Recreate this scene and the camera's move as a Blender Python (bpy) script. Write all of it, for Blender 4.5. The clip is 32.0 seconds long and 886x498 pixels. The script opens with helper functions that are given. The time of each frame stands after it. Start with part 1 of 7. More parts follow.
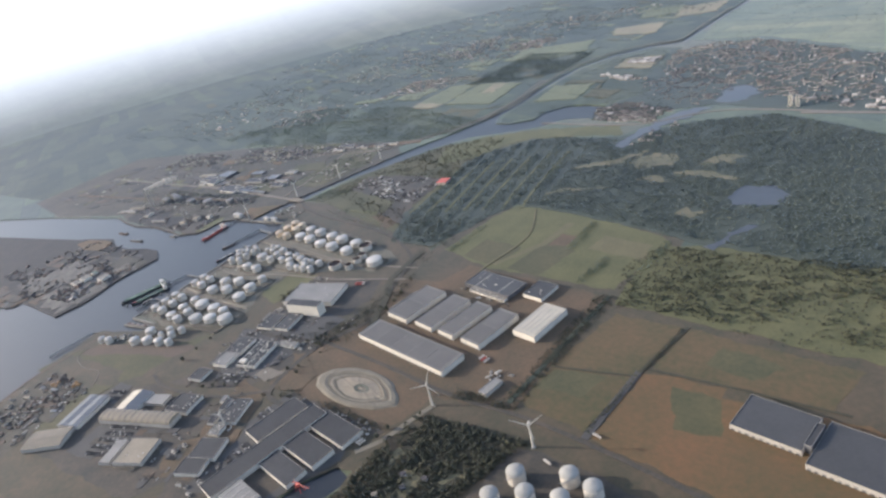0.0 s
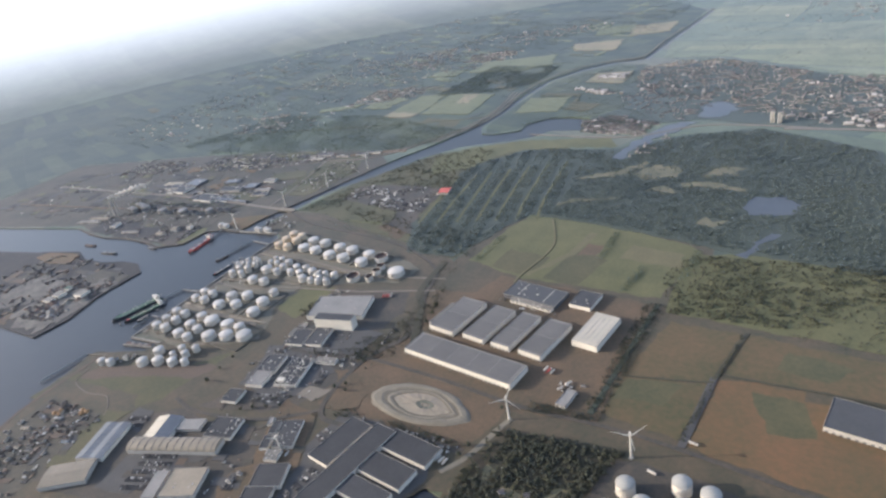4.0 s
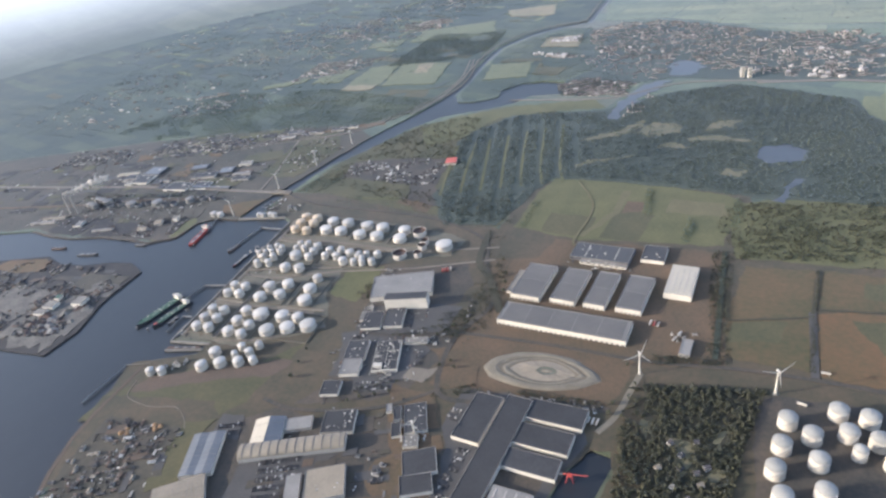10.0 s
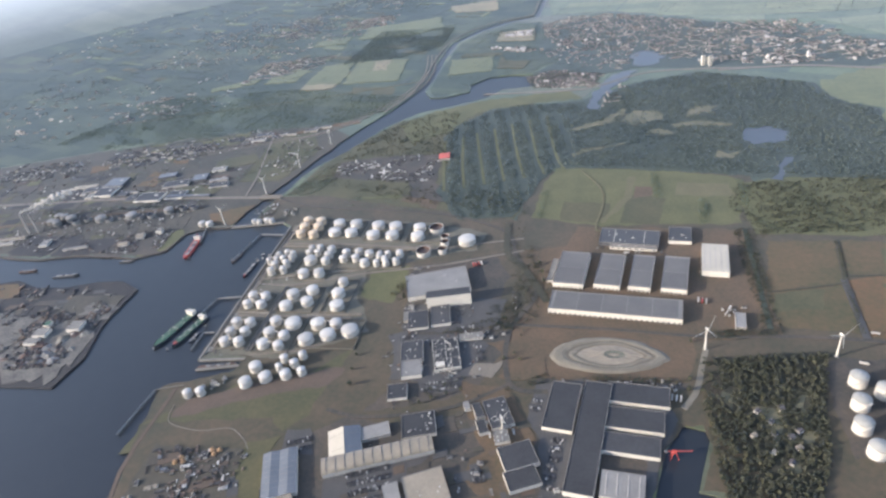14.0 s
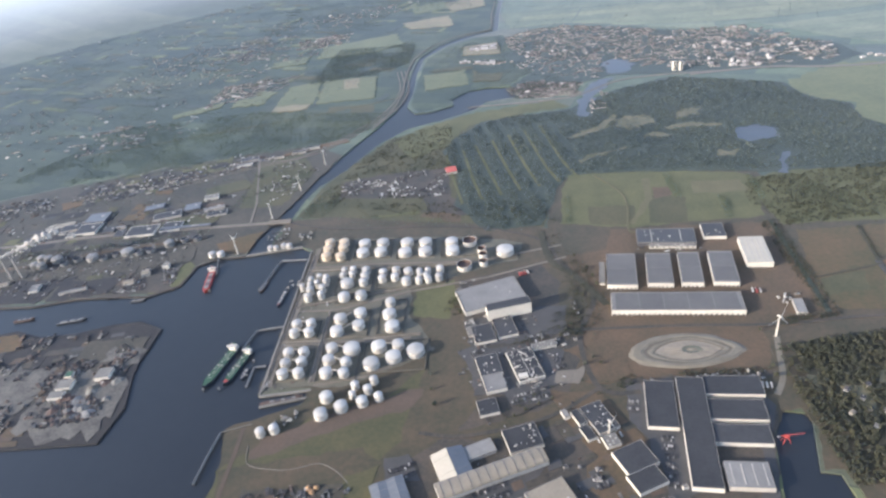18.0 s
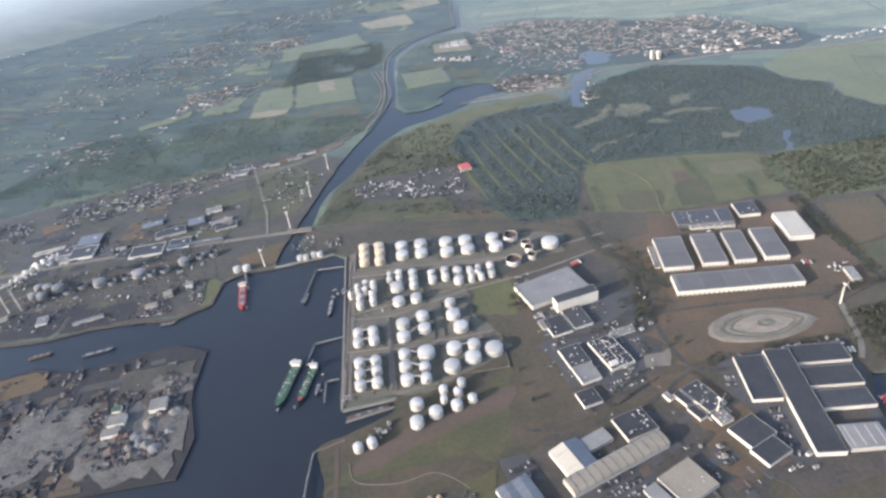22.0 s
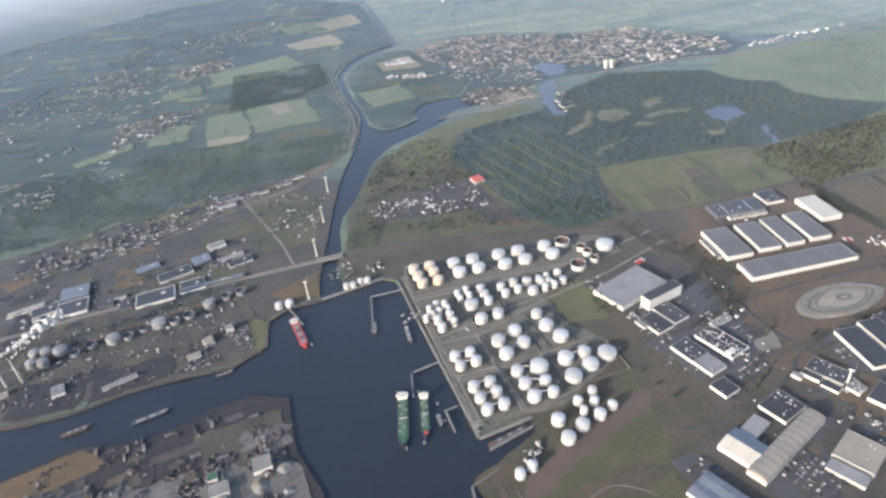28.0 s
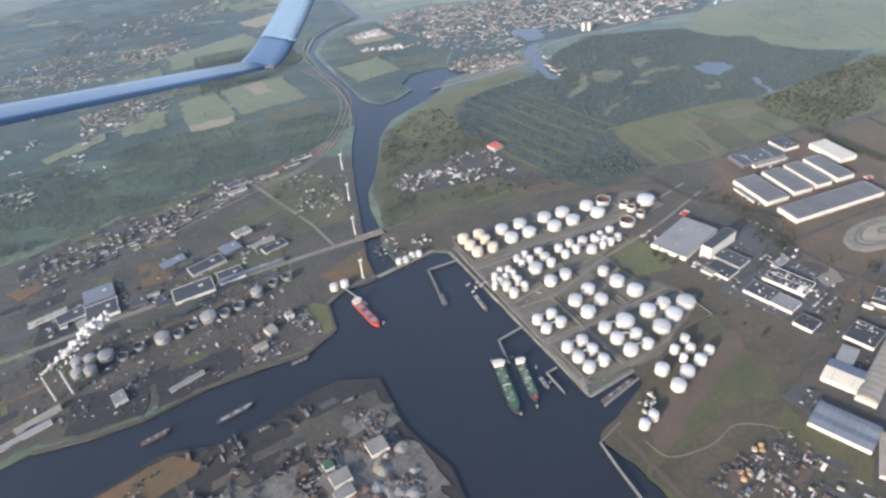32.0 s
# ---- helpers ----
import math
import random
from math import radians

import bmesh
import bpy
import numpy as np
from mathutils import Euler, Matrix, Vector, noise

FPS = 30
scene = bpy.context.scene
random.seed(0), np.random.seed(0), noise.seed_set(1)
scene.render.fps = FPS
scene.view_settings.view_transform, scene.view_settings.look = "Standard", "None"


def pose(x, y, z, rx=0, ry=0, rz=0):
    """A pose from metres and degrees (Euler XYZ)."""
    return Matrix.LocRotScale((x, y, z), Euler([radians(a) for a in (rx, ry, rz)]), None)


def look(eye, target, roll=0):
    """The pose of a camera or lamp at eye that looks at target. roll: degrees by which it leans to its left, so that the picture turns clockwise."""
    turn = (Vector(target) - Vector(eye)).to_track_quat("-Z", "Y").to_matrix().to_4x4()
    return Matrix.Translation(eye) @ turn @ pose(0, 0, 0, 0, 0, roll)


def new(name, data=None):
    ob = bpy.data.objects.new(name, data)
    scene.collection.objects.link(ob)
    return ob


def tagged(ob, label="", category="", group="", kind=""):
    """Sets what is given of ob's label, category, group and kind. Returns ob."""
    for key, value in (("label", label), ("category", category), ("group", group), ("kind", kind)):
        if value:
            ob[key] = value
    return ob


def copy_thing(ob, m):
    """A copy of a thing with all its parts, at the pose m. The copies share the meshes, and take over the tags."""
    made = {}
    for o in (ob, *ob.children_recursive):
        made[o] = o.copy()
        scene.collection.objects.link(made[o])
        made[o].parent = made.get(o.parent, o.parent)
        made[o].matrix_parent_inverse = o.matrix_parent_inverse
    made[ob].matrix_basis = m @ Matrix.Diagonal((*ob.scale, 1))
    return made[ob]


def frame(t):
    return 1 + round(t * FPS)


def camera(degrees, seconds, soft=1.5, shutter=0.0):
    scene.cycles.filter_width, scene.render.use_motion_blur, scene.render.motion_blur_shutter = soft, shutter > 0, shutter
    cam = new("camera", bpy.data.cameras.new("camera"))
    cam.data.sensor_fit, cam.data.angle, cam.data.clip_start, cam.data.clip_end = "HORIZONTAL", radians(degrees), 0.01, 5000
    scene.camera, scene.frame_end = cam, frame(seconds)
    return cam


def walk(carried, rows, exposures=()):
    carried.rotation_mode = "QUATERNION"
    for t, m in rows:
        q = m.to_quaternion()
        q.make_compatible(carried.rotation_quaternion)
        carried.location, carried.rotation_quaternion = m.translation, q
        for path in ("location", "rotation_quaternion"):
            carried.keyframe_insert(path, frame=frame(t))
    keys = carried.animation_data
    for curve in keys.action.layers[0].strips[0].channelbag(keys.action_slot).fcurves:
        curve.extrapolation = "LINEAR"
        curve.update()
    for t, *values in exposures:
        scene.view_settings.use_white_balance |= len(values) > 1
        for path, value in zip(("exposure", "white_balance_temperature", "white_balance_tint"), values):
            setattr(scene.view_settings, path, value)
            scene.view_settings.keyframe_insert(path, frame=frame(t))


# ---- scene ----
cam = camera(68.8, 32.0, soft=2.6)

# the flight past the port: seconds, place in metres, turn in degrees
PATH = [
    (0, 571.7, 209.2, 356.4, 63.16, 12.85, 38.42),
    (0.5, 557.4, 200.8, 358.6, 64.42, 12.15, 37.58),
    (1, 543.0, 192.4, 360.9, 64.58, 11.73, 36.92),
    (1.5, 528.6, 184.0, 363.4, 64.06, 11.51, 36.16),
    (2, 514.2, 175.7, 365.8, 63.78, 10.88, 35.28),
    (2.5, 499.7, 167.5, 368.3, 63.56, 10.44, 34.35),
    (3, 485.2, 159.4, 370.7, 63.43, 9.97, 33.45),
    (3.5, 470.7, 151.5, 373.2, 63.10, 9.83, 32.61),
    (4, 456.1, 143.7, 375.5, 62.78, 9.76, 31.49),
    (4.5, 441.4, 136.0, 377.8, 62.47, 9.68, 30.76),
    (6.5, 382.0, 107.4, 386.3, 61.74, 8.84, 26.54),
    (7, 366.9, 100.8, 388.2, 62.10, 8.65, 25.59),
    (7.5, 351.7, 94.4, 390.0, 62.27, 8.92, 24.68),
    (8, 336.4, 88.2, 391.8, 62.03, 8.93, 23.61),
    (8.5, 321.0, 82.3, 393.5, 61.41, 9.02, 22.52),
    (9, 305.4, 76.6, 395.2, 60.46, 9.21, 21.56),
    (9.5, 289.7, 71.2, 396.8, 59.49, 9.24, 20.69),
    (10, 273.9, 66.0, 398.4, 58.62, 8.96, 19.88),
    (10.5, 258.0, 61.0, 400.0, 58.10, 9.01, 18.98),
    (11, 241.9, 56.4, 401.5, 57.75, 8.64, 18.07),
    (11.5, 225.7, 52.0, 403.0, 57.54, 8.52, 16.93),
    (12, 209.4, 47.8, 404.5, 57.47, 8.31, 15.72),
    (12.5, 192.9, 43.9, 406.0, 57.52, 8.12, 14.54),
    (13, 176.3, 40.4, 407.5, 57.49, 8.06, 13.23),
    (13.5, 159.5, 37.1, 409.0, 57.43, 7.97, 12.05),
    (14, 142.6, 34.1, 410.5, 57.26, 7.84, 11.03),
    (14.5, 125.6, 31.4, 412.0, 57.06, 7.87, 9.92),
    (16.5, 56.2, 23.7, 418.1, 57.00, 7.63, 5.67),
    (17, 38.6, 22.7, 419.6, 57.21, 7.61, 4.66),
    (17.5, 20.8, 22.0, 421.2, 57.39, 7.42, 3.67),
    (18, 3.0, 21.6, 422.7, 57.60, 7.58, 2.69),
    (18.5, -14.9, 21.6, 424.1, 57.51, 7.46, 1.60),
    (19, -32.9, 22.0, 425.6, 57.34, 7.41, 0.51),
    (19.5, -51.0, 22.7, 427.0, 57.09, 7.45, -0.49),
    (20, -69.1, 23.9, 428.3, 56.81, 7.64, -1.33),
    (20.5, -87.3, 25.5, 429.6, 56.67, 7.45, -2.52),
    (21, -105.5, 27.4, 430.7, 56.45, 7.57, -3.44),
    (21.5, -123.7, 29.8, 431.9, 56.44, 7.43, -4.38),
    (22, -142.0, 32.6, 432.9, 56.60, 7.34, -5.41),
    (22.5, -160.2, 35.7, 433.8, 56.74, 7.25, -6.48),
    (23, -178.5, 39.4, 434.5, 56.90, 7.22, -7.59),
    (23.5, -196.8, 43.4, 435.2, 57.17, 6.97, -8.51),
    (24, -215.0, 47.8, 435.7, 57.35, 6.90, -9.48),
    (24.5, -233.2, 52.6, 436.1, 57.03, 6.72, -10.24),
    (26.5, -305.3, 75.7, 436.4, 56.41, 5.83, -15.26),
    (27, -323.2, 82.4, 436.2, 56.55, 5.68, -16.28),
    (27.5, -341.0, 89.3, 435.8, 56.95, 5.66, -17.30),
    (28, -358.7, 96.5, 435.4, 57.15, 5.49, -18.28),
    (28.5, -376.3, 103.8, 434.9, 57.10, 5.52, -19.26),
    (29, -393.8, 111.4, 434.4, 56.89, 5.59, -20.29),
    (29.5, -411.1, 119.1, 434.0, 56.37, 5.60, -21.30),
    (30, -428.4, 126.9, 433.6, 55.75, 5.64, -22.29),
    (30.5, -445.6, 134.6, 433.3, 55.22, 5.60, -23.33),
    (31, -462.7, 142.3, 433.2, 55.05, 5.52, -24.48),
    (31.5, -479.7, 149.8, 433.4, 54.75, 5.34, -25.56),
    (32, -496.7, 157.1, 433.9, 54.47, 5.41, -26.62),
]
walk(cam, [(t, pose(x, y, z, rx, ry, rz)) for t, x, y, z, rx, ry, rz in PATH], exposures=[(0, 0.68, 6000, 14), (8, 0.82, 5850, 14), (16, 0.92, 5720, 14), (32, 0.9, 5650, 14)])

# ---- light: low sun from the west under a pale summer sky ----
SUN_YAW, SUN_UP = 114.0, 17.0
world = bpy.data.worlds.new("sky")
scene.world = world
world.use_nodes = True
wn, wl = world.node_tree.nodes, world.node_tree.links
wn.clear()
sky = wn.new("ShaderNodeTexSky")
sky.sky_type, sky.sun_disc = "NISHITA", False
sky.sun_elevation, sky.sun_rotation = radians(SUN_UP), radians(-SUN_YAW)
sky.air_density, sky.dust_density, sky.ozone_density = 1.0, 2.0, 1.0
bg = wn.new("ShaderNodeBackground")
bg.inputs["Strength"].default_value = 0.15
wout = wn.new("ShaderNodeOutputWorld")
pale = wn.new("ShaderNodeHueSaturation")  # a hazy sky, whiter than a clear one
pale.inputs["Saturation"].default_value, pale.inputs["Value"].default_value = 0.8, 1.35
wl.new(sky.outputs["Color"], pale.inputs["Color"])
wl.new(pale.outputs["Color"], bg.inputs["Color"])
wl.new(bg.outputs["Background"], wout.inputs["Surface"])
sun = new("sun", bpy.data.lights.new("sun", "SUN"))
sun.data.energy, sun.data.angle, sun.data.color = 3.7, radians(0.7), (1.0, 0.82, 0.58)
sun.matrix_world = look((-math.sin(radians(SUN_YAW)), math.cos(radians(SUN_YAW)), math.tan(radians(SUN_UP))), (0, 0, 0))


# ---- materials ----
def mat(name, a, b=None, coarse=0.04, fine=0.7, rough=0.85, metal=0.0, bump=0.0, vary=0.0, island=False, spec=0.3, stretch=(1, 1, 1), turn=0.0, haze_sheen=0.09):
    """Two tones mixed by noise at two scales in metres; vary: how far each object or island differs."""
    m = bpy.data.materials.new(name)
    m.use_nodes = True
    n, l = m.node_tree.nodes, m.node_tree.links
    p = n["Principled BSDF"]
    p.inputs["Roughness"].default_value, p.inputs["Metallic"].default_value = rough, metal
    p.inputs["Specular IOR Level"].default_value = spec
    # air haze put in as a bluish surface veil, stronger on far foliage
    if haze_sheen:
        p.inputs["Sheen Weight"].default_value, p.inputs["Sheen Roughness"].default_value = haze_sheen, 0.5
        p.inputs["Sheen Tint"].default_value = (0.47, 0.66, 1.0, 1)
    b = b or tuple(c * 0.75 for c in a)
    geo = n.new("ShaderNodeNewGeometry")
    place = n.new("ShaderNodeMapping")
    place.inputs["Rotation"].default_value[2] = radians(turn)
    place.inputs["Scale"].default_value = stretch
    l.new(geo.outputs["Position"], place.inputs["Vector"])
    facs = []
    for s, d in ((coarse, 5), (fine, 3)):
        t = n.new("ShaderNodeTexNoise")
        t.inputs["Scale"].default_value, t.inputs["Detail"].default_value, t.inputs["Roughness"].default_value = s, d, 0.62
        l.new(place.outputs["Vector"], t.inputs["Vector"])
        facs.append(t)
    mean = n.new("ShaderNodeMath")
    mean.operation = "MULTIPLY_ADD"
    mean.inputs[1].default_value = 0.6
    half = n.new("ShaderNodeMath")
    half.operation = "MULTIPLY"
    half.inputs[1].default_value = 0.4
    l.new(facs[1].outputs["Fac"], half.inputs[0])
    l.new(facs[0].outputs["Fac"], mean.inputs[0])
    l.new(half.outputs[0], mean.inputs[2])
    ramp = n.new("ShaderNodeValToRGB")
    ramp.color_ramp.elements[0].position, ramp.color_ramp.elements[1].position = 0.36, 0.64
    ramp.color_ramp.elements[0].color, ramp.color_ramp.elements[1].color = (*b, 1), (*a, 1)
    l.new(mean.outputs[0], ramp.inputs["Fac"])
    colour = ramp.outputs["Color"]
    if vary:
        hsv = n.new("ShaderNodeHueSaturation")
        rng = n.new("ShaderNodeMapRange")
        rng.inputs["To Min"].default_value, rng.inputs["To Max"].default_value = 1 - vary, 1 + vary
        if island:
            l.new(geo.outputs["Random Per Island"], rng.inputs["Value"])
        else:
            info = n.new("ShaderNodeObjectInfo")
            l.new(info.outputs["Random"], rng.inputs["Value"])
        l.new(rng.outputs["Result"], hsv.inputs["Value"])
        l.new(colour, hsv.inputs["Color"])
        colour = hsv.outputs["Color"]
    l.new(colour, p.inputs["Base Color"])
    if bump:
        bp = n.new("ShaderNodeBump")
        bp.inputs["Strength"].default_value, bp.inputs["Distance"].default_value = bump, 0.4
        l.new(facs[1].outputs["Fac"], bp.inputs["Height"])
        l.new(bp.outputs["Normal"], p.inputs["Normal"])
    return m


def palette(name, tones, wide, high, turn=0.0, ditch=(0.05, 0.062, 0.042), width=0.012, haze_sheen=0.19):
    """Farmland: long plots of different tones with ditches between them, bent a little and at two scales."""
    m = mat(name, (1, 1, 1), (0.55, 0.6, 0.55), 0.014, 0.11, haze_sheen=haze_sheen)
    n, l = m.node_tree.nodes, m.node_tree.links
    p = n["Principled BSDF"]
    base = p.inputs["Base Color"].links[0].from_socket
    geo = next(x for x in n if x.type == "NEW_GEOMETRY")
    bend = n.new("ShaderNodeTexNoise")
    bend.inputs["Scale"].default_value, bend.inputs["Detail"].default_value = 0.0011, 1.0
    l.new(geo.outputs["Position"], bend.inputs["Vector"])
    push = n.new("ShaderNodeVectorMath")
    push.operation = "MULTIPLY_ADD"
    push.inputs[1].default_value = (260, 260, 0)
    l.new(bend.outputs["Color"], push.inputs[0])
    l.new(geo.outputs["Position"], push.inputs[2])
    colour = None
    for k, (turned, w, h) in enumerate(((turn, wide, high), (turn + 4, wide * 3.1, high * 4.3))):
        mp = n.new("ShaderNodeMapping")
        mp.inputs["Rotation"].default_value[2] = radians(turned)
        l.new(push.outputs["Vector"], mp.inputs["Vector"])
        br = n.new("ShaderNodeTexBrick")
        br.offset, br.squash = 0.37, 0.8
        br.inputs["Scale"].default_value = 1.0
        br.inputs["Color1"].default_value, br.inputs["Color2"].default_value = (0, 0, 0, 1), (1, 1, 1, 1)
        br.inputs["Mortar Size"].default_value = high * width * (2 if k else 1)
        br.inputs["Brick Width"].default_value, br.inputs["Row Height"].default_value = w, h
        l.new(mp.outputs["Vector"], br.inputs["Vector"])
        r = n.new("ShaderNodeValToRGB")
        r.color_ramp.interpolation = "CONSTANT"
        row = tones if k == 0 else [(0.8, 0.84, 0.84), (1, 1, 1), (1.1, 1.05, 0.95), (0.9, 0.95, 0.88)]
        while len(r.color_ramp.elements) < len(row):
            r.color_ramp.elements.new(0.5)
        for j, c in enumerate(row):
            r.color_ramp.elements[j].position, r.color_ramp.elements[j].color = j / len(row), (*c, 1)
        l.new(br.outputs["Color"], r.inputs["Fac"])
        mul = n.new("ShaderNodeMix")
        mul.data_type, mul.blend_type = "RGBA", "MULTIPLY"
        mul.inputs[0].default_value = 1.0
        l.new(r.outputs["Color"], mul.inputs[6])
        l.new(base if colour is None else colour, mul.inputs[7])
        mx = n.new("ShaderNodeMix")
        mx.data_type = "RGBA"
        l.new(br.outputs["Fac"], mx.inputs[0])
        l.new(mul.outputs[2], mx.inputs[6])
        mx.inputs[7].default_value = (*ditch, 1)
        colour = mx.outputs[2]
    l.new(colour, p.inputs["Base Color"])
    return m


MEADOW, PALE_GREEN, DULL, STUBBLE = (0.115, 0.128, 0.072), (0.14, 0.155, 0.08), (0.095, 0.108, 0.068), (0.155, 0.143, 0.09)
M_FARM = palette("farmland", [MEADOW, DULL, PALE_GREEN, MEADOW, (0.1, 0.11, 0.075), PALE_GREEN, MEADOW, STUBBLE], 240, 62, 24)
M_ROUGH_LAND = mat("rough_grassland", (0.0977, 0.0722, 0.0433), (0.0491, 0.0476, 0.0275), 0.022, 0.2, haze_sheen=0.12)
M_GRASS = mat("meadow_grass", (0.0986, 0.0862, 0.0405), (0.0581, 0.0598, 0.0282), 0.02, 0.25, haze_sheen=0.1)
M_LUSH = mat("lush_grass", (0.124, 0.116, 0.05), (0.076, 0.08, 0.034), 0.022, 0.3, haze_sheen=0.09)
M_BROWN = mat("dry_brown_field", (0.125, 0.081, 0.0405), (0.0616, 0.0616, 0.0264), 0.012, 0.2, haze_sheen=0.1)
M_ORANGE = mat("bare_orange_field", (0.151, 0.0836, 0.0387), (0.081, 0.0669, 0.0299), 0.013, 0.2, haze_sheen=0.1)
M_FAR_GREEN = mat("pale_far_meadow", (0.15, 0.155, 0.0727), (0.103, 0.113, 0.055), 0.011, 0.12, haze_sheen=0.12)
M_FAR_STRAW = mat("pale_far_straw_field", (0.25, 0.21, 0.12), (0.17, 0.15, 0.09), 0.02, 0.2, haze_sheen=0.12)
M_PARK = palette("dark_park_land", [(0.07, 0.082, 0.05), (0.055, 0.068, 0.045), (0.085, 0.098, 0.056), (0.06, 0.072, 0.046)], 150, 34, 20, haze_sheen=0.13)
M_POLDER = palette("polder_strips", [(0.18, 0.19, 0.1), (0.14, 0.156, 0.085), (0.2, 0.205, 0.108), (0.165, 0.172, 0.09)], 420, 46, 6)
M_CLEARING = mat("dry_clearing_grass", (0.17, 0.145, 0.085), (0.1, 0.1, 0.058), 0.03, 0.3, haze_sheen=0.12)
M_RUBBLE = mat("grey_rubble_ground", (0.17, 0.155, 0.13), (0.06, 0.056, 0.05), 0.05, 0.35, bump=0.4)
M_SOIL = mat("bare_sandy_soil", (0.132, 0.0862, 0.051), (0.0704, 0.0581, 0.0352), 0.022, 0.3)
M_SAND = mat("pale_sand", (0.2, 0.178, 0.137), (0.141, 0.126, 0.0962), 0.07, 0.6, bump=0.5)
M_YARD = mat("worn_yard_paving", (0.0933, 0.0748, 0.0561), (0.0411, 0.0411, 0.0359), 0.03, 0.3)
M_INDUSTRY = mat("industrial_yard_soil", (0.088, 0.0748, 0.0528), (0.044, 0.0422, 0.0317), 0.02, 0.2, haze_sheen=0.1)
M_COAL = mat("dark_coal_ground", (0.044, 0.038, 0.033), (0.022, 0.021, 0.021), 0.035, 0.2)
M_BUND = mat("bund_floor_gravel", (0.155, 0.138, 0.103), (0.0943, 0.092, 0.069), 0.04, 0.4)
M_CONCRETE = mat("weathered_concrete", (0.224, 0.211, 0.185), (0.158, 0.149, 0.132), 0.08, 0.9)
M_ASPHALT = mat("asphalt", (0.0823, 0.0785, 0.0748), (0.0598, 0.0583, 0.0561), 0.05, 0.8)
M_GRITROAD = mat("pale_road_paving", (0.2, 0.172, 0.135), (0.135, 0.12, 0.098), 0.05, 0.5)
M_FOREST_FLOOR = mat("woodland_floor", (0.055, 0.064, 0.04), (0.034, 0.042, 0.028), 0.015, 0.2, haze_sheen=0.15)
M_SHADE_FLOOR = mat("shady_leaf_litter", (0.0723, 0.0629, 0.0382), (0.034, 0.034, 0.0221), 0.03, 0.3)
M_BANK = mat("stone_shore_bank", (0.16, 0.14, 0.11), (0.09, 0.085, 0.07), 0.05, 0.5)
M_STRAW_GRASS = mat("dry_pale_grass", (0.14, 0.122, 0.0612), (0.099, 0.09, 0.045), 0.03, 0.3)
M_MUD = mat("purple_brown_bare_soil", (0.113, 0.0808, 0.0583), (0.0748, 0.0598, 0.0434), 0.02, 0.3)
M_FURROW = mat("dark_furrow_sand", (0.141, 0.118, 0.0888), (0.104, 0.0903, 0.0666), 0.08, 0.7)
M_IRIS = mat("grey_green_wet_sand", (0.15, 0.148, 0.115), (0.1, 0.102, 0.082), 0.08, 0.7)
M_DRY_SAND = mat("dry_pale_sand", (0.266, 0.229, 0.174), (0.192, 0.167, 0.13), 0.09, 0.7)
M_TAN = mat("tan_ore", (0.4, 0.25, 0.12), (0.26, 0.16, 0.09), 0.2, 1.0)
M_LEAF = mat("tree_foliage", (0.1, 0.115, 0.052), (0.06, 0.078, 0.04), 0.012, 0.9, rough=0.7, vary=0.35, island=True, haze_sheen=0.45)
M_LEAF_DARK = mat("dark_tree_foliage", (0.088, 0.096, 0.05), (0.034, 0.046, 0.03), 0.008, 0.9, rough=0.7, vary=0.2, island=True, haze_sheen=0.58)
M_LEAF_NEAR = mat("shady_dark_foliage", (0.06, 0.055, 0.024), (0.026, 0.03, 0.014), 0.03, 0.9, rough=0.75, vary=0.4, island=True, haze_sheen=0.2)
M_SLATE_ROOF = mat("slate_grey_roof", (0.0711, 0.0718, 0.0748), (0.0561, 0.0576, 0.0598), 0.04, 0.4, rough=0.7, vary=0.1)
M_BARK = mat("bark", (0.1, 0.08, 0.06), None, 0.5, 4)
M_TANK = mat("white_tank_paint", (0.554, 0.519, 0.458), (0.458, 0.427, 0.37), 0.12, 0.8, rough=0.5, vary=0.1)
M_DULL_TANK = mat("dull_grey_tank_paint", (0.27, 0.262, 0.245), (0.17, 0.165, 0.155), 0.1, 0.6, rough=0.6, vary=0.15)
M_DULL_ROOF = mat("dull_grey_tank_roof", (0.34, 0.335, 0.31), (0.27, 0.265, 0.245), 0.1, 0.6, rough=0.7, vary=0.07)
M_TANK_ROOF = mat("white_tank_roof_paint", (0.497, 0.478, 0.442), (0.386, 0.373, 0.345), 0.12, 0.6, rough=0.6, vary=0.14)
M_CREAM = mat("cream_tank_paint", (0.6, 0.49, 0.35), (0.48, 0.39, 0.28), 0.12, 0.8, rough=0.55, vary=0.06)
M_RUST = mat("rusty_steel_floor", (0.14, 0.09, 0.07), (0.08, 0.06, 0.05), 0.2, 1.2)
M_STEEL = mat("grey_galvanised_steel", (0.4, 0.41, 0.42), (0.3, 0.31, 0.32), 0.2, 1.5, rough=0.45, metal=0.6)
M_PIPE = mat("pale_pipe_paint", (0.44, 0.41, 0.36), (0.34, 0.315, 0.28), 0.2, 1.5, rough=0.5)
M_OLD_PIPE = mat("dull_pipe_paint", (0.22, 0.2, 0.165), (0.15, 0.135, 0.115), 0.2, 1.5, rough=0.6)
M_WHITE = mat("white_wall_cladding", (0.6, 0.565, 0.49), (0.5, 0.47, 0.41), 0.1, 0.8, rough=0.55)
M_WHITE_ROOF = mat("cream_white_roof_sheet", (0.5, 0.455, 0.37), (0.42, 0.385, 0.31), 0.05, 0.5, rough=0.6)
M_GREY_ROOF = mat("grey_bitumen_roof", (0.2, 0.19, 0.175), (0.15, 0.145, 0.138), 0.04, 0.5, rough=0.75, vary=0.1)
M_PANEL = mat("grey_solar_sheet", (0.135, 0.128, 0.12), (0.108, 0.104, 0.1), 0.05, 0.5, rough=0.8, vary=0.07)
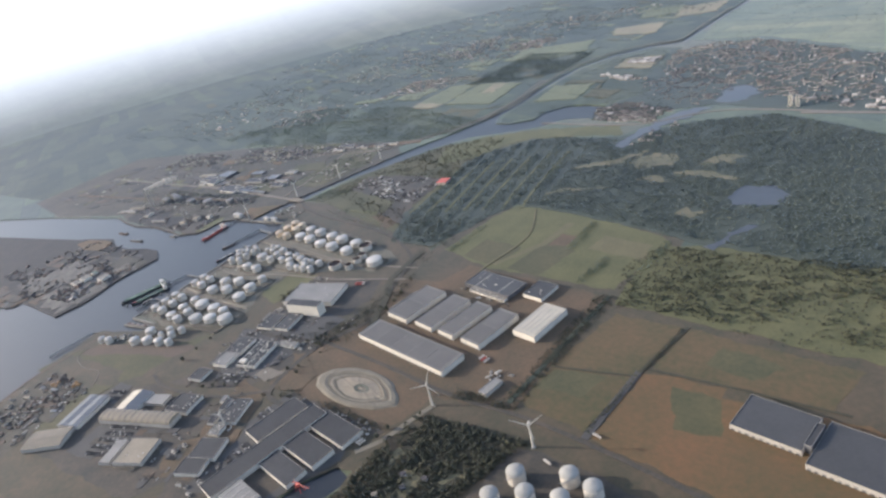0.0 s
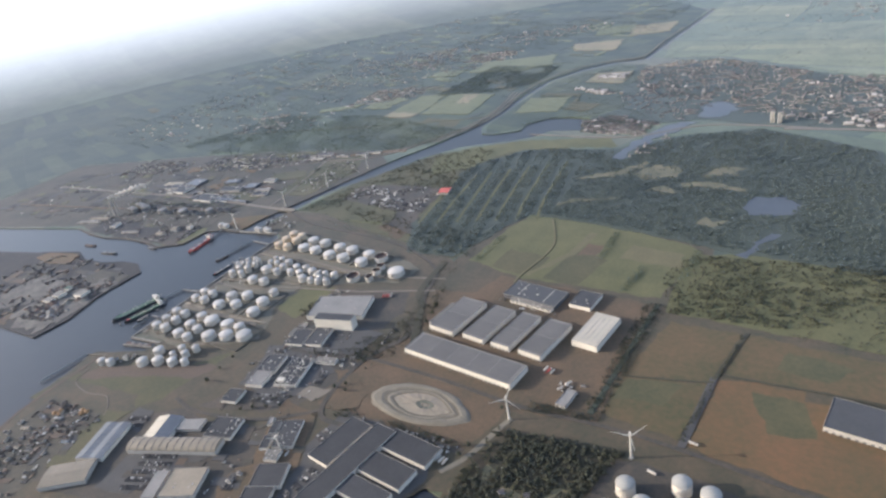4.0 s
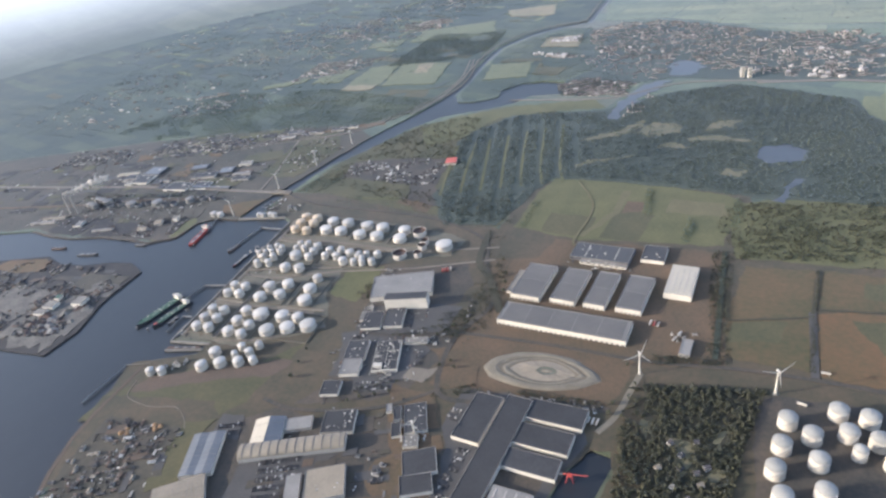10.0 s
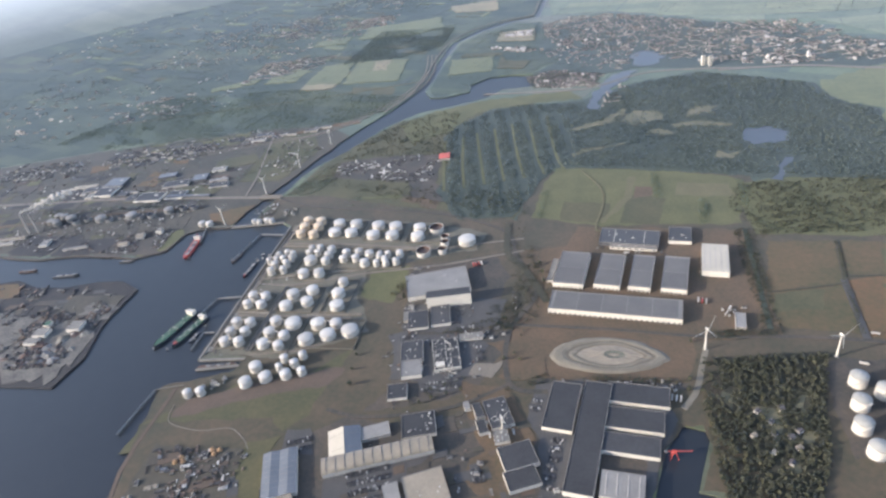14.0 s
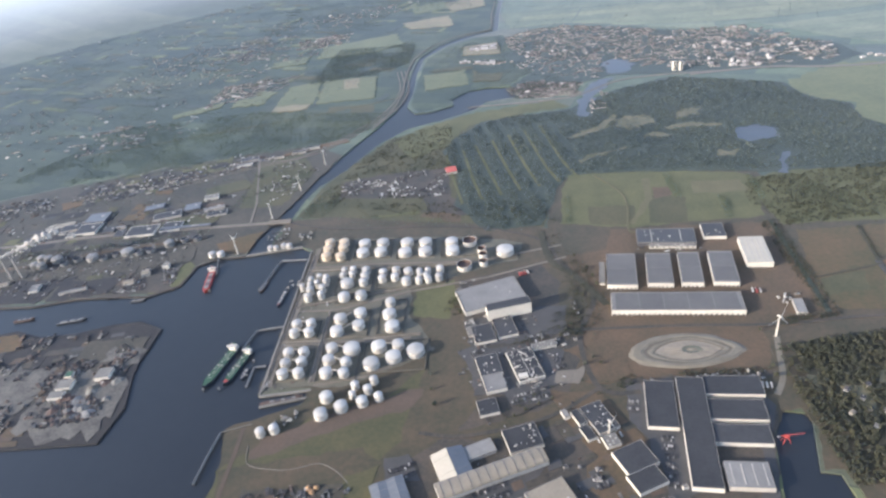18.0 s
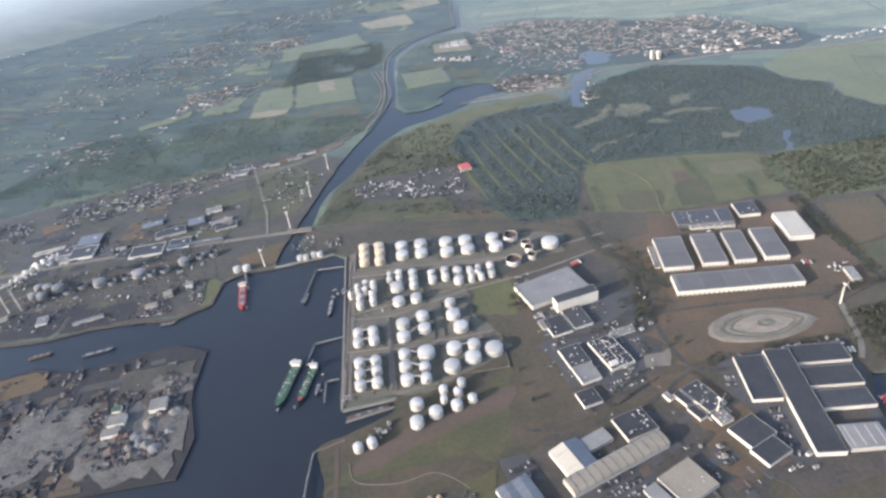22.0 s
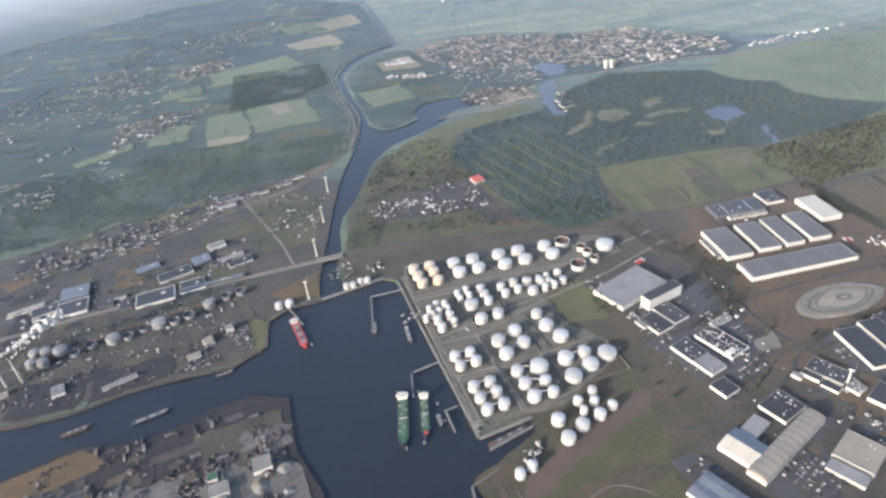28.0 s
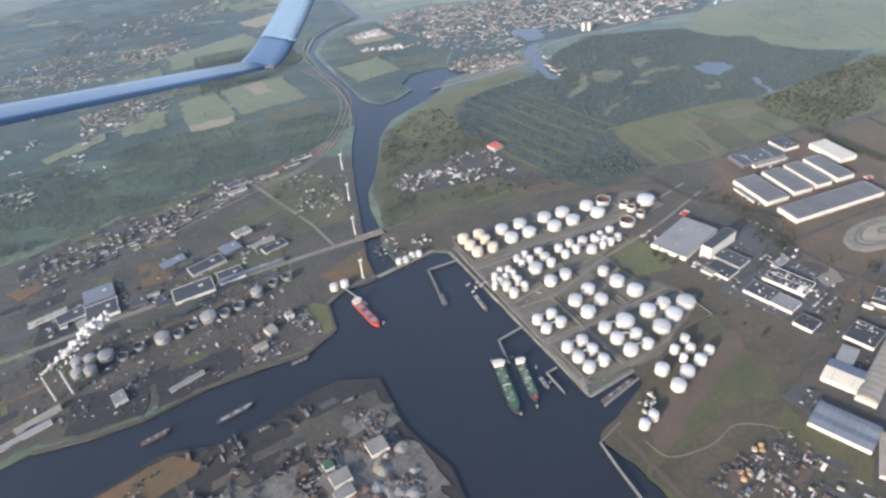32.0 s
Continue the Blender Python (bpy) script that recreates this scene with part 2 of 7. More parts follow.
M_DARK_ROOF = mat("dark_bitumen_roof", (0.0528, 0.0528, 0.0546), (0.0352, 0.0352, 0.037), 0.04, 0.4, rough=0.75, vary=0.2)
M_DARK_WALL = mat("dark_grey_cladding", (0.12, 0.12, 0.125), (0.085, 0.085, 0.09), 0.1, 1.0, vary=0.15)
M_BEIGE_ROOF = mat("beige_roof_sheet", (0.28, 0.24, 0.185), (0.2, 0.175, 0.135), 0.06, 0.6, vary=0.1)
M_METAL_ROOF = mat("grey_metal_roof", (0.25, 0.238, 0.22), (0.175, 0.167, 0.155), 0.05, 0.6, rough=0.55, vary=0.12)
M_BLUE_ROOF = mat("blue_grey_metal_roof", (0.16, 0.173, 0.19), (0.115, 0.125, 0.14), 0.05, 0.6, rough=0.55)
M_TILE = mat("red_brown_roof_tiles", (0.115, 0.1, 0.1), (0.07, 0.068, 0.072), 0.03, 0.8, vary=0.5, island=True)
M_PALE_WALL = mat("pale_house_walls", (0.55, 0.51, 0.46), (0.26, 0.24, 0.22), 0.02, 0.6, vary=0.5, island=True)
M_RED = mat("red_paint", (0.42, 0.07, 0.05), (0.3, 0.06, 0.05), 0.1, 0.9, rough=0.5)
M_RED_ROOF = mat("bright_red_roof", (0.5, 0.11, 0.08), (0.4, 0.1, 0.08), 0.05, 0.6)
M_GREEN = mat("green_deck_paint", (0.055, 0.12, 0.065), (0.04, 0.085, 0.045), 0.1, 0.9, rough=0.5)
M_HULL = mat("dark_hull_paint", (0.06, 0.065, 0.07), (0.045, 0.045, 0.05), 0.1, 0.8, rough=0.45)
M_GLASS = mat("dark_window_glass", (0.04, 0.05, 0.06), (0.03, 0.035, 0.04), 0.3, 1.0, rough=0.15, spec=0.6)
M_SMOKE = mat("white_steam", (0.68, 0.63, 0.55), (0.55, 0.51, 0.45), 0.1, 0.4, rough=1.0, spec=0.0)
M_WATER = mat("harbour_water", (0.0224, 0.0257, 0.0297), (0.0172, 0.0198, 0.0238), 0.004, 0.06, rough=0.32, bump=0.06, spec=0.5, haze_sheen=0.02)
M_LAKE = mat("lake_water", (0.06, 0.066, 0.075), (0.045, 0.05, 0.058), 0.01, 0.1, rough=0.35, spec=0.5)


# ---- building blocks ----
def mesh_of(name, bm, *mats):
    me = bpy.data.meshes.new(name)
    bm.to_mesh(me)
    bm.free()
    for m in mats:
        me.materials.append(m)
    return me


def part(name, bm, material, parent, label="", at=None):
    ob = new(name, mesh_of(name, bm, material))
    ob.parent = parent
    if at is not None:
        ob.matrix_basis = at
    return tagged(ob, label)


def thing(name, x, y, z=0.0, turn=0.0, label="", category="", group=""):
    ob = new(name)
    ob.matrix_basis = pose(x, y, z, 0, 0, turn)
    return tagged(ob, label, category, group)


def block(w, d, h, x=0.0, y=0.0, z=0.0, bevel=0.0):
    """A box that stands on z, centred on x, y."""
    bm = bmesh.new()
    bmesh.ops.create_cube(bm, size=1.0, matrix=Matrix.LocRotScale((x, y, z + h / 2), None, (w, d, h)))
    if bevel:
        bmesh.ops.bevel(bm, geom=bm.edges[:], offset=bevel, segments=1, affect="EDGES")
    return bm


def add_block(bm, w, d, h, x=0.0, y=0.0, z=0.0, turn=0.0):
    bmesh.ops.create_cube(bm, size=1.0, matrix=pose(x, y, z + h / 2, 0, 0, turn) @ Matrix.Diagonal((w, d, h, 1)))
    return bm


def frustum(r0, r1, h, x=0.0, y=0.0, z=0.0, n=16, bm=None):
    bm = bm or bmesh.new()
    bmesh.ops.create_cone(bm, cap_ends=True, segments=n, radius1=r0, radius2=r1, depth=h, matrix=Matrix.Translation((x, y, z + h / 2)))
    return bm


def bar(a, b, r, n=5, bm=None):
    """A round bar from a to b."""
    bm = bm or bmesh.new()
    a, b = Vector(a), Vector(b)
    m = Matrix.Translation((a + b) / 2) @ (b - a).to_track_quat("Z", "Y").to_matrix().to_4x4()
    bmesh.ops.create_cone(bm, cap_ends=True, segments=n, radius1=r, radius2=r, depth=(b - a).length, matrix=m)
    return bm


def prism(points, z0, z1, material, name, holes=()):
    """A flat sheet of the given outline, with sides down to z0."""
    from mathutils.geometry import tessellate_polygon
    loops = [[Vector((x, y, z1)) for x, y in loop] for loop in (points, *holes)]
    flat = [v for loop in loops for v in loop]
    verts = [tuple(v) for v in flat]
    faces = [tuple(t) for t in tessellate_polygon(loops)]
    faces = [f if (flat[f[1]] - flat[f[0]]).cross(flat[f[2]] - flat[f[0]]).z > 0 else f[::-1] for f in faces]
    start = 0
    for loop in loops:
        k = len(loop)
        low = len(verts)
        verts += [(v.x, v.y, z0) for v in loop]
        faces += [(start + i, start + (i + 1) % k, low + (i + 1) % k, low + i) for i in range(k)]
        start += k
    me = bpy.data.meshes.new(name)
    me.from_pydata(verts, [], faces)
    me.materials.append(material)
    return new(name, me)


LAYER = [0]


def ragged(points, jitter, step=7.0):
    """The outline with its edges broken up, as grass grows over them."""
    out = []
    for (x0, y0), (x1, y1) in zip(points, points[1:] + points[:1]):
        n = max(1, min(40, int(math.hypot(x1 - x0, y1 - y0) / step)))
        for k in range(n):
            x, y = x0 + (x1 - x0) * k / n, y0 + (y1 - y0) * k / n
            out.append((x + jitter * noise.noise((x * 0.09, y * 0.09, 1.5)), y + jitter * noise.noise((x * 0.09, y * 0.09, 8.5))))
    return out


def patch(name, points, material, label, z=None, category="ground", jitter=4.0):
    """A field or yard: a low sheet on the ground; each lies a little over the one before."""
    LAYER[0] += 1
    points = ragged(points, jitter)
    z = 0.06 + 0.004 * LAYER[0] if z is None else z
    return tagged(prism(points, -0.3, z, material, name), label, category, kind="structure")


def strip(name, points, width, material, label, z=None, thick=0.4):
    """A road, track or wall along a line of points."""
    LAYER[0] += 1
    z = 0.102 + 0.004 * LAYER[0] if z is None else z
    pts = [Vector((x, y)) for x, y in points]
    left, right = [], []
    for i, p in enumerate(pts):
        d = (pts[min(i + 1, len(pts) - 1)] - pts[max(i - 1, 0)]).normalized()
        nrm = Vector((-d.y, d.x)) * width / 2
        left.append(p + nrm)
        right.append(p - nrm)
    verts = [(v.x, v.y, h) for a, b in zip(left, right) for v in (a, b) for h in (z, z - thick)]
    faces = []
    for i in range(len(pts) - 1):
        a, b = 4 * i, 4 * i + 4
        faces += [(a, a + 2, b + 2, b), (a, b, b + 1, a + 1), (a + 2, a + 3, b + 3, b + 2)]
    faces += [(0, 1, 3, 2), (b, b + 2, b + 3, b + 1)]
    me = bpy.data.meshes.new(name)
    me.from_pydata(verts, [], faces)
    me.materials.append(material)
    return tagged(new(name, me), label, "road", kind="structure")


def curve_line(points, steps=6):
    """A smooth line through a few points."""
    pts = [Vector(p) for p in points]
    out = []
    for i in range(len(pts) - 1):
        p0, p1, p2, p3 = pts[max(i - 1, 0)], pts[i], pts[i + 1], pts[min(i + 2, len(pts) - 1)]
        for k in range(steps):
            t = k / steps
            out.append(tuple(0.5 * ((2 * p1) + (p2 - p0) * t + (2 * p0 - 5 * p1 + 4 * p2 - p3) * t * t + (3 * p1 - p0 - 3 * p2 + p3) * t**3)))
    return out + [tuple(pts[-1])]


def inside(x, y, poly):
    hit = False
    for (x0, y0), (x1, y1) in zip(poly, poly[1:] + poly[:1]):
        if (y0 > y) != (y1 > y) and x < (x1 - x0) * (y - y0) / (y1 - y0) + x0:
            hit = not hit
    return hit


def big_mesh(name, verts, faces, mats, slots=None):
    """A mesh of many triangles, quickly."""
    me = bpy.data.meshes.new(name)
    me.vertices.add(len(verts))
    me.vertices.foreach_set("co", np.asarray(verts, np.float32).ravel())
    me.loops.add(faces.size)
    me.loops.foreach_set("vertex_index", faces.astype(np.int32).ravel())
    me.polygons.add(len(faces))
    me.polygons.foreach_set("loop_start", np.arange(len(faces), dtype=np.int32) * faces.shape[1])
    if slots is not None:
        me.polygons.foreach_set("material_index", slots.astype(np.int32))
    me.update(calc_edges=True)
    me.shade_flat()
    for m in mats:
        me.materials.append(m)
    return new(name, me)


# ---- ground, water and far distance ----
HARBOUR = [(-258, 712), (-253, 566), (-253, 457), (-201, 461), (-196, 450), (-226, 431), (-254, 418), (-253, 385), (-253, 350), (-250, 320), (-238, 282),
           (-212, 230), (-200, 120), (-190, -300), (-1400, -300), (-1400, 470), (-900, 610), (-695, 652), (-646, 642), (-598, 639), (-546, 648), (-493, 646), (-449, 640),
           (-414, 658), (-408, 700), (-383, 714), (-346, 714), (-343, 783), (-328, 829), (-305, 897), (-280, 975), (-255, 1045), (-224, 1115), (-198, 1190),
           (-188, 1290), (-189, 1414), (-180, 1530), (-135, 1622), (-70, 1682), (-6, 1704), (2, 1840), (15, 2010), (30, 2250)]
# the eastern bank, with the arm that ends in a pond before the town
CANAL_BACK = [(46, 2250), (29, 2010), (15, 1840), (8, 1690), (-55, 1662), (-120, 1604), (-167, 1520), (-175, 1410), (-173, 1290), (-178, 1205), (-160, 1168), (-128, 1168), (-88, 1190), (-92, 1225), (-60, 1262), (-20, 1268), (28, 1258),
              (52, 1218), (34, 1196), (-28, 1190), (-47, 1154), (-109, 1121), (-166, 1096), (-212, 1040), (-236, 986), (-261, 931), (-285, 898), (-298, 857), (-304, 812), (-318, 768), (-316, 726), (-272, 724)]
EAST_DOCK = [(205, 403), (226, 398), (210, 343), (223, 340), (226, 300), (230, 230), (165, 230), (175, 314), (190, 375)]
rim = [(4300 * math.cos(a * math.tau / 64), 4300 * math.sin(a * math.tau / 64)) for a in range(64)]
ground = tagged(prism(rim, -2.5, 0.0, M_FARM, "ground", holes=[HARBOUR + CANAL_BACK, EAST_DOCK]), "flat patchwork of green and brown farmland and ditches", "ground", kind="structure")
tagged(prism([(-1450, -350), (130, -350), (130, 2300), (-1450, 2300)], -4.0, -1.3, M_WATER, "water"), "dark blue-grey calm harbour and canal water", "water", kind="structure")
tagged(prism([(150, 200), (250, 200), (250, 420), (150, 420)], -4.0, -1.3, M_WATER, "water"), "dark still dock water beside the halls", "water", kind="structure")
PENINSULA = [(-394, 409), (-388, 452), (-402, 500), (-404, 519), (-402, 572), (-433, 588), (-466, 586), (-506, 574), (-551, 573), (-590, 588), (-668, 568), (-900, 520), (-1300, 430), (-1300, 300), (-700, 395), (-493, 407)]
# the far distance: a raised land backdrop, its haze put in as glow growing with height
M_HAZE = palette("far_hazy_land", [(0.085, 0.098, 0.06), DULL, (0.075, 0.088, 0.056)], 420, 70, 24, width=0.006, haze_sheen=0.13)
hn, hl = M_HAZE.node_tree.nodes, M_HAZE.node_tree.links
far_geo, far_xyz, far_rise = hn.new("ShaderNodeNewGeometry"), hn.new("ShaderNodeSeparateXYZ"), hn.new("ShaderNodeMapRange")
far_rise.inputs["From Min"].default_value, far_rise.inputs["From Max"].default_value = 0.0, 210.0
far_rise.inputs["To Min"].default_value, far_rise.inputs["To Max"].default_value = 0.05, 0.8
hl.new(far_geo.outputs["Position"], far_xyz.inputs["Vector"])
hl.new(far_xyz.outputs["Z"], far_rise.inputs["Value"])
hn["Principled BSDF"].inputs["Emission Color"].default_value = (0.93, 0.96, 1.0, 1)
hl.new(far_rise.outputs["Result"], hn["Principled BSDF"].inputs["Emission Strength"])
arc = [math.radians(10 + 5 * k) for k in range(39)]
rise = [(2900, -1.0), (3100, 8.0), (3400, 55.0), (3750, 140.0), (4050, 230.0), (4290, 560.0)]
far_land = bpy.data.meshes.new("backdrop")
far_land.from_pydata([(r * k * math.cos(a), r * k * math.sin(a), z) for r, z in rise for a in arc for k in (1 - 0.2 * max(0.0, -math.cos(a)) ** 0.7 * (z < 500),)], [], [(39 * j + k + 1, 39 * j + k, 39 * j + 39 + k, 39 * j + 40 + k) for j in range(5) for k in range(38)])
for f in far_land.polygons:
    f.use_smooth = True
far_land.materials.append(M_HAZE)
tagged(new("backdrop", far_land), "far land backdrop with white haze painted as glow", "backdrop", kind="structure")
tagged(prism(PENINSULA, -3.0, 0.0, M_COAL, "ground"), "dark port peninsula with coal and scrap yards", "ground", kind="structure")

# ---- fields, yards and roads ----
LAKES = [[(338, 922), (346, 958), (380, 962), (404, 944), (388, 912), (352, 905)], [(380, 866), (387, 863), (363, 806), (355, 808)],
         [(205, 1275), (215, 1338), (238, 1352), (268, 1312), (246, 1266)], [(190, 1248), (156, 1200), (134, 1122), (126, 1074), (143, 1068), (158, 1131), (186, 1186), (214, 1246)]]
CLEARINGS = [[(174, 1012), (199, 1050), (236, 1046), (242, 1012), (206, 994)], [(270, 1022), (286, 1050), (328, 1054), (312, 1026)], [(100, 990), (152, 1016), (178, 1060), (190, 1062), (160, 1004), (108, 978)],
             [(250, 985), (270, 1000), (330, 985), (320, 972)], [(300, 890), (330, 880), (322, 862), (296, 872)], [(110, 905), (140, 918), (185, 935), (186, 929), (140, 910), (112, 899)], [(210, 960), (226, 972), (262, 962), (250, 950)],
             [(262, 430), (275, 425), (280, 400), (272, 398)], [(288, 404), (298, 398), (296, 388), (284, 392)], [(240, 442), (250, 438), (246, 420), (238, 424)], [(268, 375), (288, 378), (284, 366), (268, 364)], [(300, 446), (306, 440), (296, 420), (290, 424)]]
patch("field", [(-95, 400), (-80, 500), (-110, 620), (45, 655), (45, 730), (70, 850), (330, 830), (320, 490), (230, 486), (212, 405), (190, 380), (170, 312), (160, 232), (-195, 232), (-240, 290), (-244, 350), (-150, 360)], M_ROUGH_LAND, "brownish rough grassland between the works")
patch("field", [(296, 690), (650, 668), (690, 560), (640, 465), (330, 500), (290, 505)], M_ROUGH_LAND, "rough grass and ditches between the brown fields")
patch("field", [(-700, 660), (-640, 646), (-546, 652), (-493, 650), (-449, 644), (-416, 662), (-410, 702), (-383, 718), (-348, 718), (-330, 800), (-270, 1010), (-330, 1062), (-446, 1060), (-745, 1000), (-1100, 900), (-1100, 640), (-900, 614)], M_INDUSTRY, "worn brown and grey industrial land")
patch("field", [(-254, 800), (-300, 800), (-276, 905), (-240, 975), (-195, 1055), (-95, 1120), (30, 1130), (60, 1040), (70, 840), (40, 720), (-30, 740), (-200, 770)], M_GRASS, "rough green land beside the canal")
patch("field", [(-257, 800), (-310, 796), (-313, 728), (-272, 728), (-256, 714), (-253, 462), (-201, 464), (-206, 440), (-272, 418), (-262, 374), (-90, 381), (-70, 500), (-75, 600), (45, 660), (48, 716), (-25, 742), (-120, 762)], M_ROUGH_LAND, "brownish grass round the tank terminal")
patch("yard", [(-251, 714), (-250, 460), (-200, 466), (-170, 462), (-85, 500), (-90, 522), (-113, 560), (-118, 610), (-60, 634), (5, 655), (12, 690), (-60, 716), (-240, 738)], M_BUND, "grey-brown gravel floor of the tank terminal")
patch("field", [(-92, 480), (-108, 392), (-138, 358), (-262, 340), (-264, 372), (-228, 400), (-196, 424), (-150, 424)], M_GRASS, "olive green meadow south of the tanks")
patch("field", [(-112, 610), (-109, 562), (-72, 552), (-62, 590), (-70, 622)], M_LUSH, "green lawn beside the cold store")
patch("field", [(-88, 500), (-76, 420), (-52, 412), (-46, 500), (-54, 545), (-75, 548)], M_ROUGH_LAND, "bare brown strip of soil")
patch("yard", [(-62, 620), (30, 640), (48, 600), (40, 540), (60, 500), (40, 440), (70, 420), (90, 350), (60, 290), (-130, 270), (-130, 350), (-60, 400), (-50, 500)], M_YARD, "worn grey yards between the halls")
patch("field", [(-60, 398), (10, 418), (45, 440), (60, 470), (70, 440), (20, 400), (-40, 386)], M_ROUGH_LAND, "grass verge along a road")
patch("field", [(-232, 405), (-170, 432), (-104, 453), (-90, 452), (-101, 429), (-147, 418), (-238, 379), (-240, 391)], M_MUD, "purple-brown bare strip beside the tanks")
patch("field", [(-92, 505), (-50, 512), (-46, 470), (-40, 430), (-60, 395), (-90, 385), (-92, 410), (-90, 450)], M_ROUGH_LAND, "brown grassy plot west of the halls")
patch("field", [(-262, 372), (-140, 388), (-112, 360), (-122, 330), (-140, 260), (-232, 270), (-248, 320)], M_ROUGH_LAND, "dull green shore land")
patch("yard", [(-236, 350), (-140, 352), (-128, 300), (-130, 240), (-214, 235), (-232, 290)], M_INDUSTRY, "untidy brown scrap yard by the shore")
patch("field", [(50, 650), (108, 660), (118, 700), (300, 690), (300, 512), (240, 505), (212, 448), (95, 448), (56, 480), (60, 520), (86, 568)], M_SOIL, "bare brown building land round the warehouses")
patch("field", [(64, 725), (70, 800), (88, 856), (160, 850), (233, 836), (302, 818), (318, 804), (306, 765), (300, 700), (195, 704), (146, 702)], M_LUSH, "green pasture behind the warehouses")
for pts, tint, words in (([(101, 761), (157, 754), (151, 708), (98, 718)], M_GRASS, "dull green paddock in the pasture"), ([(180, 775), (224, 765), (210, 701), (168, 709)], M_GRASS, "darker green paddock in the pasture"), ([(242, 805), (315, 794), (301, 764), (234, 771)], M_STRAW_GRASS, "light green plot behind the pasture"), ([(189, 797), (210, 795), (207, 769), (185, 766)], M_SOIL, "worn brown spot in the pasture"), ([(182, 824), (191, 822), (182, 767), (151, 708), (143, 710), (174, 769)], M_STRAW_GRASS, "pale earth track across the pasture")):
    patch("field", pts, tint, words, jitter=3)
patch("field", [(318, 665), (382, 664), (371, 590), (303, 577)], M_BROWN, "dry brown field")
patch("field", [(303, 574), (371, 587), (363, 516), (300, 524)], M_BROWN, "brown and green field by a ditch")
patch("field", [(386, 664), (520, 655), (510, 606), (379, 605)], M_BROWN, "dry brown field")
patch("field", [(376, 597), (440, 602), (440, 590), (530, 600), (640, 560), (600, 480), (430, 505), (369, 511)], M_ORANGE, "orange-brown bare field")
patch("field", [(400, 590), (440, 588), (452, 552), (420, 545)], M_GRASS, "green hollow in a field", jitter=5)
patch("field", [(306, 572), (352, 580), (340, 548), (304, 545)], M_GRASS, "green part of a field", jitter=5)
patch("field", [(420, 650), (470, 640), (455, 618), (415, 625)], M_GRASS, "green hollow in a field", jitter=5)
patch("field", [(310, 680), (640, 660), (700, 800), (480, 836), (300, 796)], M_LUSH, "green scrubland with bushes")
patch("field", [(226, 500), (360, 508), (600, 470), (600, 300), (330, 330), (230, 345), (222, 400)], M_ROUGH_LAND, "rough ground round the trees and tanks")
patch("field", [(228, 350), (330, 338), (620, 310), (620, 230), (236, 235)], M_ROUGH_LAND, "rough ground beside the dock")
patch("yard", [(322, 478), (340, 486), (430, 480), (425, 380), (318, 380)], M_YARD, "grey paved yard of the eastern tanks")
patch("field", [(-1100, 903), (-750, 1003), (-760, 1260), (-1680, 1330), (-1690, 2450), (-2100, 2000), (-2380, 1100), (-2300, 600), (-1450, 640), (-1105, 655)], M_PARK, "dull green land fading towards the haze", jitter=6)
patch("field", [(-1700, 1280), (-800, 1275), (-490, 1278), (-215, 1180), (-200, 1210), (-195, 1410), (-187, 1530), (-140, 1630), (-75, 1690), (-12, 1712), (-6, 1850), (10, 2020), (20, 2250), (-300, 2700), (-1700, 2700)], M_PARK, "dark wooded park land between far villages")
patch("field", [(-150, 1170), (-172, 1210), (-168, 1400), (-160, 1515), (-112, 1598), (-50, 1655), (20, 1640), (60, 1480), (90, 1370), (20, 1270), (-60, 1268), (-96, 1226), (-92, 1194)], M_PARK, "dull green meadows between canal and town")
patch("field", [(40, 1700), (170, 1690), (320, 1590), (430, 1510), (560, 1490), (660, 1330), (760, 1220), (1700, 1100), (1800, 2700), (60, 2700), (35, 2010), (22, 1840)], M_POLDER, "pale green polder strips beyond the town")
patch("field", [(480, 1122), (488, 1055), (535, 1010), (525, 950), (545, 905), (640, 820), (900, 700), (1500, 700), (1500, 1090), (680, 1170), (590, 1190)], M_FAR_GREEN, "wide bright green meadow beyond the wood", jitter=14)
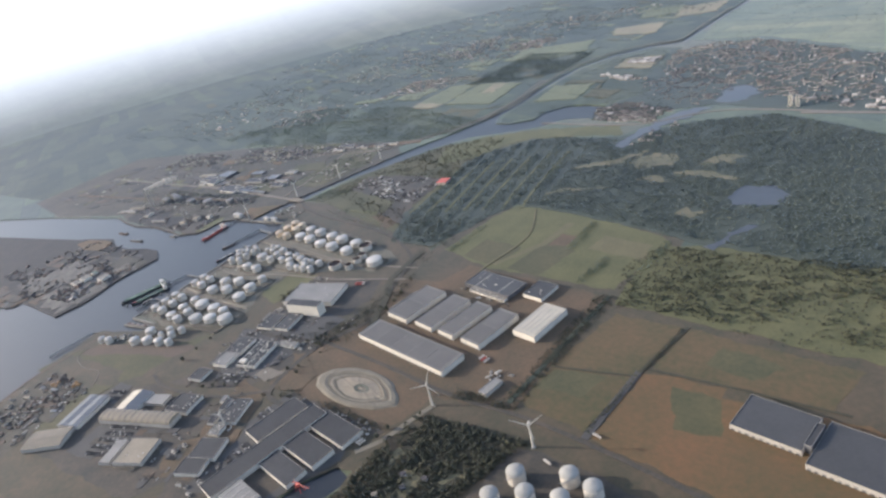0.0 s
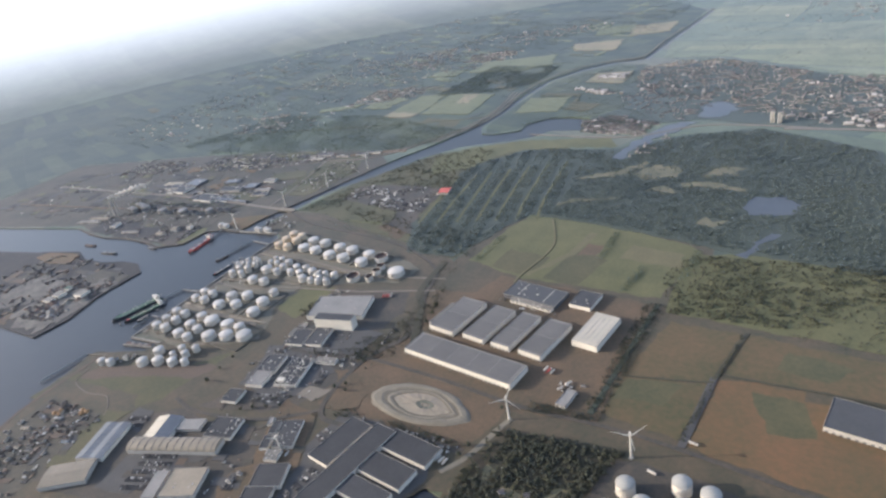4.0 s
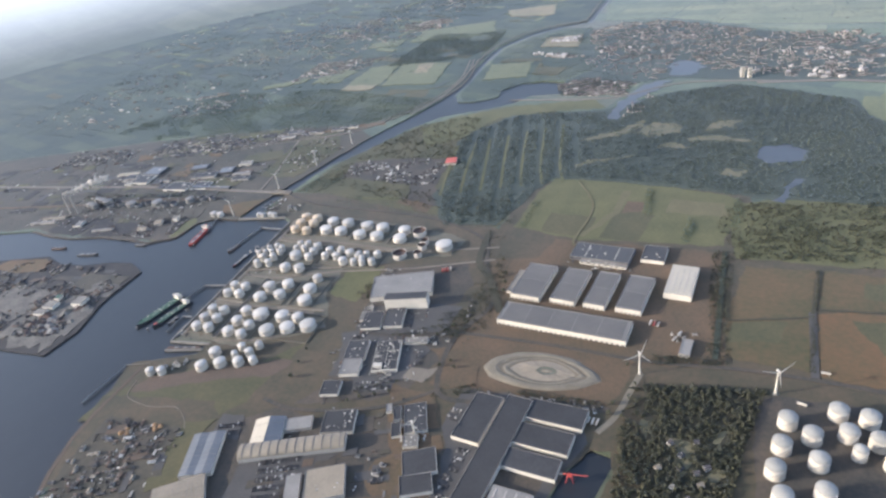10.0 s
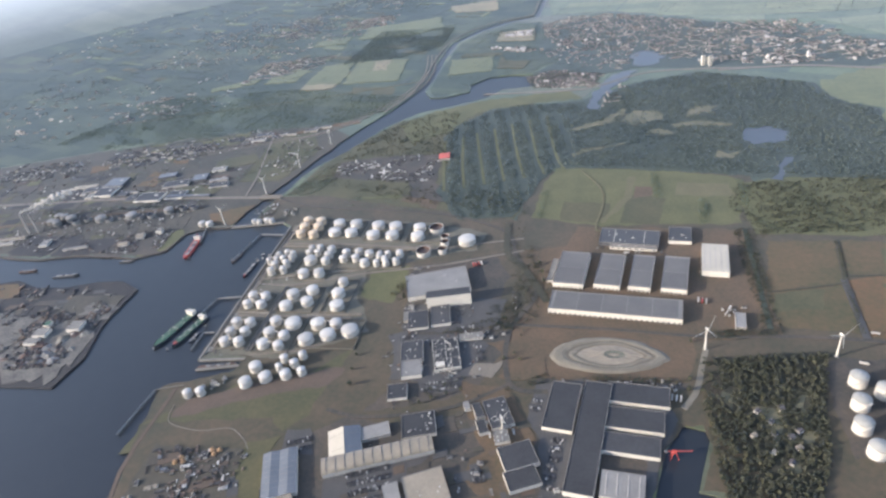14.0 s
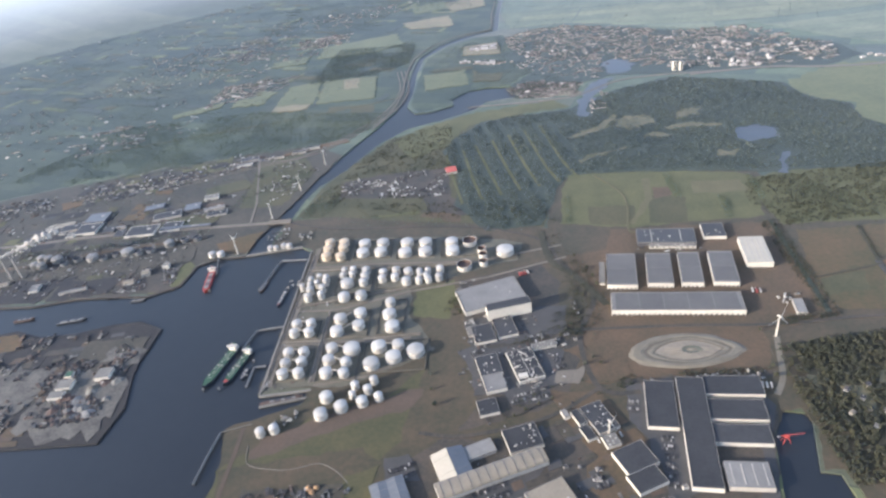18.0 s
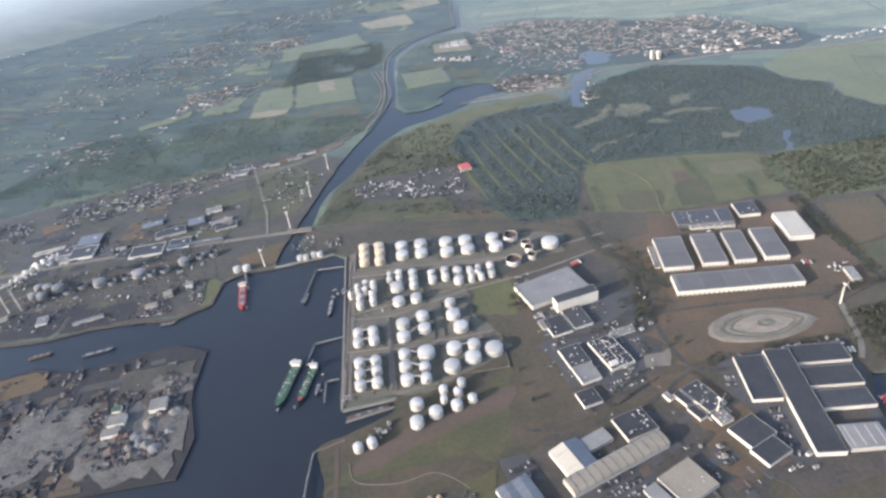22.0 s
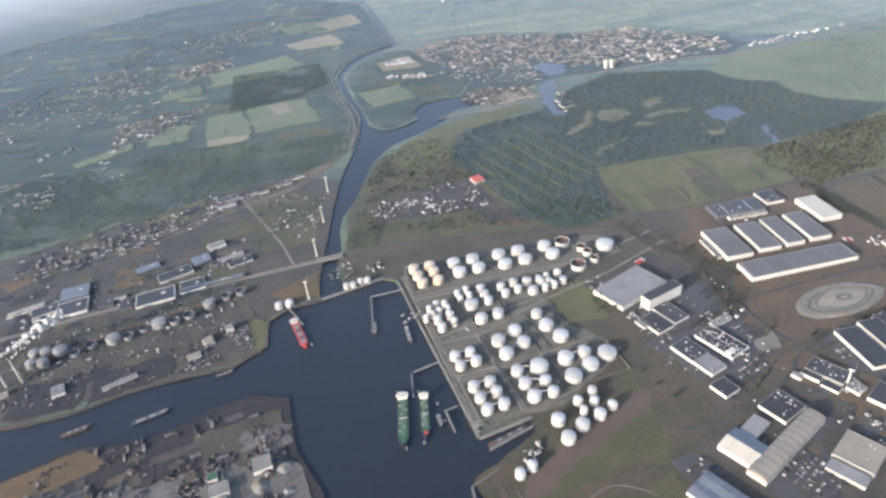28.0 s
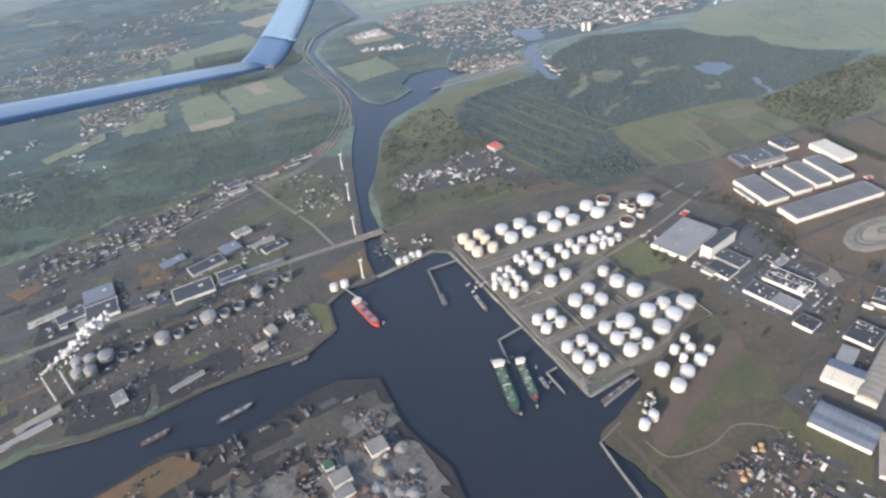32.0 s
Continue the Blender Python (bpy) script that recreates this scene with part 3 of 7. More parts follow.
for pts, tint, words in (([(-388, 1436), (-266, 1430), (-252, 1283), (-372, 1286)], M_FAR_GREEN, "bright green sports fields"), ([(-466, 1415), (-396, 1440), (-382, 1286), (-464, 1300)], M_FAR_GREEN, "green playing fields"),
                         ([(-340, 1425), (-305, 1424), (-300, 1356), (-335, 1360)], M_FAR_STRAW, "grey-beige sports ground"), ([(-466, 1302), (-388, 1292), (-390, 1260), (-468, 1262)], M_FAR_STRAW, "straw-coloured plot"),
                         ([(-573, 1362), (-498, 1387), (-498, 1321), (-571, 1322)], M_FAR_GREEN, "long green plot"), ([(-700, 1320), (-600, 1365), (-600, 1330), (-690, 1290)], M_FAR_GREEN, "long green plot"),
                         ([(-450, 1735), (-263, 1785), (-234, 1675), (-310, 1620), (-448, 1632)], M_FAR_GREEN, "long green field by the canal"), ([(-255, 1890), (-124, 1924), (-110, 1800), (-225, 1815)], M_FAR_STRAW, "pale straw field"),
                         ([(-560, 1640), (-470, 1660), (-470, 1600), (-555, 1590)], M_FAR_GREEN, "long green plot"), ([(-120, 1960), (-20, 1990), (-30, 2120), (-150, 2080)], M_FAR_STRAW, "pale straw field by the far canal"),
                         ([(-230, 1990), (-130, 2010), (-150, 2120), (-250, 2090)], M_FAR_GREEN, "pale green far field"), ([(-150, 1290), (-60, 1300), (-70, 1400), (-160, 1390)], M_FAR_GREEN, "green meadow by the canal"),
                         ([(-140, 1430), (-60, 1420), (-40, 1360), (10, 1350), (0, 1300), (-50, 1310), (-55, 1400), (-140, 1405)], M_GRASS, "dull green meadow before the town"), ([(-79, 1576), (3, 1588), (12, 1492), (-78, 1506)], M_FAR_STRAW, "pale grey stadium grounds"),
                         ([(-187, 1050), (-134, 1100), (-47, 1140), (97, 1160), (118, 1120), (40, 1110), (-60, 1080), (-95, 1000), (-150, 965)], M_LUSH, "light green grassland along the water"),
                         ([(-176, 823), (-112, 814), (-125, 782), (-181, 786)], M_LUSH, "green paddock before the yard"), ([(-112, 814), (-56, 792), (-65, 753), (-119, 774)], M_SOIL, "pale rubble ground by the yard")):
    patch("field", pts, tint, words, z=0.9 + 0.0004 * abs(pts[1][0]) if pts[0][1] > 1180 else None, jitter=7)
for pts in CLEARINGS:
    patch("field", pts, M_CLEARING, "pale brown clearing in the wood", z=0.62, jitter=14)
patch("field", [(-345, 1260), (-250, 1245), (-240, 1200), (-340, 1225)], M_GRASS, "dull green plot by the tracks")
patch("field", [(-583, 903), (-553, 890), (-552, 846), (-586, 850)], M_ORANGE, "bare orange-brown plot")
patch("field", [(-398, 752), (-340, 778), (-346, 722), (-386, 728)], M_ORANGE, "bare brown plot by the canal mouth")
patch("field", [(-414, 660), (-408, 700), (-420, 712), (-448, 690), (-450, 644)], M_LUSH, "green rounded point of land in the harbour")
patch("field", [(-410, 1020), (-345, 1035), (-305, 960), (-330, 850), (-400, 850)], M_GRASS, "green land between rail tracks and canal")
patch("field", [(-560, 830), (-420, 850), (-425, 815), (-560, 800)], M_GRASS, "green verge inside the industrial land")
patch("field", [(-745, 1000), (-446, 1062), (-330, 1062), (-240, 1110), (-220, 1190), (-490, 1280), (-785, 1275), (-1000, 1200)], M_PARK, "dark wooded green belt", jitter=30)
patch("field", [(-250, 906), (-160, 922), (-86, 920), (-80, 820), (-30, 790), (-60, 770), (-120, 790), (-245, 850)], M_YARD, "grey caravan and scrap yard")
patch("field", [(-240, 850), (-120, 830), (-110, 792), (-190, 790)], M_GRASS, "green patch before the yard")
patch("field", [(-80, 1030), (-35, 1092), (120, 1112), (204, 1178), (314, 1216), (417, 1163), (478, 1125), (490, 1050), (532, 1008), (524, 950), (545, 900), (606, 835), (481, 796), (337, 814), (233, 836), (159, 850), (85, 858), (64, 805), (38, 724), (-31, 722), (-72, 800), (-72, 885), (-99, 981)], M_FOREST_FLOOR, "dark woodland floor")
patch("field", [(226, 478), (331, 492), (316, 440), (303, 380), (285, 340), (228, 345), (223, 407)], M_SHADE_FLOOR, "shady ground under a small wood")
patch("field", [(-10, 1640), (60, 1600), (120, 1640), (318, 1577), (400, 1500), (480, 1470), (560, 1360), (640, 1310), (650, 1220), (560, 1180), (470, 1205), (349, 1225), (215, 1260), (140, 1230), (60, 1180), (20, 1260), (74, 1340), (20, 1430), (40, 1540)], M_FOREST_FLOOR, "dark green garden land of the town")
patch("yard", [(88, 448), (214, 448), (203, 400), (188, 372), (172, 312), (92, 300), (70, 330), (92, 380)], M_YARD, "dark worn yard round the black-roofed halls")
patch("field", [(20, 440), (66, 436), (92, 380), (78, 330), (50, 372), (28, 416)], M_SOIL, "bare brown soil between works")
strip("path", curve_line([(-243, 396), (-237, 376), (-211, 369), (-195, 369), (-174, 373), (-157, 364), (-146, 352)]), 0.8, M_GRITROAD, "pale footpath round the meadow")
patch("field", [(-150, 357), (-124, 368), (-126, 346), (-112, 300), (-132, 285), (-146, 316)], M_GRASS, "green plot beside the blue-grey shed")
patch("yard", [(-120, 375), (-99, 380), (-86, 352), (-100, 352), (-115, 346)], M_ASPHALT, "dark parking yard full of vehicles")
patch("yard", [(-58, 342), (0, 368), (10, 360), (-6, 330), (-26, 300), (-62, 290), (-66, 325)], M_ASPHALT, "dark parking yard beside the barrel-roofed shed")
patch("yard", [(-18, 442), (26, 448), (24, 430), (-12, 424)], M_ASPHALT, "dark yard with parked vehicles")
patch("yard", [(-60, 500), (-46, 506), (-18, 500), (14, 505), (42, 494), (34, 470), (30, 445), (-14, 440), (-44, 440), (-48, 470)], M_ASPHALT, "dark asphalt yard round the office court")
patch("yard", [(32, 464), (59, 469), (50, 447), (28, 446)], M_GRITROAD, "pale paved square")
patch("field", [(43, 358), (56, 366), (64, 352), (80, 330), (62, 318), (44, 338)], M_SOIL, "brown bare plot")
patch("field", [(38, 492), (57, 498), (94, 475), (100, 455), (76, 444), (56, 448), (62, 470)], M_SOIL, "red-brown bare plot at the road bend")
patch("yard", [(-55, 545), (22, 562), (50, 560), (46, 520), (-10, 505), (-50, 508)], M_ASPHALT, "dark yard behind the high-bay store")
patch("yard", [(88, 440), (128, 446), (122, 330), (102, 324), (96, 380), (84, 400)], M_ASPHALT, "dark asphalt yard between the works")
patch("field", [(229, 402), (214, 346), (228, 342), (231, 300), (256, 300), (250, 420), (236, 440)], M_ROUGH_LAND, "grassy bank of the dock")
patch("field", [(196, 400), (186, 446), (212, 440), (234, 492), (242, 440), (229, 402), (205, 403)], M_ROUGH_LAND, "rough grass strip beside the small wood")
patch("yard", [(186, 446), (203, 408), (188, 377), (174, 316), (164, 240), (150, 240), (160, 318), (176, 360)], M_ASPHALT, "dark asphalt quay along the dock", jitter=1.5)
for pts, tint in (([(-505, 640), (-470, 648), (-420, 650), (-455, 700), (-500, 690)], M_YARD), ([(-670, 655), (-600, 645), (-590, 690), (-660, 705)], M_COAL), ([(-590, 645), (-510, 655), (-505, 690), (-585, 690)], M_COAL),
                  ([(-700, 700), (-420, 712), (-425, 745), (-700, 745)], M_INDUSTRY), ([(-480, 560), (-410, 560), (-408, 440), (-480, 430)], M_INDUSTRY), ([(-652, 572), (-617, 580), (-582, 584), (-560, 556), (-608, 545), (-660, 552)], M_ORANGE), ([(-571, 943), (-541, 941), (-538, 927), (-570, 930)], M_ORANGE), ([(-392, 1026), (-365, 1050), (-276, 1080), (-268, 1066), (-370, 1032)], M_ORANGE), ([(-716, 905), (-690, 915), (-694, 940), (-730, 930)], M_ORANGE), ([(-697, 770), (-695, 850), (-640, 850), (-644, 796)], M_COAL), ([(-480, 930), (-420, 955), (-400, 920), (-470, 890)], M_GRASS), ([(-470, 500), (-412, 520), (-412, 450), (-450, 440)], M_YARD)):
    patch("yard", pts, tint, "grey and brown storage yard by the water")

for pts in ([(-476, 512), (-412, 508), (-398, 462), (-402, 418), (-470, 416), (-500, 440)], [(-560, 525), (-490, 522), (-506, 450), (-560, 420), (-600, 440)], [(-448, 545), (-410, 540), (-410, 522), (-450, 524)]):
    patch("yard", pts, M_RUBBLE, "pale grey rubble and scrap ground on the peninsula", jitter=16)
# small plots: many low sheets of different ground in rough rows
def plots(name, polys, count, seed, turn, long, wide, mats, label, z=0.3):
    r = random.Random(seed)
    V, F, S, tries = [], [], [], 0
    while len(S) < count * 5 and tries < 30 * count:
        tries += 1
        poly = polys[tries % len(polys)]
        xs, ys = [p[0] for p in poly], [p[1] for p in poly]
        x, y = r.uniform(min(xs), max(xs)), r.uniform(min(ys), max(ys))
        w, d = r.uniform(*long), r.uniform(*wide)
        m = pose(x, y, 0, 0, 0, turn + r.choice((0, 0, 0, 90)) + 8 * noise.noise((x * 0.004, y * 0.004, 2.0)))
        skew = r.uniform(-0.2, 0.2)
        loop = [m @ Vector((px * w / 2 + skew * py * d, py * d / 2, 0)) for px, py in ((-1, -1), (1, -1), (1, 1), (-1, 1))]
        if not all(inside(p.x, p.y, poly) for p in loop):
            continue
        o, h = len(V), z + 0.0007 + 0.0002 * len(S)
        V.extend((p.x, p.y, h) for p in loop)
        V.extend((p.x, p.y, -0.2) for p in loop)
        F.extend(tuple(o + i for i in q) for q in ((0, 1, 2, 3), (0, 4, 5, 1), (1, 5, 6, 2), (2, 6, 7, 3), (3, 7, 4, 0)))
        S.extend([r.randrange(len(mats))] * 5)
    return tagged(big_mesh(name, V, np.array(F), mats, np.array(S)), label, "ground", kind="stuff" if name == "far_plots" else "structure")


plots("yard_plots", [[(-1050, 650), (-695, 668), (-500, 655), (-425, 705), (-420, 900), (-560, 905), (-700, 900), (-1050, 880)], [(-700, 900), (-540, 945), (-400, 1000), (-330, 1045), (-480, 1058), (-740, 998)]], 260, 71, 8, (8, 42), (5, 18), [M_INDUSTRY, M_COAL, M_YARD, M_GRASS, M_ASPHALT, M_MUD, M_GRASS, M_LUSH, M_COAL], "patchwork of small dark and brown yard plots")
plots("yard_plots", [[(-640, 565), (-560, 568), (-510, 566), (-440, 580), (-408, 565), (-408, 445), (-460, 410), (-560, 370), (-640, 340)]], 120, 72, 5, (8, 34), (5, 16), [M_COAL, M_INDUSTRY, M_YARD, M_ASPHALT, M_MUD, M_SOIL], "dark storage plots on the peninsula")
plots("far_plots", [[(-1500, 1290), (-500, 1295), (-215, 1210), (-215, 1440), (-200, 1600), (-120, 1760), (-30, 1960), (0, 2700), (-1600, 2700)]], 320, 73, -24, (30, 100), (8, 26), [M_FOREST_FLOOR, M_PARK, M_FAR_GREEN, M_FOREST_FLOOR, M_GRASS, M_PARK, M_FOREST_FLOOR], "long green and dark plots of far farmland", 0.55)
plots("shore_plots", [[(-236, 348), (-142, 350), (-128, 300), (-132, 240), (-214, 238)], [(-58, 395), (90, 430), (100, 330), (60, 295), (-60, 300)]], 60, 74, 20, (5, 22), (4, 10), [M_ASPHALT, M_MUD, M_YARD, M_INDUSTRY], "worn small plots of yard paving", 0.56)
strip("shore_bank", HARBOUR[17:27], 3.5, M_YARD, "dull earth bank along the northern shore", 0.25, 2.2)
strip("shore_bank", PENINSULA[:11], 4, M_COAL, "dark rubble bank round the peninsula", 0.25, 2.2)
strip("shore_bank", HARBOUR[6:13], 4, M_MUD, "brown earth bank along the eastern shore", 0.25, 2.2)

for pts in LAKES:
    patch("lake", pts, M_LAKE, "pale blue lake reflecting the sky", category="water", jitter=11)

strip("road", curve_line([(-1000, 790), (-705, 800), (-611, 806), (-406, 800), (-335, 797)]), 7, M_GRITROAD, "pale paved port road")
strip("road", curve_line([(-311, 795), (-233, 764), (-89, 745), (-22, 726), (36, 690), (52, 640)]), 3.6, M_YARD, "grey road along the north of the tanks")
strip("road", curve_line([(52, 640), (80, 572), (58, 510), (66, 440), (100, 432)]), 5, M_YARD, "dark asphalt road bend")
strip("road", curve_line([(66, 440), (20, 410), (-50, 394), (-92, 400)]), 4, M_YARD, "worn access road")
strip("road", [(-250, 672), (-160, 668), (-45, 656), (58, 676)], 3, M_GRITROAD, "pale road between the tank rows")
strip("road", [(-250, 586), (-200, 582), (-120, 606), (-30, 622), (60, 650)], 3, M_GRITROAD, "pale road through the tank terminal")
strip("road", [(-246, 714), (-244, 468)], 5, M_GRITROAD, "sandy quay road beside the water")
strip("road", [(-205, 572), (-202, 470)], 4, M_GRITROAD, "pale road between tank groups")
strip("road", [(-245, 528), (-110, 526)], 4, M_GRITROAD, "pale road between tank groups")
strip("road", [(-200, 466), (-150, 474), (-85, 508)], 3, M_GRITROAD, "pale road south of the tanks")
strip("road", curve_line([(52, 520), (150, 516), (241, 508), (360, 508), (640, 470)]), 4, M_YARD, "grey road south of the warehouses")
strip("road", [(372, 596), (366, 510)], 6, M_ASPHALT, "farm lane between fields")
strip("ditch", [(372, 594), (386, 666)], 3.5, M_SHADE_FLOOR, "dark ditch between brown fields")
strip("ditch", [(302, 575), (338, 582), (372, 590)], 2.2, M_SHADE_FLOOR, "narrow ditch across a field")
strip("ditch", [(378, 601), (440, 604), (520, 605)], 2.2, M_SHADE_FLOOR, "narrow ditch across a field")
strip("road", curve_line([(300, 690), (296, 600), (292, 520)]), 5, M_FOREST_FLOOR, "dark ditch and hedge line", None)
strip("road", curve_line([(120, 850), (150, 780), (140, 700), (148, 690)]), 2.5, M_STRAW_GRASS, "sandy track across the pasture")
strip("road", curve_line([(234, 492), (228, 470), (220, 440), (208, 420)]), 5, M_SAND, "pale sandy track by the turbine")
strip("road", [(-420, 1030), (-375, 860), (-366, 800)], 3.5, M_GRITROAD, "grey road to the canal")
strip("road", curve_line([(-1000, 700), (-690, 735), (-560, 760), (-420, 772)]), 6, M_SOIL, "earth road along the tanks")
for off in (0, 9, 18):
    strip("rail_track", curve_line([(-560 - off, 940 + off), (-430, 990 + off), (-330 - off, 1020), (-262 - off, 1090), (-200 - off, 1200), (-185 - off, 1310), (-205 - off, 1440)]), 2.5, M_GRITROAD, "pale ballasted rail track by the canal")
strip("road", curve_line([(-820, 1130), (-560, 1180), (-380, 1215), (-196, 1268)]), 2.5, M_STRAW_GRASS, "pale track through the green belt")
strip("road", curve_line([(-234, 1110), (-207, 1188), (-197, 1290), (-198, 1414), (-188, 1535), (-142, 1632), (-74, 1692), (-12, 1716), (-6, 1850), (8, 2020)]), 3.2, M_GRITROAD, "pale dyke road along the canal", z=1.25)
strip("road", curve_line([(349, 1215), (480, 1210), (640, 1165), (950, 1180), (1300, 1100)]), 9, M_GRITROAD, "pale motorway past the town")
strip("road", curve_line([(-60, 1170), (120, 1165), (240, 1230), (420, 1215)]), 6, M_GRITROAD, "pale dike road")
# tracks through the wood
for k in range(7):
    strip("woodland_ride", curve_line([(-63 + 27 * k, 800 + 8 * k), (-79 + 27 * k, 885 + 4 * k), (-100 + 27 * k + 8 * (k < 2), 965 + 14 * k)]), 4, M_LUSH, "light green ride through the wood")
strip("ditch", curve_line([(36, 712), (42, 646), (61, 619), (80, 581), (92, 556)]), 8, M_SHADE_FLOOR, "dark overgrown ditch beside the building land")
# bridge and harbour walls
bridge = thing("road_bridge", -322, 796, 0, -3, "pale concrete road bridge over the canal", "bridge")
part("deck", block(34, 9, 1.0, 0, 0, 0.3, 0.1), M_GRITROAD, bridge)
for s in (-1, 1):
    part("parapet", block(34, 0.4, 1.0, 0, 4.2 * s, 1.3), M_CONCRETE, bridge)
    part("pier", block(1.2, 8, 3.2, 7 * s, 0, -2.9), M_CONCRETE, bridge)
strip("quay_wall", [(-271, 725), (-345, 715)], 3.0, M_CONCRETE, "concrete harbour head wall", 0.9, 3)
strip("quay_wall", [(-256, 712), (-251, 458)], 2.0, M_CONCRETE, "concrete quay edge beside the tanks", 0.9, 3)
strip("quay_wall", [(-251, 456), (-201, 460)], 2.0, M_CONCRETE, "concrete quay end", 0.9, 3)
strip("quay_wall", [(-247, 442), (-203, 451)], 1.6, M_CONCRETE, "concrete finger pier", 0.8, 3)
strip("quay_wall", [(-274, 413), (-247, 421)], 1.6, M_BANK, "stone mole out to the jetty", 0.8, 3)


# ---- storage tanks ----
H_TANK = 6.6


def tank(material, roof_material, open_top=False):
    """A tank of radius 10 and its height: shell, roof, rim, stair and vents."""
    t = new("storage_tank")
    shell = frustum(10, 10, H_TANK, n=40)
    shell.normal_update()
    for f in [f for f in shell.faces if f.normal.z > 0.9 or f.normal.z < -0.9]:
        shell.faces.remove(f)
    if open_top:
        bmesh.ops.solidify(shell, geom=shell.faces[:], thickness=0.25)
    part("shell", shell, material, t)
    if open_top:
        part("floating_roof", frustum(9.6, 9.6, 0.3, z=H_TANK - 3.0, n=40), roof_material, t, "sunken floating roof")
        ring = bmesh.new()
        bmesh.ops.create_cone(ring, segments=40, radius1=10.5, radius2=10.5, depth=0.35, cap_ends=False, matrix=Matrix.Translation((0, 0, H_TANK)))
        bmesh.ops.solidify(ring, geom=ring.faces[:], thickness=0.5)
        part("wind_girder", ring, material, t)
        liner = bmesh.new()
        bmesh.ops.create_cone(liner, segments=40, radius1=9.72, radius2=9.72, depth=2.9, cap_ends=False, matrix=Matrix.Translation((0, 0, H_TANK - 1.5)))
        part("liner", liner, roof_material, t, "stained inner wall")
    else:
        dome = bmesh.new()
        bmesh.ops.create_uvsphere(dome, u_segments=40, v_segments=40, radius=1.0)
        bmesh.ops.delete(dome, geom=[v for v in dome.verts if v.co.z < 0.6], context="VERTS")
        for v in dome.verts:
            v.co = Vector((v.co.x * 12.6, v.co.y * 12.6, H_TANK + (v.co.z - 0.6) * 3.6))
        part("roof", dome, roof_material, t)
        part("vent", frustum(0.5, 0.35, 0.7, z=H_TANK + 1.4, n=8), M_STEEL, t)
    if not open_top:
        part("rim", frustum(10.12, 10.12, 0.25, z=H_TANK - 0.3, n=40), M_PIPE, t)
    part("base_ring", frustum(10.5, 10.4, 0.4, n=32), M_CONCRETE, t)
    stair = bmesh.new()
    steps = [[stair.verts.new((r * math.cos(radians(200 + 8 * k)), r * math.sin(radians(200 + 8 * k)), h + 0.3 + k * (H_TANK - 0.3) / 10)) for r, h in ((10.05, 0), (11.0, 0), (11.0, 0.35), (10.05, 0.35))] for k in range(11)]
    for u, v in zip(steps, steps[1:]):
        for i in range(4):
            stair.faces.new((u[i], u[(i + 1) % 4], v[(i + 1) % 4], v[i]))
    part("stair", stair, M_STEEL, t)
    return t


def place_tanks(rows, proto, label, group, height=1.0):
    for n, (x, y, r) in enumerate(rows):
        t = proto if "label" not in proto else copy_thing(proto, pose(x, y, 0.1))
        r *= 0.95
        t.matrix_basis = pose(x, y, 0.1, 0, 0, 37 * n % 60) @ Matrix.Diagonal((r / 10, r / 10, height, 1))
        size = "small" if r < 4.6 else "large" if r > 7.9 else "medium-sized"
        tagged(t, label.format(size), "storage tank", group)


WHITE_TANK, OPEN_TANK, CREAM_TANK = tank(M_TANK, M_TANK_ROOF), tank(M_TANK, M_RUST, True), tank(M_CREAM, M_CREAM)
place_tanks([(-232.5, 721.3, 6.8), (-232.0, 705.7, 6.7), (-231.2, 689.3, 6.5), (-213.4, 719.1, 6.8), (-212.6, 705.8, 6.7), (-212.7, 687.1, 6.6)], CREAM_TANK, "{} cream storage tank with a domed roof", "cream tanks", 1.1)
place_tanks([(-185.4, 712.8, 8.1), (-185.1, 692.1, 8.3), (-161.6, 711.2, 8.2), (-161.9, 690.4, 8.3), (-130.2, 706.1, 8.5), (-130.9, 684.0, 8.7), (-106.5, 703.3, 8.6), (-105.7, 682.8, 8.7), (-73.7, 699.0, 8.2), (-72.0, 679.2, 8.7), (-8.8, 668.7, 10.8)], WHITE_TANK, "{} white storage tank with a shallow domed roof", "northern tank row")
place_tanks([(-51.5, 695.6, 8.9), (-57.1, 643.9, 8.8), (-36.7, 674.9, 5.4), (-35.0, 663.3, 5.3), (-34.7, 647.6, 5.2)], OPEN_TANK, "{} white open-topped tank with rusty floating roof", "open tanks", 1.0)
place_tanks([(-201.2, 653.6, 4.1), (-201.6, 643.5, 4.1), (-190.9, 654.8, 4.1), (-190.8, 644.4, 4.1), (-193.9, 628.0, 8.0), (-174.7, 651.0, 5.4), (-174.5, 639.5, 5.3), (-174.6, 627.2, 5.3), (-192.8, 601.2, 6.9), (-173.4, 602.1, 6.6), (-153.0, 643.7, 5.1), (-152.8, 631.0, 5.0), (-137.6, 645.1, 5.1), (-137.7, 632.3, 5.0), (-122.9, 640.9, 5.7), (-123.4, 622.6, 5.9), (-109.1, 639.4, 3.8), (-108.3, 633.2, 3.8), (-99.4, 639.8, 3.8), (-100.9, 629.8, 3.8), (-109.0, 621.9, 4.1), (-97.8, 622.6, 4.1), (-85.2, 640.7, 4.8), (-85.7, 625.4, 4.7)], WHITE_TANK, "{} white storage tank in a walled bund", "middle tank row", 1.05)
place_tanks([(-238.8, 637.8, 3.7), (-238.1, 628.0, 3.7), (-246.6, 624.3, 3.0), (-229.8, 642.6, 3.7), (-230.0, 629.7, 3.7), (-235.7, 617.6, 4.8), (-235.5, 604.3, 4.7), (-220.9, 639.8, 3.7), (-220.4, 632.0, 3.7), (-221.9, 619.9, 4.5), (-221.0, 607.2, 4.2)], WHITE_TANK, "{} slim white tank among pipes", "tank cluster near the quay", 1.25)
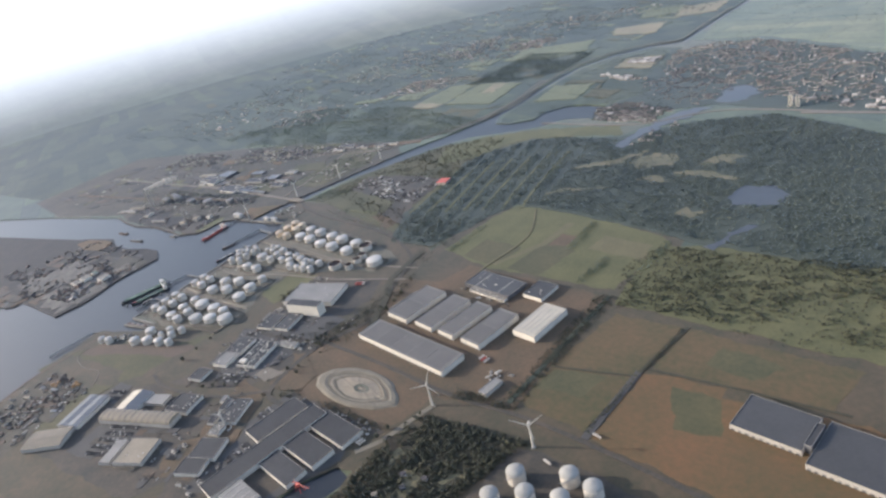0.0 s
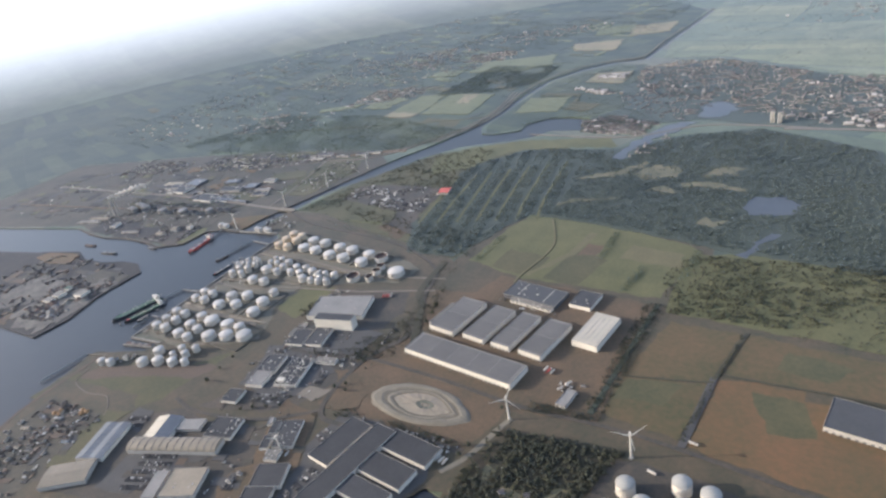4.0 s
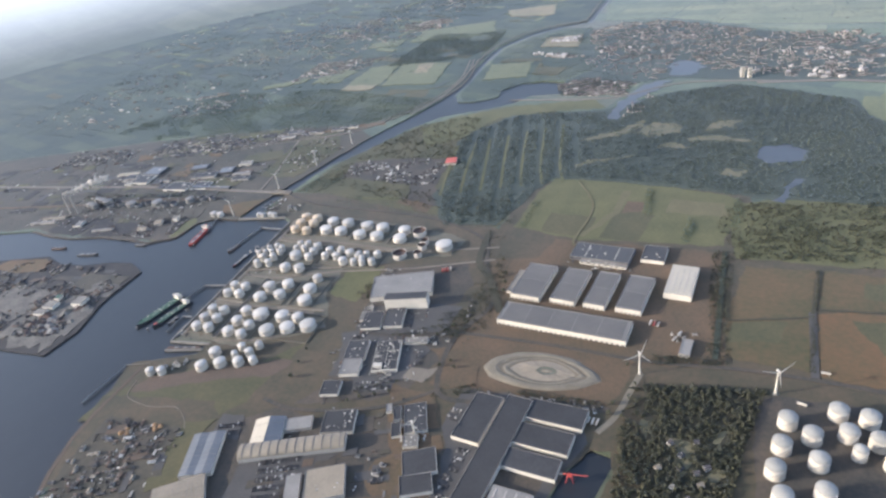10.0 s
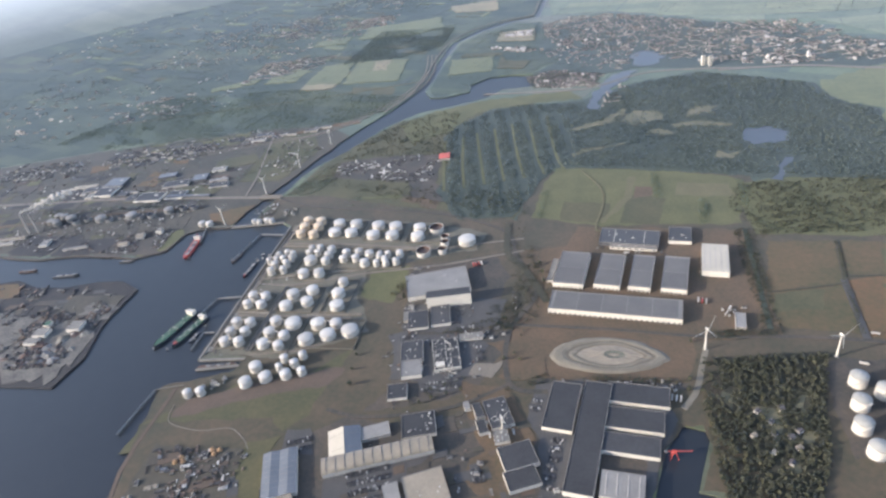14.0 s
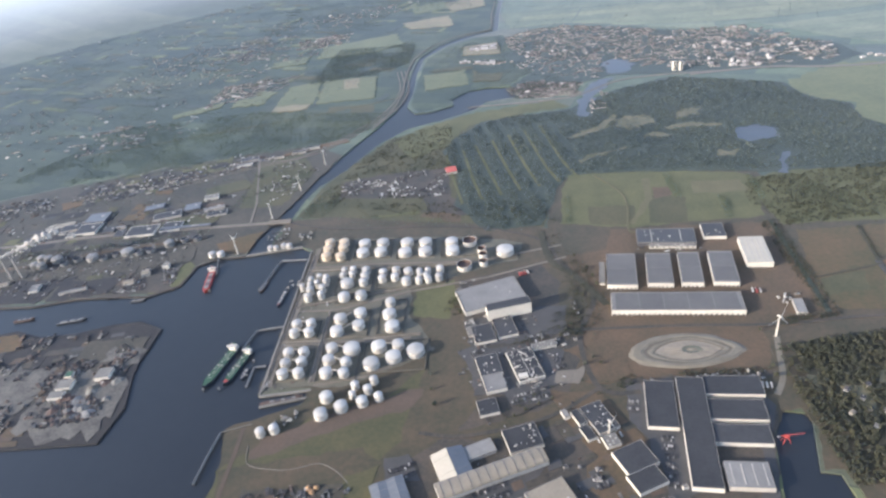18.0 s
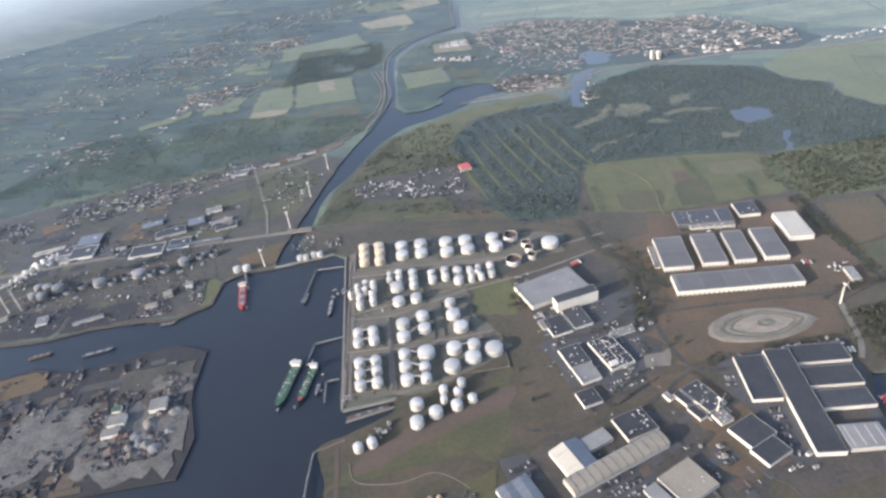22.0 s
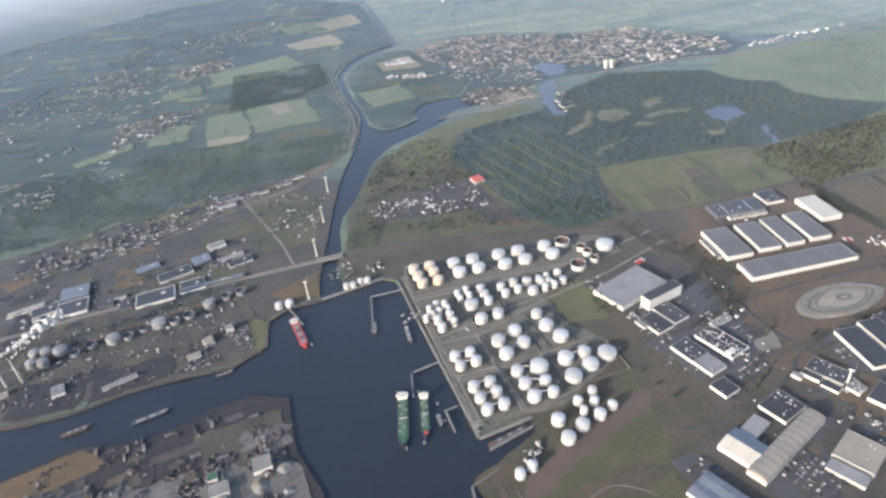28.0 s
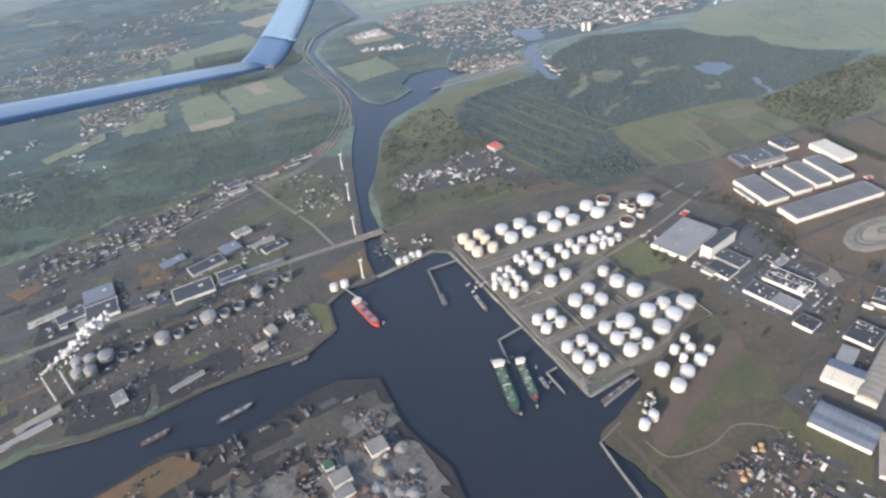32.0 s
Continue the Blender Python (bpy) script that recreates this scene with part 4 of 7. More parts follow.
place_tanks([(-137.4, 584.5, 5.9), (-136.3, 564.0, 7.8), (-130.6, 542.5, 8.2), (-168.9, 569.2, 7.2), (-167.9, 549.0, 7.1), (-189.8, 561.9, 7.4), (-189.9, 541.1, 7.5), (-190.1, 514.7, 6.4), (-168.9, 511.8, 9.1), (-189.9, 497.0, 6.6), (-171.5, 492.6, 5.8), (-189.1, 479.0, 6.6), (-171.2, 477.1, 5.6), (-140.9, 512.1, 8.1), (-121.2, 512.6, 6.6), (-145.4, 487.6, 8.4), (-124.2, 495.2, 8.3), (-102.6, 502.2, 9.2)], WHITE_TANK, "{} white storage tank on bare gravel", "central tanks")
place_tanks([(-237.3, 558.1, 5.6), (-221.6, 557.8, 5.6), (-236.9, 543.2, 5.5), (-220.7, 543.4, 5.8), (-234.9, 512.0, 5.8), (-218.8, 511.8, 5.8), (-234.2, 496.3, 5.7), (-218.0, 497.4, 5.7), (-233.6, 481.2, 5.8), (-217.5, 481.4, 5.8)], WHITE_TANK, "{} white storage tank beside the quay", "quay tanks")
place_tanks([(-182.0, 446.1, 6.4), (-183.1, 425.3, 6.4), (-165.7, 433.0, 6.5), (-156.7, 458.7, 4.3), (-139.4, 464.3, 4.3), (-143.7, 452.8, 4.5), (-157.3, 446.8, 3.5), (-146.6, 437.7, 5.6), (-132.0, 442.4, 4.4), (-234.6, 407.7, 4.5), (-222.8, 410.8, 4.6)], WHITE_TANK, "{} white storage tank at the meadow's edge", "southern tanks")
place_tanks([(-393.0, 720.6, 5.2), (-381.3, 720.2, 5.2), (-313.9, 723.8, 4.0), (-306.0, 722.7, 4.0), (-296.6, 726.0, 4.0), (-288.6, 724.9, 4.0)], WHITE_TANK, "{} white tank at the harbour head", "harbour head tanks", 0.85)
place_tanks([(342, 455, 7.1), (336.5, 430, 7.1), (331, 407, 7.1), (334, 385, 7.1), (357, 443, 7.1), (359, 420, 7.0), (360, 394, 7.1), (376.5, 470, 7.1), (380.5, 450, 6.9), (396, 467, 7.1), (399, 446, 7.1), (385, 433, 5.0), (405, 428, 7.0)], tank(M_TANK, M_DULL_ROOF), "{} pale grey-white tank on a paved yard", "eastern tanks", 1.5)


def bund(x0, y0, x1, y1, turn=0.0):
    """Low walls round a group of tanks."""
    b = thing("bund_wall", (x0 + x1) / 2, (y0 + y1) / 2, 0, turn, "low concrete bund wall round a group of tanks", "bund wall", "bund walls")
    w, d = abs(x1 - x0), abs(y1 - y0)
    for s in (-1, 1):
        part("wall", block(w, 0.5, 1.3, 0, s * d / 2, 0), M_BANK, b)
        part("wall", block(0.5, d, 1.3, s * w / 2, 0, 0), M_BANK, b)


for box in ((-242, 680, -203, 729), (-197, 682, -150, 722), (-142, 675, -95, 713), (-86, 670, -40, 706), (-208, 612, -165, 662), (-160, 616, -78, 652), (-202, 592, -164, 611),
            (-200, 534, -158, 578), (-148, 534, -120, 592), (-244, 536, -212, 565), (-243, 474, -210, 519), (-200, 470, -160, 523), (-156, 478, -92, 522), (-21, 656, 4, 681)):
    bund(*box)

# catwalks from roof to roof
def catwalk(a, b, z=H_TANK + 0.3):
    d = Vector((b[0] - a[0], b[1] - a[1], 0))
    c = thing("catwalk", a[0], a[1], z, math.degrees(math.atan2(d.y, d.x)), "pale steel catwalk between two tank roofs", "catwalk", "catwalks")
    part("deck", block(d.length, 1.0, 0.15, d.length / 2), M_PIPE, c)
    for s in (-0.5, 0.5):
        part("rail", block(d.length, 0.08, 0.7, d.length / 2, s, 0.15), M_PIPE, c)


QUAY_TANKS = [(-237.3, 558.1, 5.6), (-221.6, 557.8, 5.6), (-236.9, 543.2, 5.5), (-220.7, 543.4, 5.8), (-234.9, 512.0, 5.8), (-218.8, 511.8, 5.8), (-234.2, 496.3, 5.7), (-218.0, 497.4, 5.7), (-233.6, 481.2, 5.8), (-217.5, 481.4, 5.8)]
for k in range(0, 10, 2):
    (xa, ya, ra), (xb, yb, rb) = QUAY_TANKS[k:k + 2]
    catwalk((xa + ra * 0.9, ya), (xb - rb * 0.9, yb))
for k in (4, 5, 6, 7):
    (xa, ya, ra), (xb, yb, rb) = QUAY_TANKS[k], QUAY_TANKS[k + 2]
    catwalk((xa, ya - ra * 0.9), (xb, yb + rb * 0.9))
CENTRE_TANKS = [(-137.4, 584.5, 5.9), (-136.3, 564.0, 7.8), (-130.6, 542.5, 8.2), (-168.9, 569.2, 7.2), (-167.9, 549.0, 7.1), (-189.8, 561.9, 7.4), (-189.9, 541.1, 7.5), (-190.1, 514.7, 6.4), (-168.9, 511.8, 9.1), (-189.9, 497.0, 6.6), (-171.5, 492.6, 5.8), (-189.1, 479.0, 6.6), (-171.2, 477.1, 5.6), (-140.9, 512.1, 8.1), (-121.2, 512.6, 6.6), (-145.4, 487.6, 8.4), (-124.2, 495.2, 8.3), (-102.6, 502.2, 9.2)]
for k, j in ((7, 8), (9, 10), (11, 12), (5, 3), (6, 4), (13, 14)):
    (xa, ya, ra), (xb, yb, rb) = CENTRE_TANKS[k], CENTRE_TANKS[j]
    catwalk((xa + ra * 0.9, ya), (xb - rb * 0.9, yb))

# pipe racks along the terminal roads
for a, b in (((-248, 664), (-60, 652)), ((-248, 592), (-120, 612)), ((-207, 580), (-206, 470)), ((-250, 700), (-250, 462)), ((-160, 528), (-100, 530)), ((-248, 532), (-206, 530))):
    d = Vector(b) - Vector(a)
    rack = thing("pipe_rack", *a, 0, math.degrees(math.atan2(d.y, d.x)), "dull grey pipes on low concrete sleepers", "pipe rack", "pipe racks")
    for k in range(4):
        part("pipe", bar((0, 0.8 * k, 0.9), (d.length, 0.8 * k, 0.9), 0.28), M_OLD_PIPE, rack)
    for k in range(int(d.length // 16) + 1):
        part("support", block(0.4, 4, 0.7, 16 * k, 1.2, 0), M_CONCRETE, rack)


# ---- buildings ----
rnd = random.Random(7)


def hall(x, y, w, d, turn, h, wall, roof, label, category="warehouse", group="", parapet=0.5, docks=0, strips=0, units=0, windows=0, panels=(0, 0), side=-1):
    """A flat-roofed hall: walls, roof slab, parapets, docks along the south wall, roof lights and units."""
    b = thing("industrial_hall", x, y, 0, turn, label, category, group)
    part("body", block(w, d, h), wall, b)
    part("roof", block(w - 0.6, d - 0.6, 0.12, 0, 0, h), roof, b)
    if parapet:
        for s in (-1, 1):
            part("parapet", block(w, 0.3, parapet, 0, s * (d / 2 - 0.15), h), M_METAL_ROOF, b)
            part("parapet", block(0.3, d - 0.6, parapet, s * (w / 2 - 0.15), 0, h), M_METAL_ROOF, b)
    for k in range(docks):
        px = -w / 2 + w * (k + 0.5) / docks
        door = part("dock_door", block(w / docks * 0.5, 0.3, 2.0, px, side * (d / 2 + 0.1), 0.3), M_DARK_WALL, b, "dark dock door")
        part("canopy", block(w / docks * 0.62, 0.9, 0.2, px, side * (d / 2 + 0.4), 2.5), wall, door)
    for k in range(strips):
        px = -w / 2 + w * (k + 0.5) / strips
        part("roof_light", block(0.9, d * 0.8, 0.25, px, 0, h + 0.12), M_PIPE, b)
    for k in range(units):
        ux, uy, us = rnd.uniform(-0.4, 0.4) * w, rnd.uniform(-0.4, 0.4) * d, rnd.uniform(0.7, 1.8)
        unit = part("roof_unit", block(us, us * 0.8, us * 0.6, ux, uy, h + 0.12, 0.05), M_PIPE if k % 3 else M_WHITE, b)
        if k % 2:
            part("fan", frustum(us * 0.3, us * 0.3, 0.15, ux, uy, h + 0.12 + us * 0.6, 8), M_STEEL, unit)
    for k in range(windows):
        px = -w / 2 + w * (k + 0.5) / windows
        part("window", block(w / windows * 0.6, 0.12, 0.9, px, side * (d / 2 + 0.03), h * 0.55), M_GLASS, b)
    nx, ny = panels
    if nx:
        cell = block(w * 0.94 / nx - 0.7, d * 0.92 / ny - 0.7, 0.1)
        me = mesh_of("solar_field", cell, M_PANEL)
        for i in range(nx):
            for j in range(ny):
                f = new("solar_field", me)
                f.parent = b
                f.matrix_basis = pose((i + 0.5 - nx / 2) * w * 0.94 / nx, (j + 0.5 - ny / 2) * d * 0.92 / ny, h + 0.14)
    return b


GREY_WH = "large grey-roofed warehouse with white walls"
hall(157.5, 546.3, 125, 29.5, -6.8, 6, M_WHITE, M_GREY_ROOF, "long grey-roofed warehouse with white dock wall", group="distribution warehouses", docks=26, panels=(5, 1))
hall(115.5, 609, 31, 59, -8, 6, M_WHITE, M_GREY_ROOF, GREY_WH, group="distribution warehouses", docks=7, panels=(1, 2))
hall(154.6, 605.5, 25.8, 56.5, -9, 6, M_WHITE, M_GREY_ROOF, GREY_WH, group="distribution warehouses", docks=6, panels=(1, 2))
hall(186.3, 602.5, 21.5, 57, -9, 6, M_WHITE, M_GREY_ROOF, GREY_WH, group="distribution warehouses", docks=5, panels=(1, 2))
hall(219, 599.3, 24.6, 57, -9, 6, M_WHITE, M_GREY_ROOF, GREY_WH, group="distribution warehouses", docks=6, panels=(1, 2))
hall(95, 610, 6, 40, -8, 2.6, M_WHITE, M_CONCRETE, "low pale annex beside a warehouse", "annex", windows=3)
hall(260.4, 625.3, 26, 51, -7, 6.5, M_WHITE, M_WHITE_ROOF, "warehouse with a cream white roof", strips=5, parapet=0.2)
hall(176.8, 670.5, 64, 30, -8, 4.5, M_DARK_WALL, M_SLATE_ROOF, "older low dark grey factory hall", "factory", strips=2, units=8, windows=12)
hall(231, 675.0, 24, 29, -6, 4, M_WHITE, M_DARK_ROOF, "dark-roofed hall with white walls", "hall", units=6)
hall(180, 652, 50, 6, -8, 3, M_WHITE, M_CONCRETE, "low white loading annex", "annex", windows=8, units=4)
hall(268.4, 528.5, 9, 21, -7.5, 3.5, M_PIPE, M_METAL_ROOF, "small pale metal-roofed shed", "shed", windows=2)
hall(-27.6, 583.8, 68, 41, 17.5, 5.2, M_WHITE, M_METAL_ROOF, "cold store with a wide grey roof", "cold store", parapet=0.6, units=3)
hall(-9, 553.5, 46, 12, 12, 13.5, M_WHITE, M_DARK_ROOF, "tall narrow white high-bay store", "high-bay store", parapet=0.4)
hall(-13.8, 529.6, 20, 30, 13, 3.4, M_WHITE, M_DARK_ROOF, "dark-roofed hall with white parapet", "hall", units=4)
hall(-35.5, 521.8, 21, 27, 12, 3.2, M_WHITE, M_DARK_ROOF, "low dark-roofed hall with a yard", "hall", units=3)
hall(-48, 527, 8, 14, 12, 3, M_PIPE, M_CONCRETE, "small pale shed beside a hall", "shed")
hall(22.6, 499.2, 23, 8, 12.4, 3, M_WHITE, M_CONCRETE, "low white office wing with windows", "office", units=5, windows=8)
hall(-30.8, 475.5, 21, 27, 13, 3.6, M_WHITE, M_DARK_ROOF, "long dark-roofed hall with a white side wall", "hall", units=9)
hall(-26, 451.5, 19, 21, 13, 3.75, M_WHITE, M_METAL_ROOF, "pale grey-roofed bay joined to a dark hall", "hall", units=2)
hall(-32.2, 423.0, 17.5, 18, 13, 3, M_WHITE, M_DARK_ROOF, "small dark-roofed workshop with white walls", "workshop", units=2)
hall(60.5, 404, 19, 32, 23, 3.2, M_WHITE, M_DARK_ROOF, "dark-roofed works with a long white wall", "works", units=16)
hall(43.5, 405, 7, 16, 23, 3.6, M_WHITE, M_DARK_ROOF, "narrow dark-roofed building with a white side", "building", windows=2)
hall(49, 388.5, 8, 15, 23, 2.8, M_WHITE, M_DARK_ROOF, "low stepped end of the works", "building")
hall(33, 410, 5, 9, 23, 3.0, M_WHITE, M_METAL_ROOF, "small white block at the works", "building")
hall(-4.2, 386.6, 28.5, 25, 16, 3.4, M_WHITE, M_DARK_ROOF, "dark roof with rows of white roof lights", "hall", units=16)
hall(-39.6, 377.1, 24.5, 14, 22, 3.4, M_PIPE, M_METAL_ROOF, "grey flat-roofed hall between sheds", "hall", parapet=0.3)
hall(15, 326, 32, 30, 25, 4, M_PIPE, M_BEIGE_ROOF, "hall with a beige flat roof", "hall", units=4)
hall(-8, 315, 12, 28, 25, 3.4, M_PIPE, M_METAL_ROOF, "grey-roofed lean-to beside a hall", "shed", parapet=0.2)
hall(81, 361, 27, 24, 24, 3.9, M_WHITE, M_DARK_ROOF, "dark hall with a bright white front", "hall")
hall(86, 341, 25, 18, 24, 3.6, M_WHITE, M_DARK_ROOF, "southern half of a dark hall with a stepped front", "hall")
hall(66, 379.3, 12, 12, 17, 3.2, M_WHITE, M_CONCRETE, "small white plant building", "plant", units=8)
COMPLEX = "black-roofed hall with white parapet edges"
hall(134.5, 385.4, 22, 113, -8, 5, M_WHITE, M_DARK_ROOF, COMPLEX, group="black-roofed complex")
hall(112.6, 414.5, 24.4, 52, -8, 4, M_WHITE, M_DARK_ROOF, COMPLEX, group="black-roofed complex")
hall(173.4, 430.1, 50, 22, -6, 4.3, M_WHITE, M_DARK_ROOF, COMPLEX, group="black-roofed complex")
hall(169, 402.8, 46, 22, -6, 4.5, M_WHITE, M_DARK_ROOF, COMPLEX, group="black-roofed complex")
hall(165, 377.9, 44, 19, -6, 4.2, M_WHITE, M_DARK_ROOF, COMPLEX, group="black-roofed complex")
hall(158, 339.7, 31, 23, -5.5, 5, M_PIPE, M_METAL_ROOF, "hall with a ribbed pale metal roof", "hall", strips=4, parapet=0.2)
hall(478.9, 576.6, 47.6, 36, -7.5, 4.5, M_PIPE, M_SLATE_ROOF, "large dark grey warehouse in the fields", docks=10, group="field warehouses")
hall(529, 565.4, 44, 45, -7.5, 4.5, M_PIPE, M_SLATE_ROOF, "large dark grey warehouse in the fields", docks=10, group="field warehouses")
hall(504, 572, 5, 24, -7.5, 6.6, M_DARK_WALL, M_DARK_ROOF, "dark link between two warehouses", "hall")
hall(-431, 500, 16, 15, 4, 5, M_WHITE, M_CONCRETE, "pale warehouse on the quay", "shed", parapet=0.2)
hall(-467, 487, 16, 13, 4, 5, M_WHITE, M_CONCRETE, "pale shed in a scrap yard", "shed", parapet=0.2)
hall(-469, 473, 16, 10, 4, 4, M_WHITE, M_CONCRETE, "pale shed in a scrap yard", "shed", parapet=0.2)
hall(-472, 503, 8, 8, 4, 4, M_WHITE, M_GREEN, "small shed with a green roof", "shed", parapet=0.2)

# halls with low gables; the ridges run along the local y axis
def gabled(x, y, w, d, turn, h, rise, ridges, wall, slopes, label, seams=6):
    b = thing("gabled_hall", x, y, 0, turn, label, "hall")
    part("body", block(w, d, h), wall, b)
    bay = w / ridges
    for k in range(ridges):
        x0 = -w / 2 + k * bay
        for yy in (-d / 2 + 0.1, d / 2 - 0.1):
            ends = bmesh.new()
            ends.faces.new([ends.verts.new(p) for p in ((x0 + 0.1, yy, h), (x0 + bay - 0.1, yy, h), (x0 + bay / 2, yy, h + rise - 0.1))])
            part("gable", ends, wall, b)
        for s in (0, 1):
            a, c = (x0, x0 + bay / 2) if s == 0 else (x0 + bay / 2, x0 + bay)
            za, zc = (h, h + rise) if s == 0 else (h + rise, h)
            bm = bmesh.new()
            v = [bm.verts.new((px, py, pz + dz)) for dz in (0.03, 0.25) for px, py, pz in ((a, -d / 2 - 0.3, za), (c, -d / 2 - 0.3, zc), (c, d / 2 + 0.3, zc), (a, d / 2 + 0.3, za))]
            for f in ((4, 5, 6, 7), (3, 2, 1, 0), (0, 1, 5, 4), (1, 2, 6, 5), (2, 3, 7, 6), (3, 0, 4, 7)):
                bm.faces.new([v[i] for i in f])
            slope = part("roof_slope", bm, slopes[s], b)
            for j in range(seams):
                py = -d / 2 + d * (j + 0.5) / seams
                part("seam", bar((a + 0.2, py, za + 0.27), (c - 0.2, py, zc + 0.27), 0.12, 4), M_METAL_ROOF, slope)
    return b


# sunlit west slope and shaded east slope are set by roof colour
gabled(-61.5, 362.5, 27, 30, 21, 4.2, 2.6, 1, M_WHITE, (M_WHITE_ROOF, M_BLUE_ROOF), "hall with a sunlit cream and a shaded blue-grey roof slope", 2)
gabled(-106, 329, 28, 45, 21, 4.0, 0.9, 2, M_WHITE, (M_BLUE_ROOF, M_BLUE_ROOF), "long blue-grey shed with a finely striped roof", 8)
gabled(-99, 289, 26, 42, -55, 4.2, 1.4, 1, M_PIPE, (M_BEIGE_ROOF, M_BEIGE_ROOF), "large shed with a pale beige ribbed roof", 11)


def court(x, y, turn):
    """The office court: dark roofs in a white frame with plant standing on them."""
    b = thing("office_court", x, y, 0, turn, "office court with dark roofs, white edges and roof plant", "office block")
    w, d, h = 24.5, 42.0, 3.4
    part("body", block(w, d, h), M_WHITE, b)
    r = random.Random(12)
    for i in range(2):
        for j in range(3):
            rx, ry = (i - 0.5) * w / 2, (j - 1) * d / 3
            roof = part("roof", block(w / 2 - 0.5, d / 3 - 0.5, 0.1, rx, ry, h), M_DARK_ROOF, b)
            for k in range(7):
                u = r.uniform(0.7, 1.7)
                part("roof_unit", block(u, u * r.uniform(0.6, 1.3), u * 0.7, rx + r.uniform(-0.4, 0.4) * w / 2, ry + r.uniform(-0.4, 0.4) * d / 3, h + 0.1, 0.05), M_WHITE if k % 2 else M_PIPE, roof)
    for s, wall_h in ((-1, 0.6), (0, 0.4), (1, 0.4)):
        part("parapet", block(0.35, d, wall_h, s * (w / 2 - 0.3), 0, h), M_WHITE, b)
    for s in (-1.5, -0.5, 0.5, 1.5):
        part("parapet", block(w - 0.8, 0.35, 0.5, 0, s * (d - 0.6) / 3, h), M_WHITE if s == -1.5 else M_METAL_ROOF, b)
    part("plant_house", block(8, 5, 2.4, -6.5, -15, h, 0.1), M_WHITE, b, "white plant house on the roof")
    for k in range(9):
        part("window", block(1.6, 0.12, 1.0, -w / 2 + 2 + 2.5 * k, -d / 2 - 0.03, 1.4), M_GLASS, b)


court(3, 473, 15.5)

# long shed with an arched ribbed roof
shed = thing("arched_shed", -30, 352, 0, 20.5, "long shed with a ribbed barrel roof", "shed")
part("body", block(90, 16, 5), M_PIPE, shed)
bm = bmesh.new()
for k in range(13):
    a = math.pi * k / 12
    for px in (-45, 45):
        bm.verts.new((px, 8.2 * math.cos(a), 5 + 3.4 * math.sin(a)))
bm.verts.ensure_lookup_table()
for k in range(12):
    bm.faces.new([bm.verts[i] for i in (2 * k, 2 * k + 1, 2 * k + 3, 2 * k + 2)])
bm.faces.new([bm.verts[2 * k] for k in range(13)])
bm.faces.new([bm.verts[2 * k + 1] for k in range(13)])
bmesh.ops.recalc_face_normals(bm, faces=bm.faces[:])
part("barrel_roof", bm, M_BEIGE_ROOF, shed)
for k in range(12):
    rib = bmesh.new()
    for j in range(12):
        a, c = math.pi * j / 12, math.pi * (j + 1) / 12
        bar((-41 + 7.5 * k, 8.3 * math.cos(a), 5.05 + 3.45 * math.sin(a)), (-41 + 7.5 * k, 8.3 * math.cos(c), 5.05 + 3.45 * math.sin(c)), 0.25, 4, rib)
    part("rib", rib, M_DARK_WALL, shed)


# ---- wind turbines ----
def turbine(x, y, hub, blade, face, spin, label="white wind turbine with three blades"):
    t = thing("wind_turbine", x, y, 0, face, label, "wind turbine", "wind turbines")
    part("tower", frustum(1.0, 0.5, hub, n=16), M_WHITE, t)
    part("base", frustum(2.2, 2.0, 0.5, n=16), M_CONCRETE, t)
    part("nacelle", block(1.5, 3.6, 1.5, 0, 0.2, hub - 0.4, 0.25), M_WHITE, t)
    nose = bmesh.new()
    bmesh.ops.create_uvsphere(nose, u_segments=12, v_segments=8, radius=0.8, matrix=Matrix.Translation((0, -2.0, hub + 0.35)))
    part("hub", nose, M_WHITE, t)
    for k in range(3):
        bm = bmesh.new()
        m = pose(0, -2.1, hub + 0.35) @ pose(0, 0, 0, 0, spin + 120 * k, 0)
        prof = [(0, 0.35, 0.35), (0.15, 1.0, 0.3), (0.5, 0.7, 0.2), (1.0, 0.2, 0.06)]
        rings = [[bm.verts.new(m @ Vector((sx * c, sy * th, s * blade))) for sx, sy in ((-0.5, 0), (0, -0.5), (0.7, 0), (0, 0.5))] for s, c, th in prof]
        for r0, r1 in zip(rings, rings[1:]):
            for i in range(4):
                bm.faces.new((r0[i], r0[(i + 1) % 4], r1[(i + 1) % 4], r1[i]))
        bm.faces.new(rings[-1])
        part("blade", bm, M_WHITE, t)


turbine(233, 491, 23.5, 15, 28, 20)
turbine(336, 487, 23.5, 15, 24, 50)
for k, (x, y) in enumerate([(-293, 980), (-314, 892), (-336, 810), (-359, 722)]):
    turbine(x, y, 24, 12, 80, 30 + 17 * k)
turbine(66, 388, 15, 9, 30, 40, "small white wind turbine among roofs")


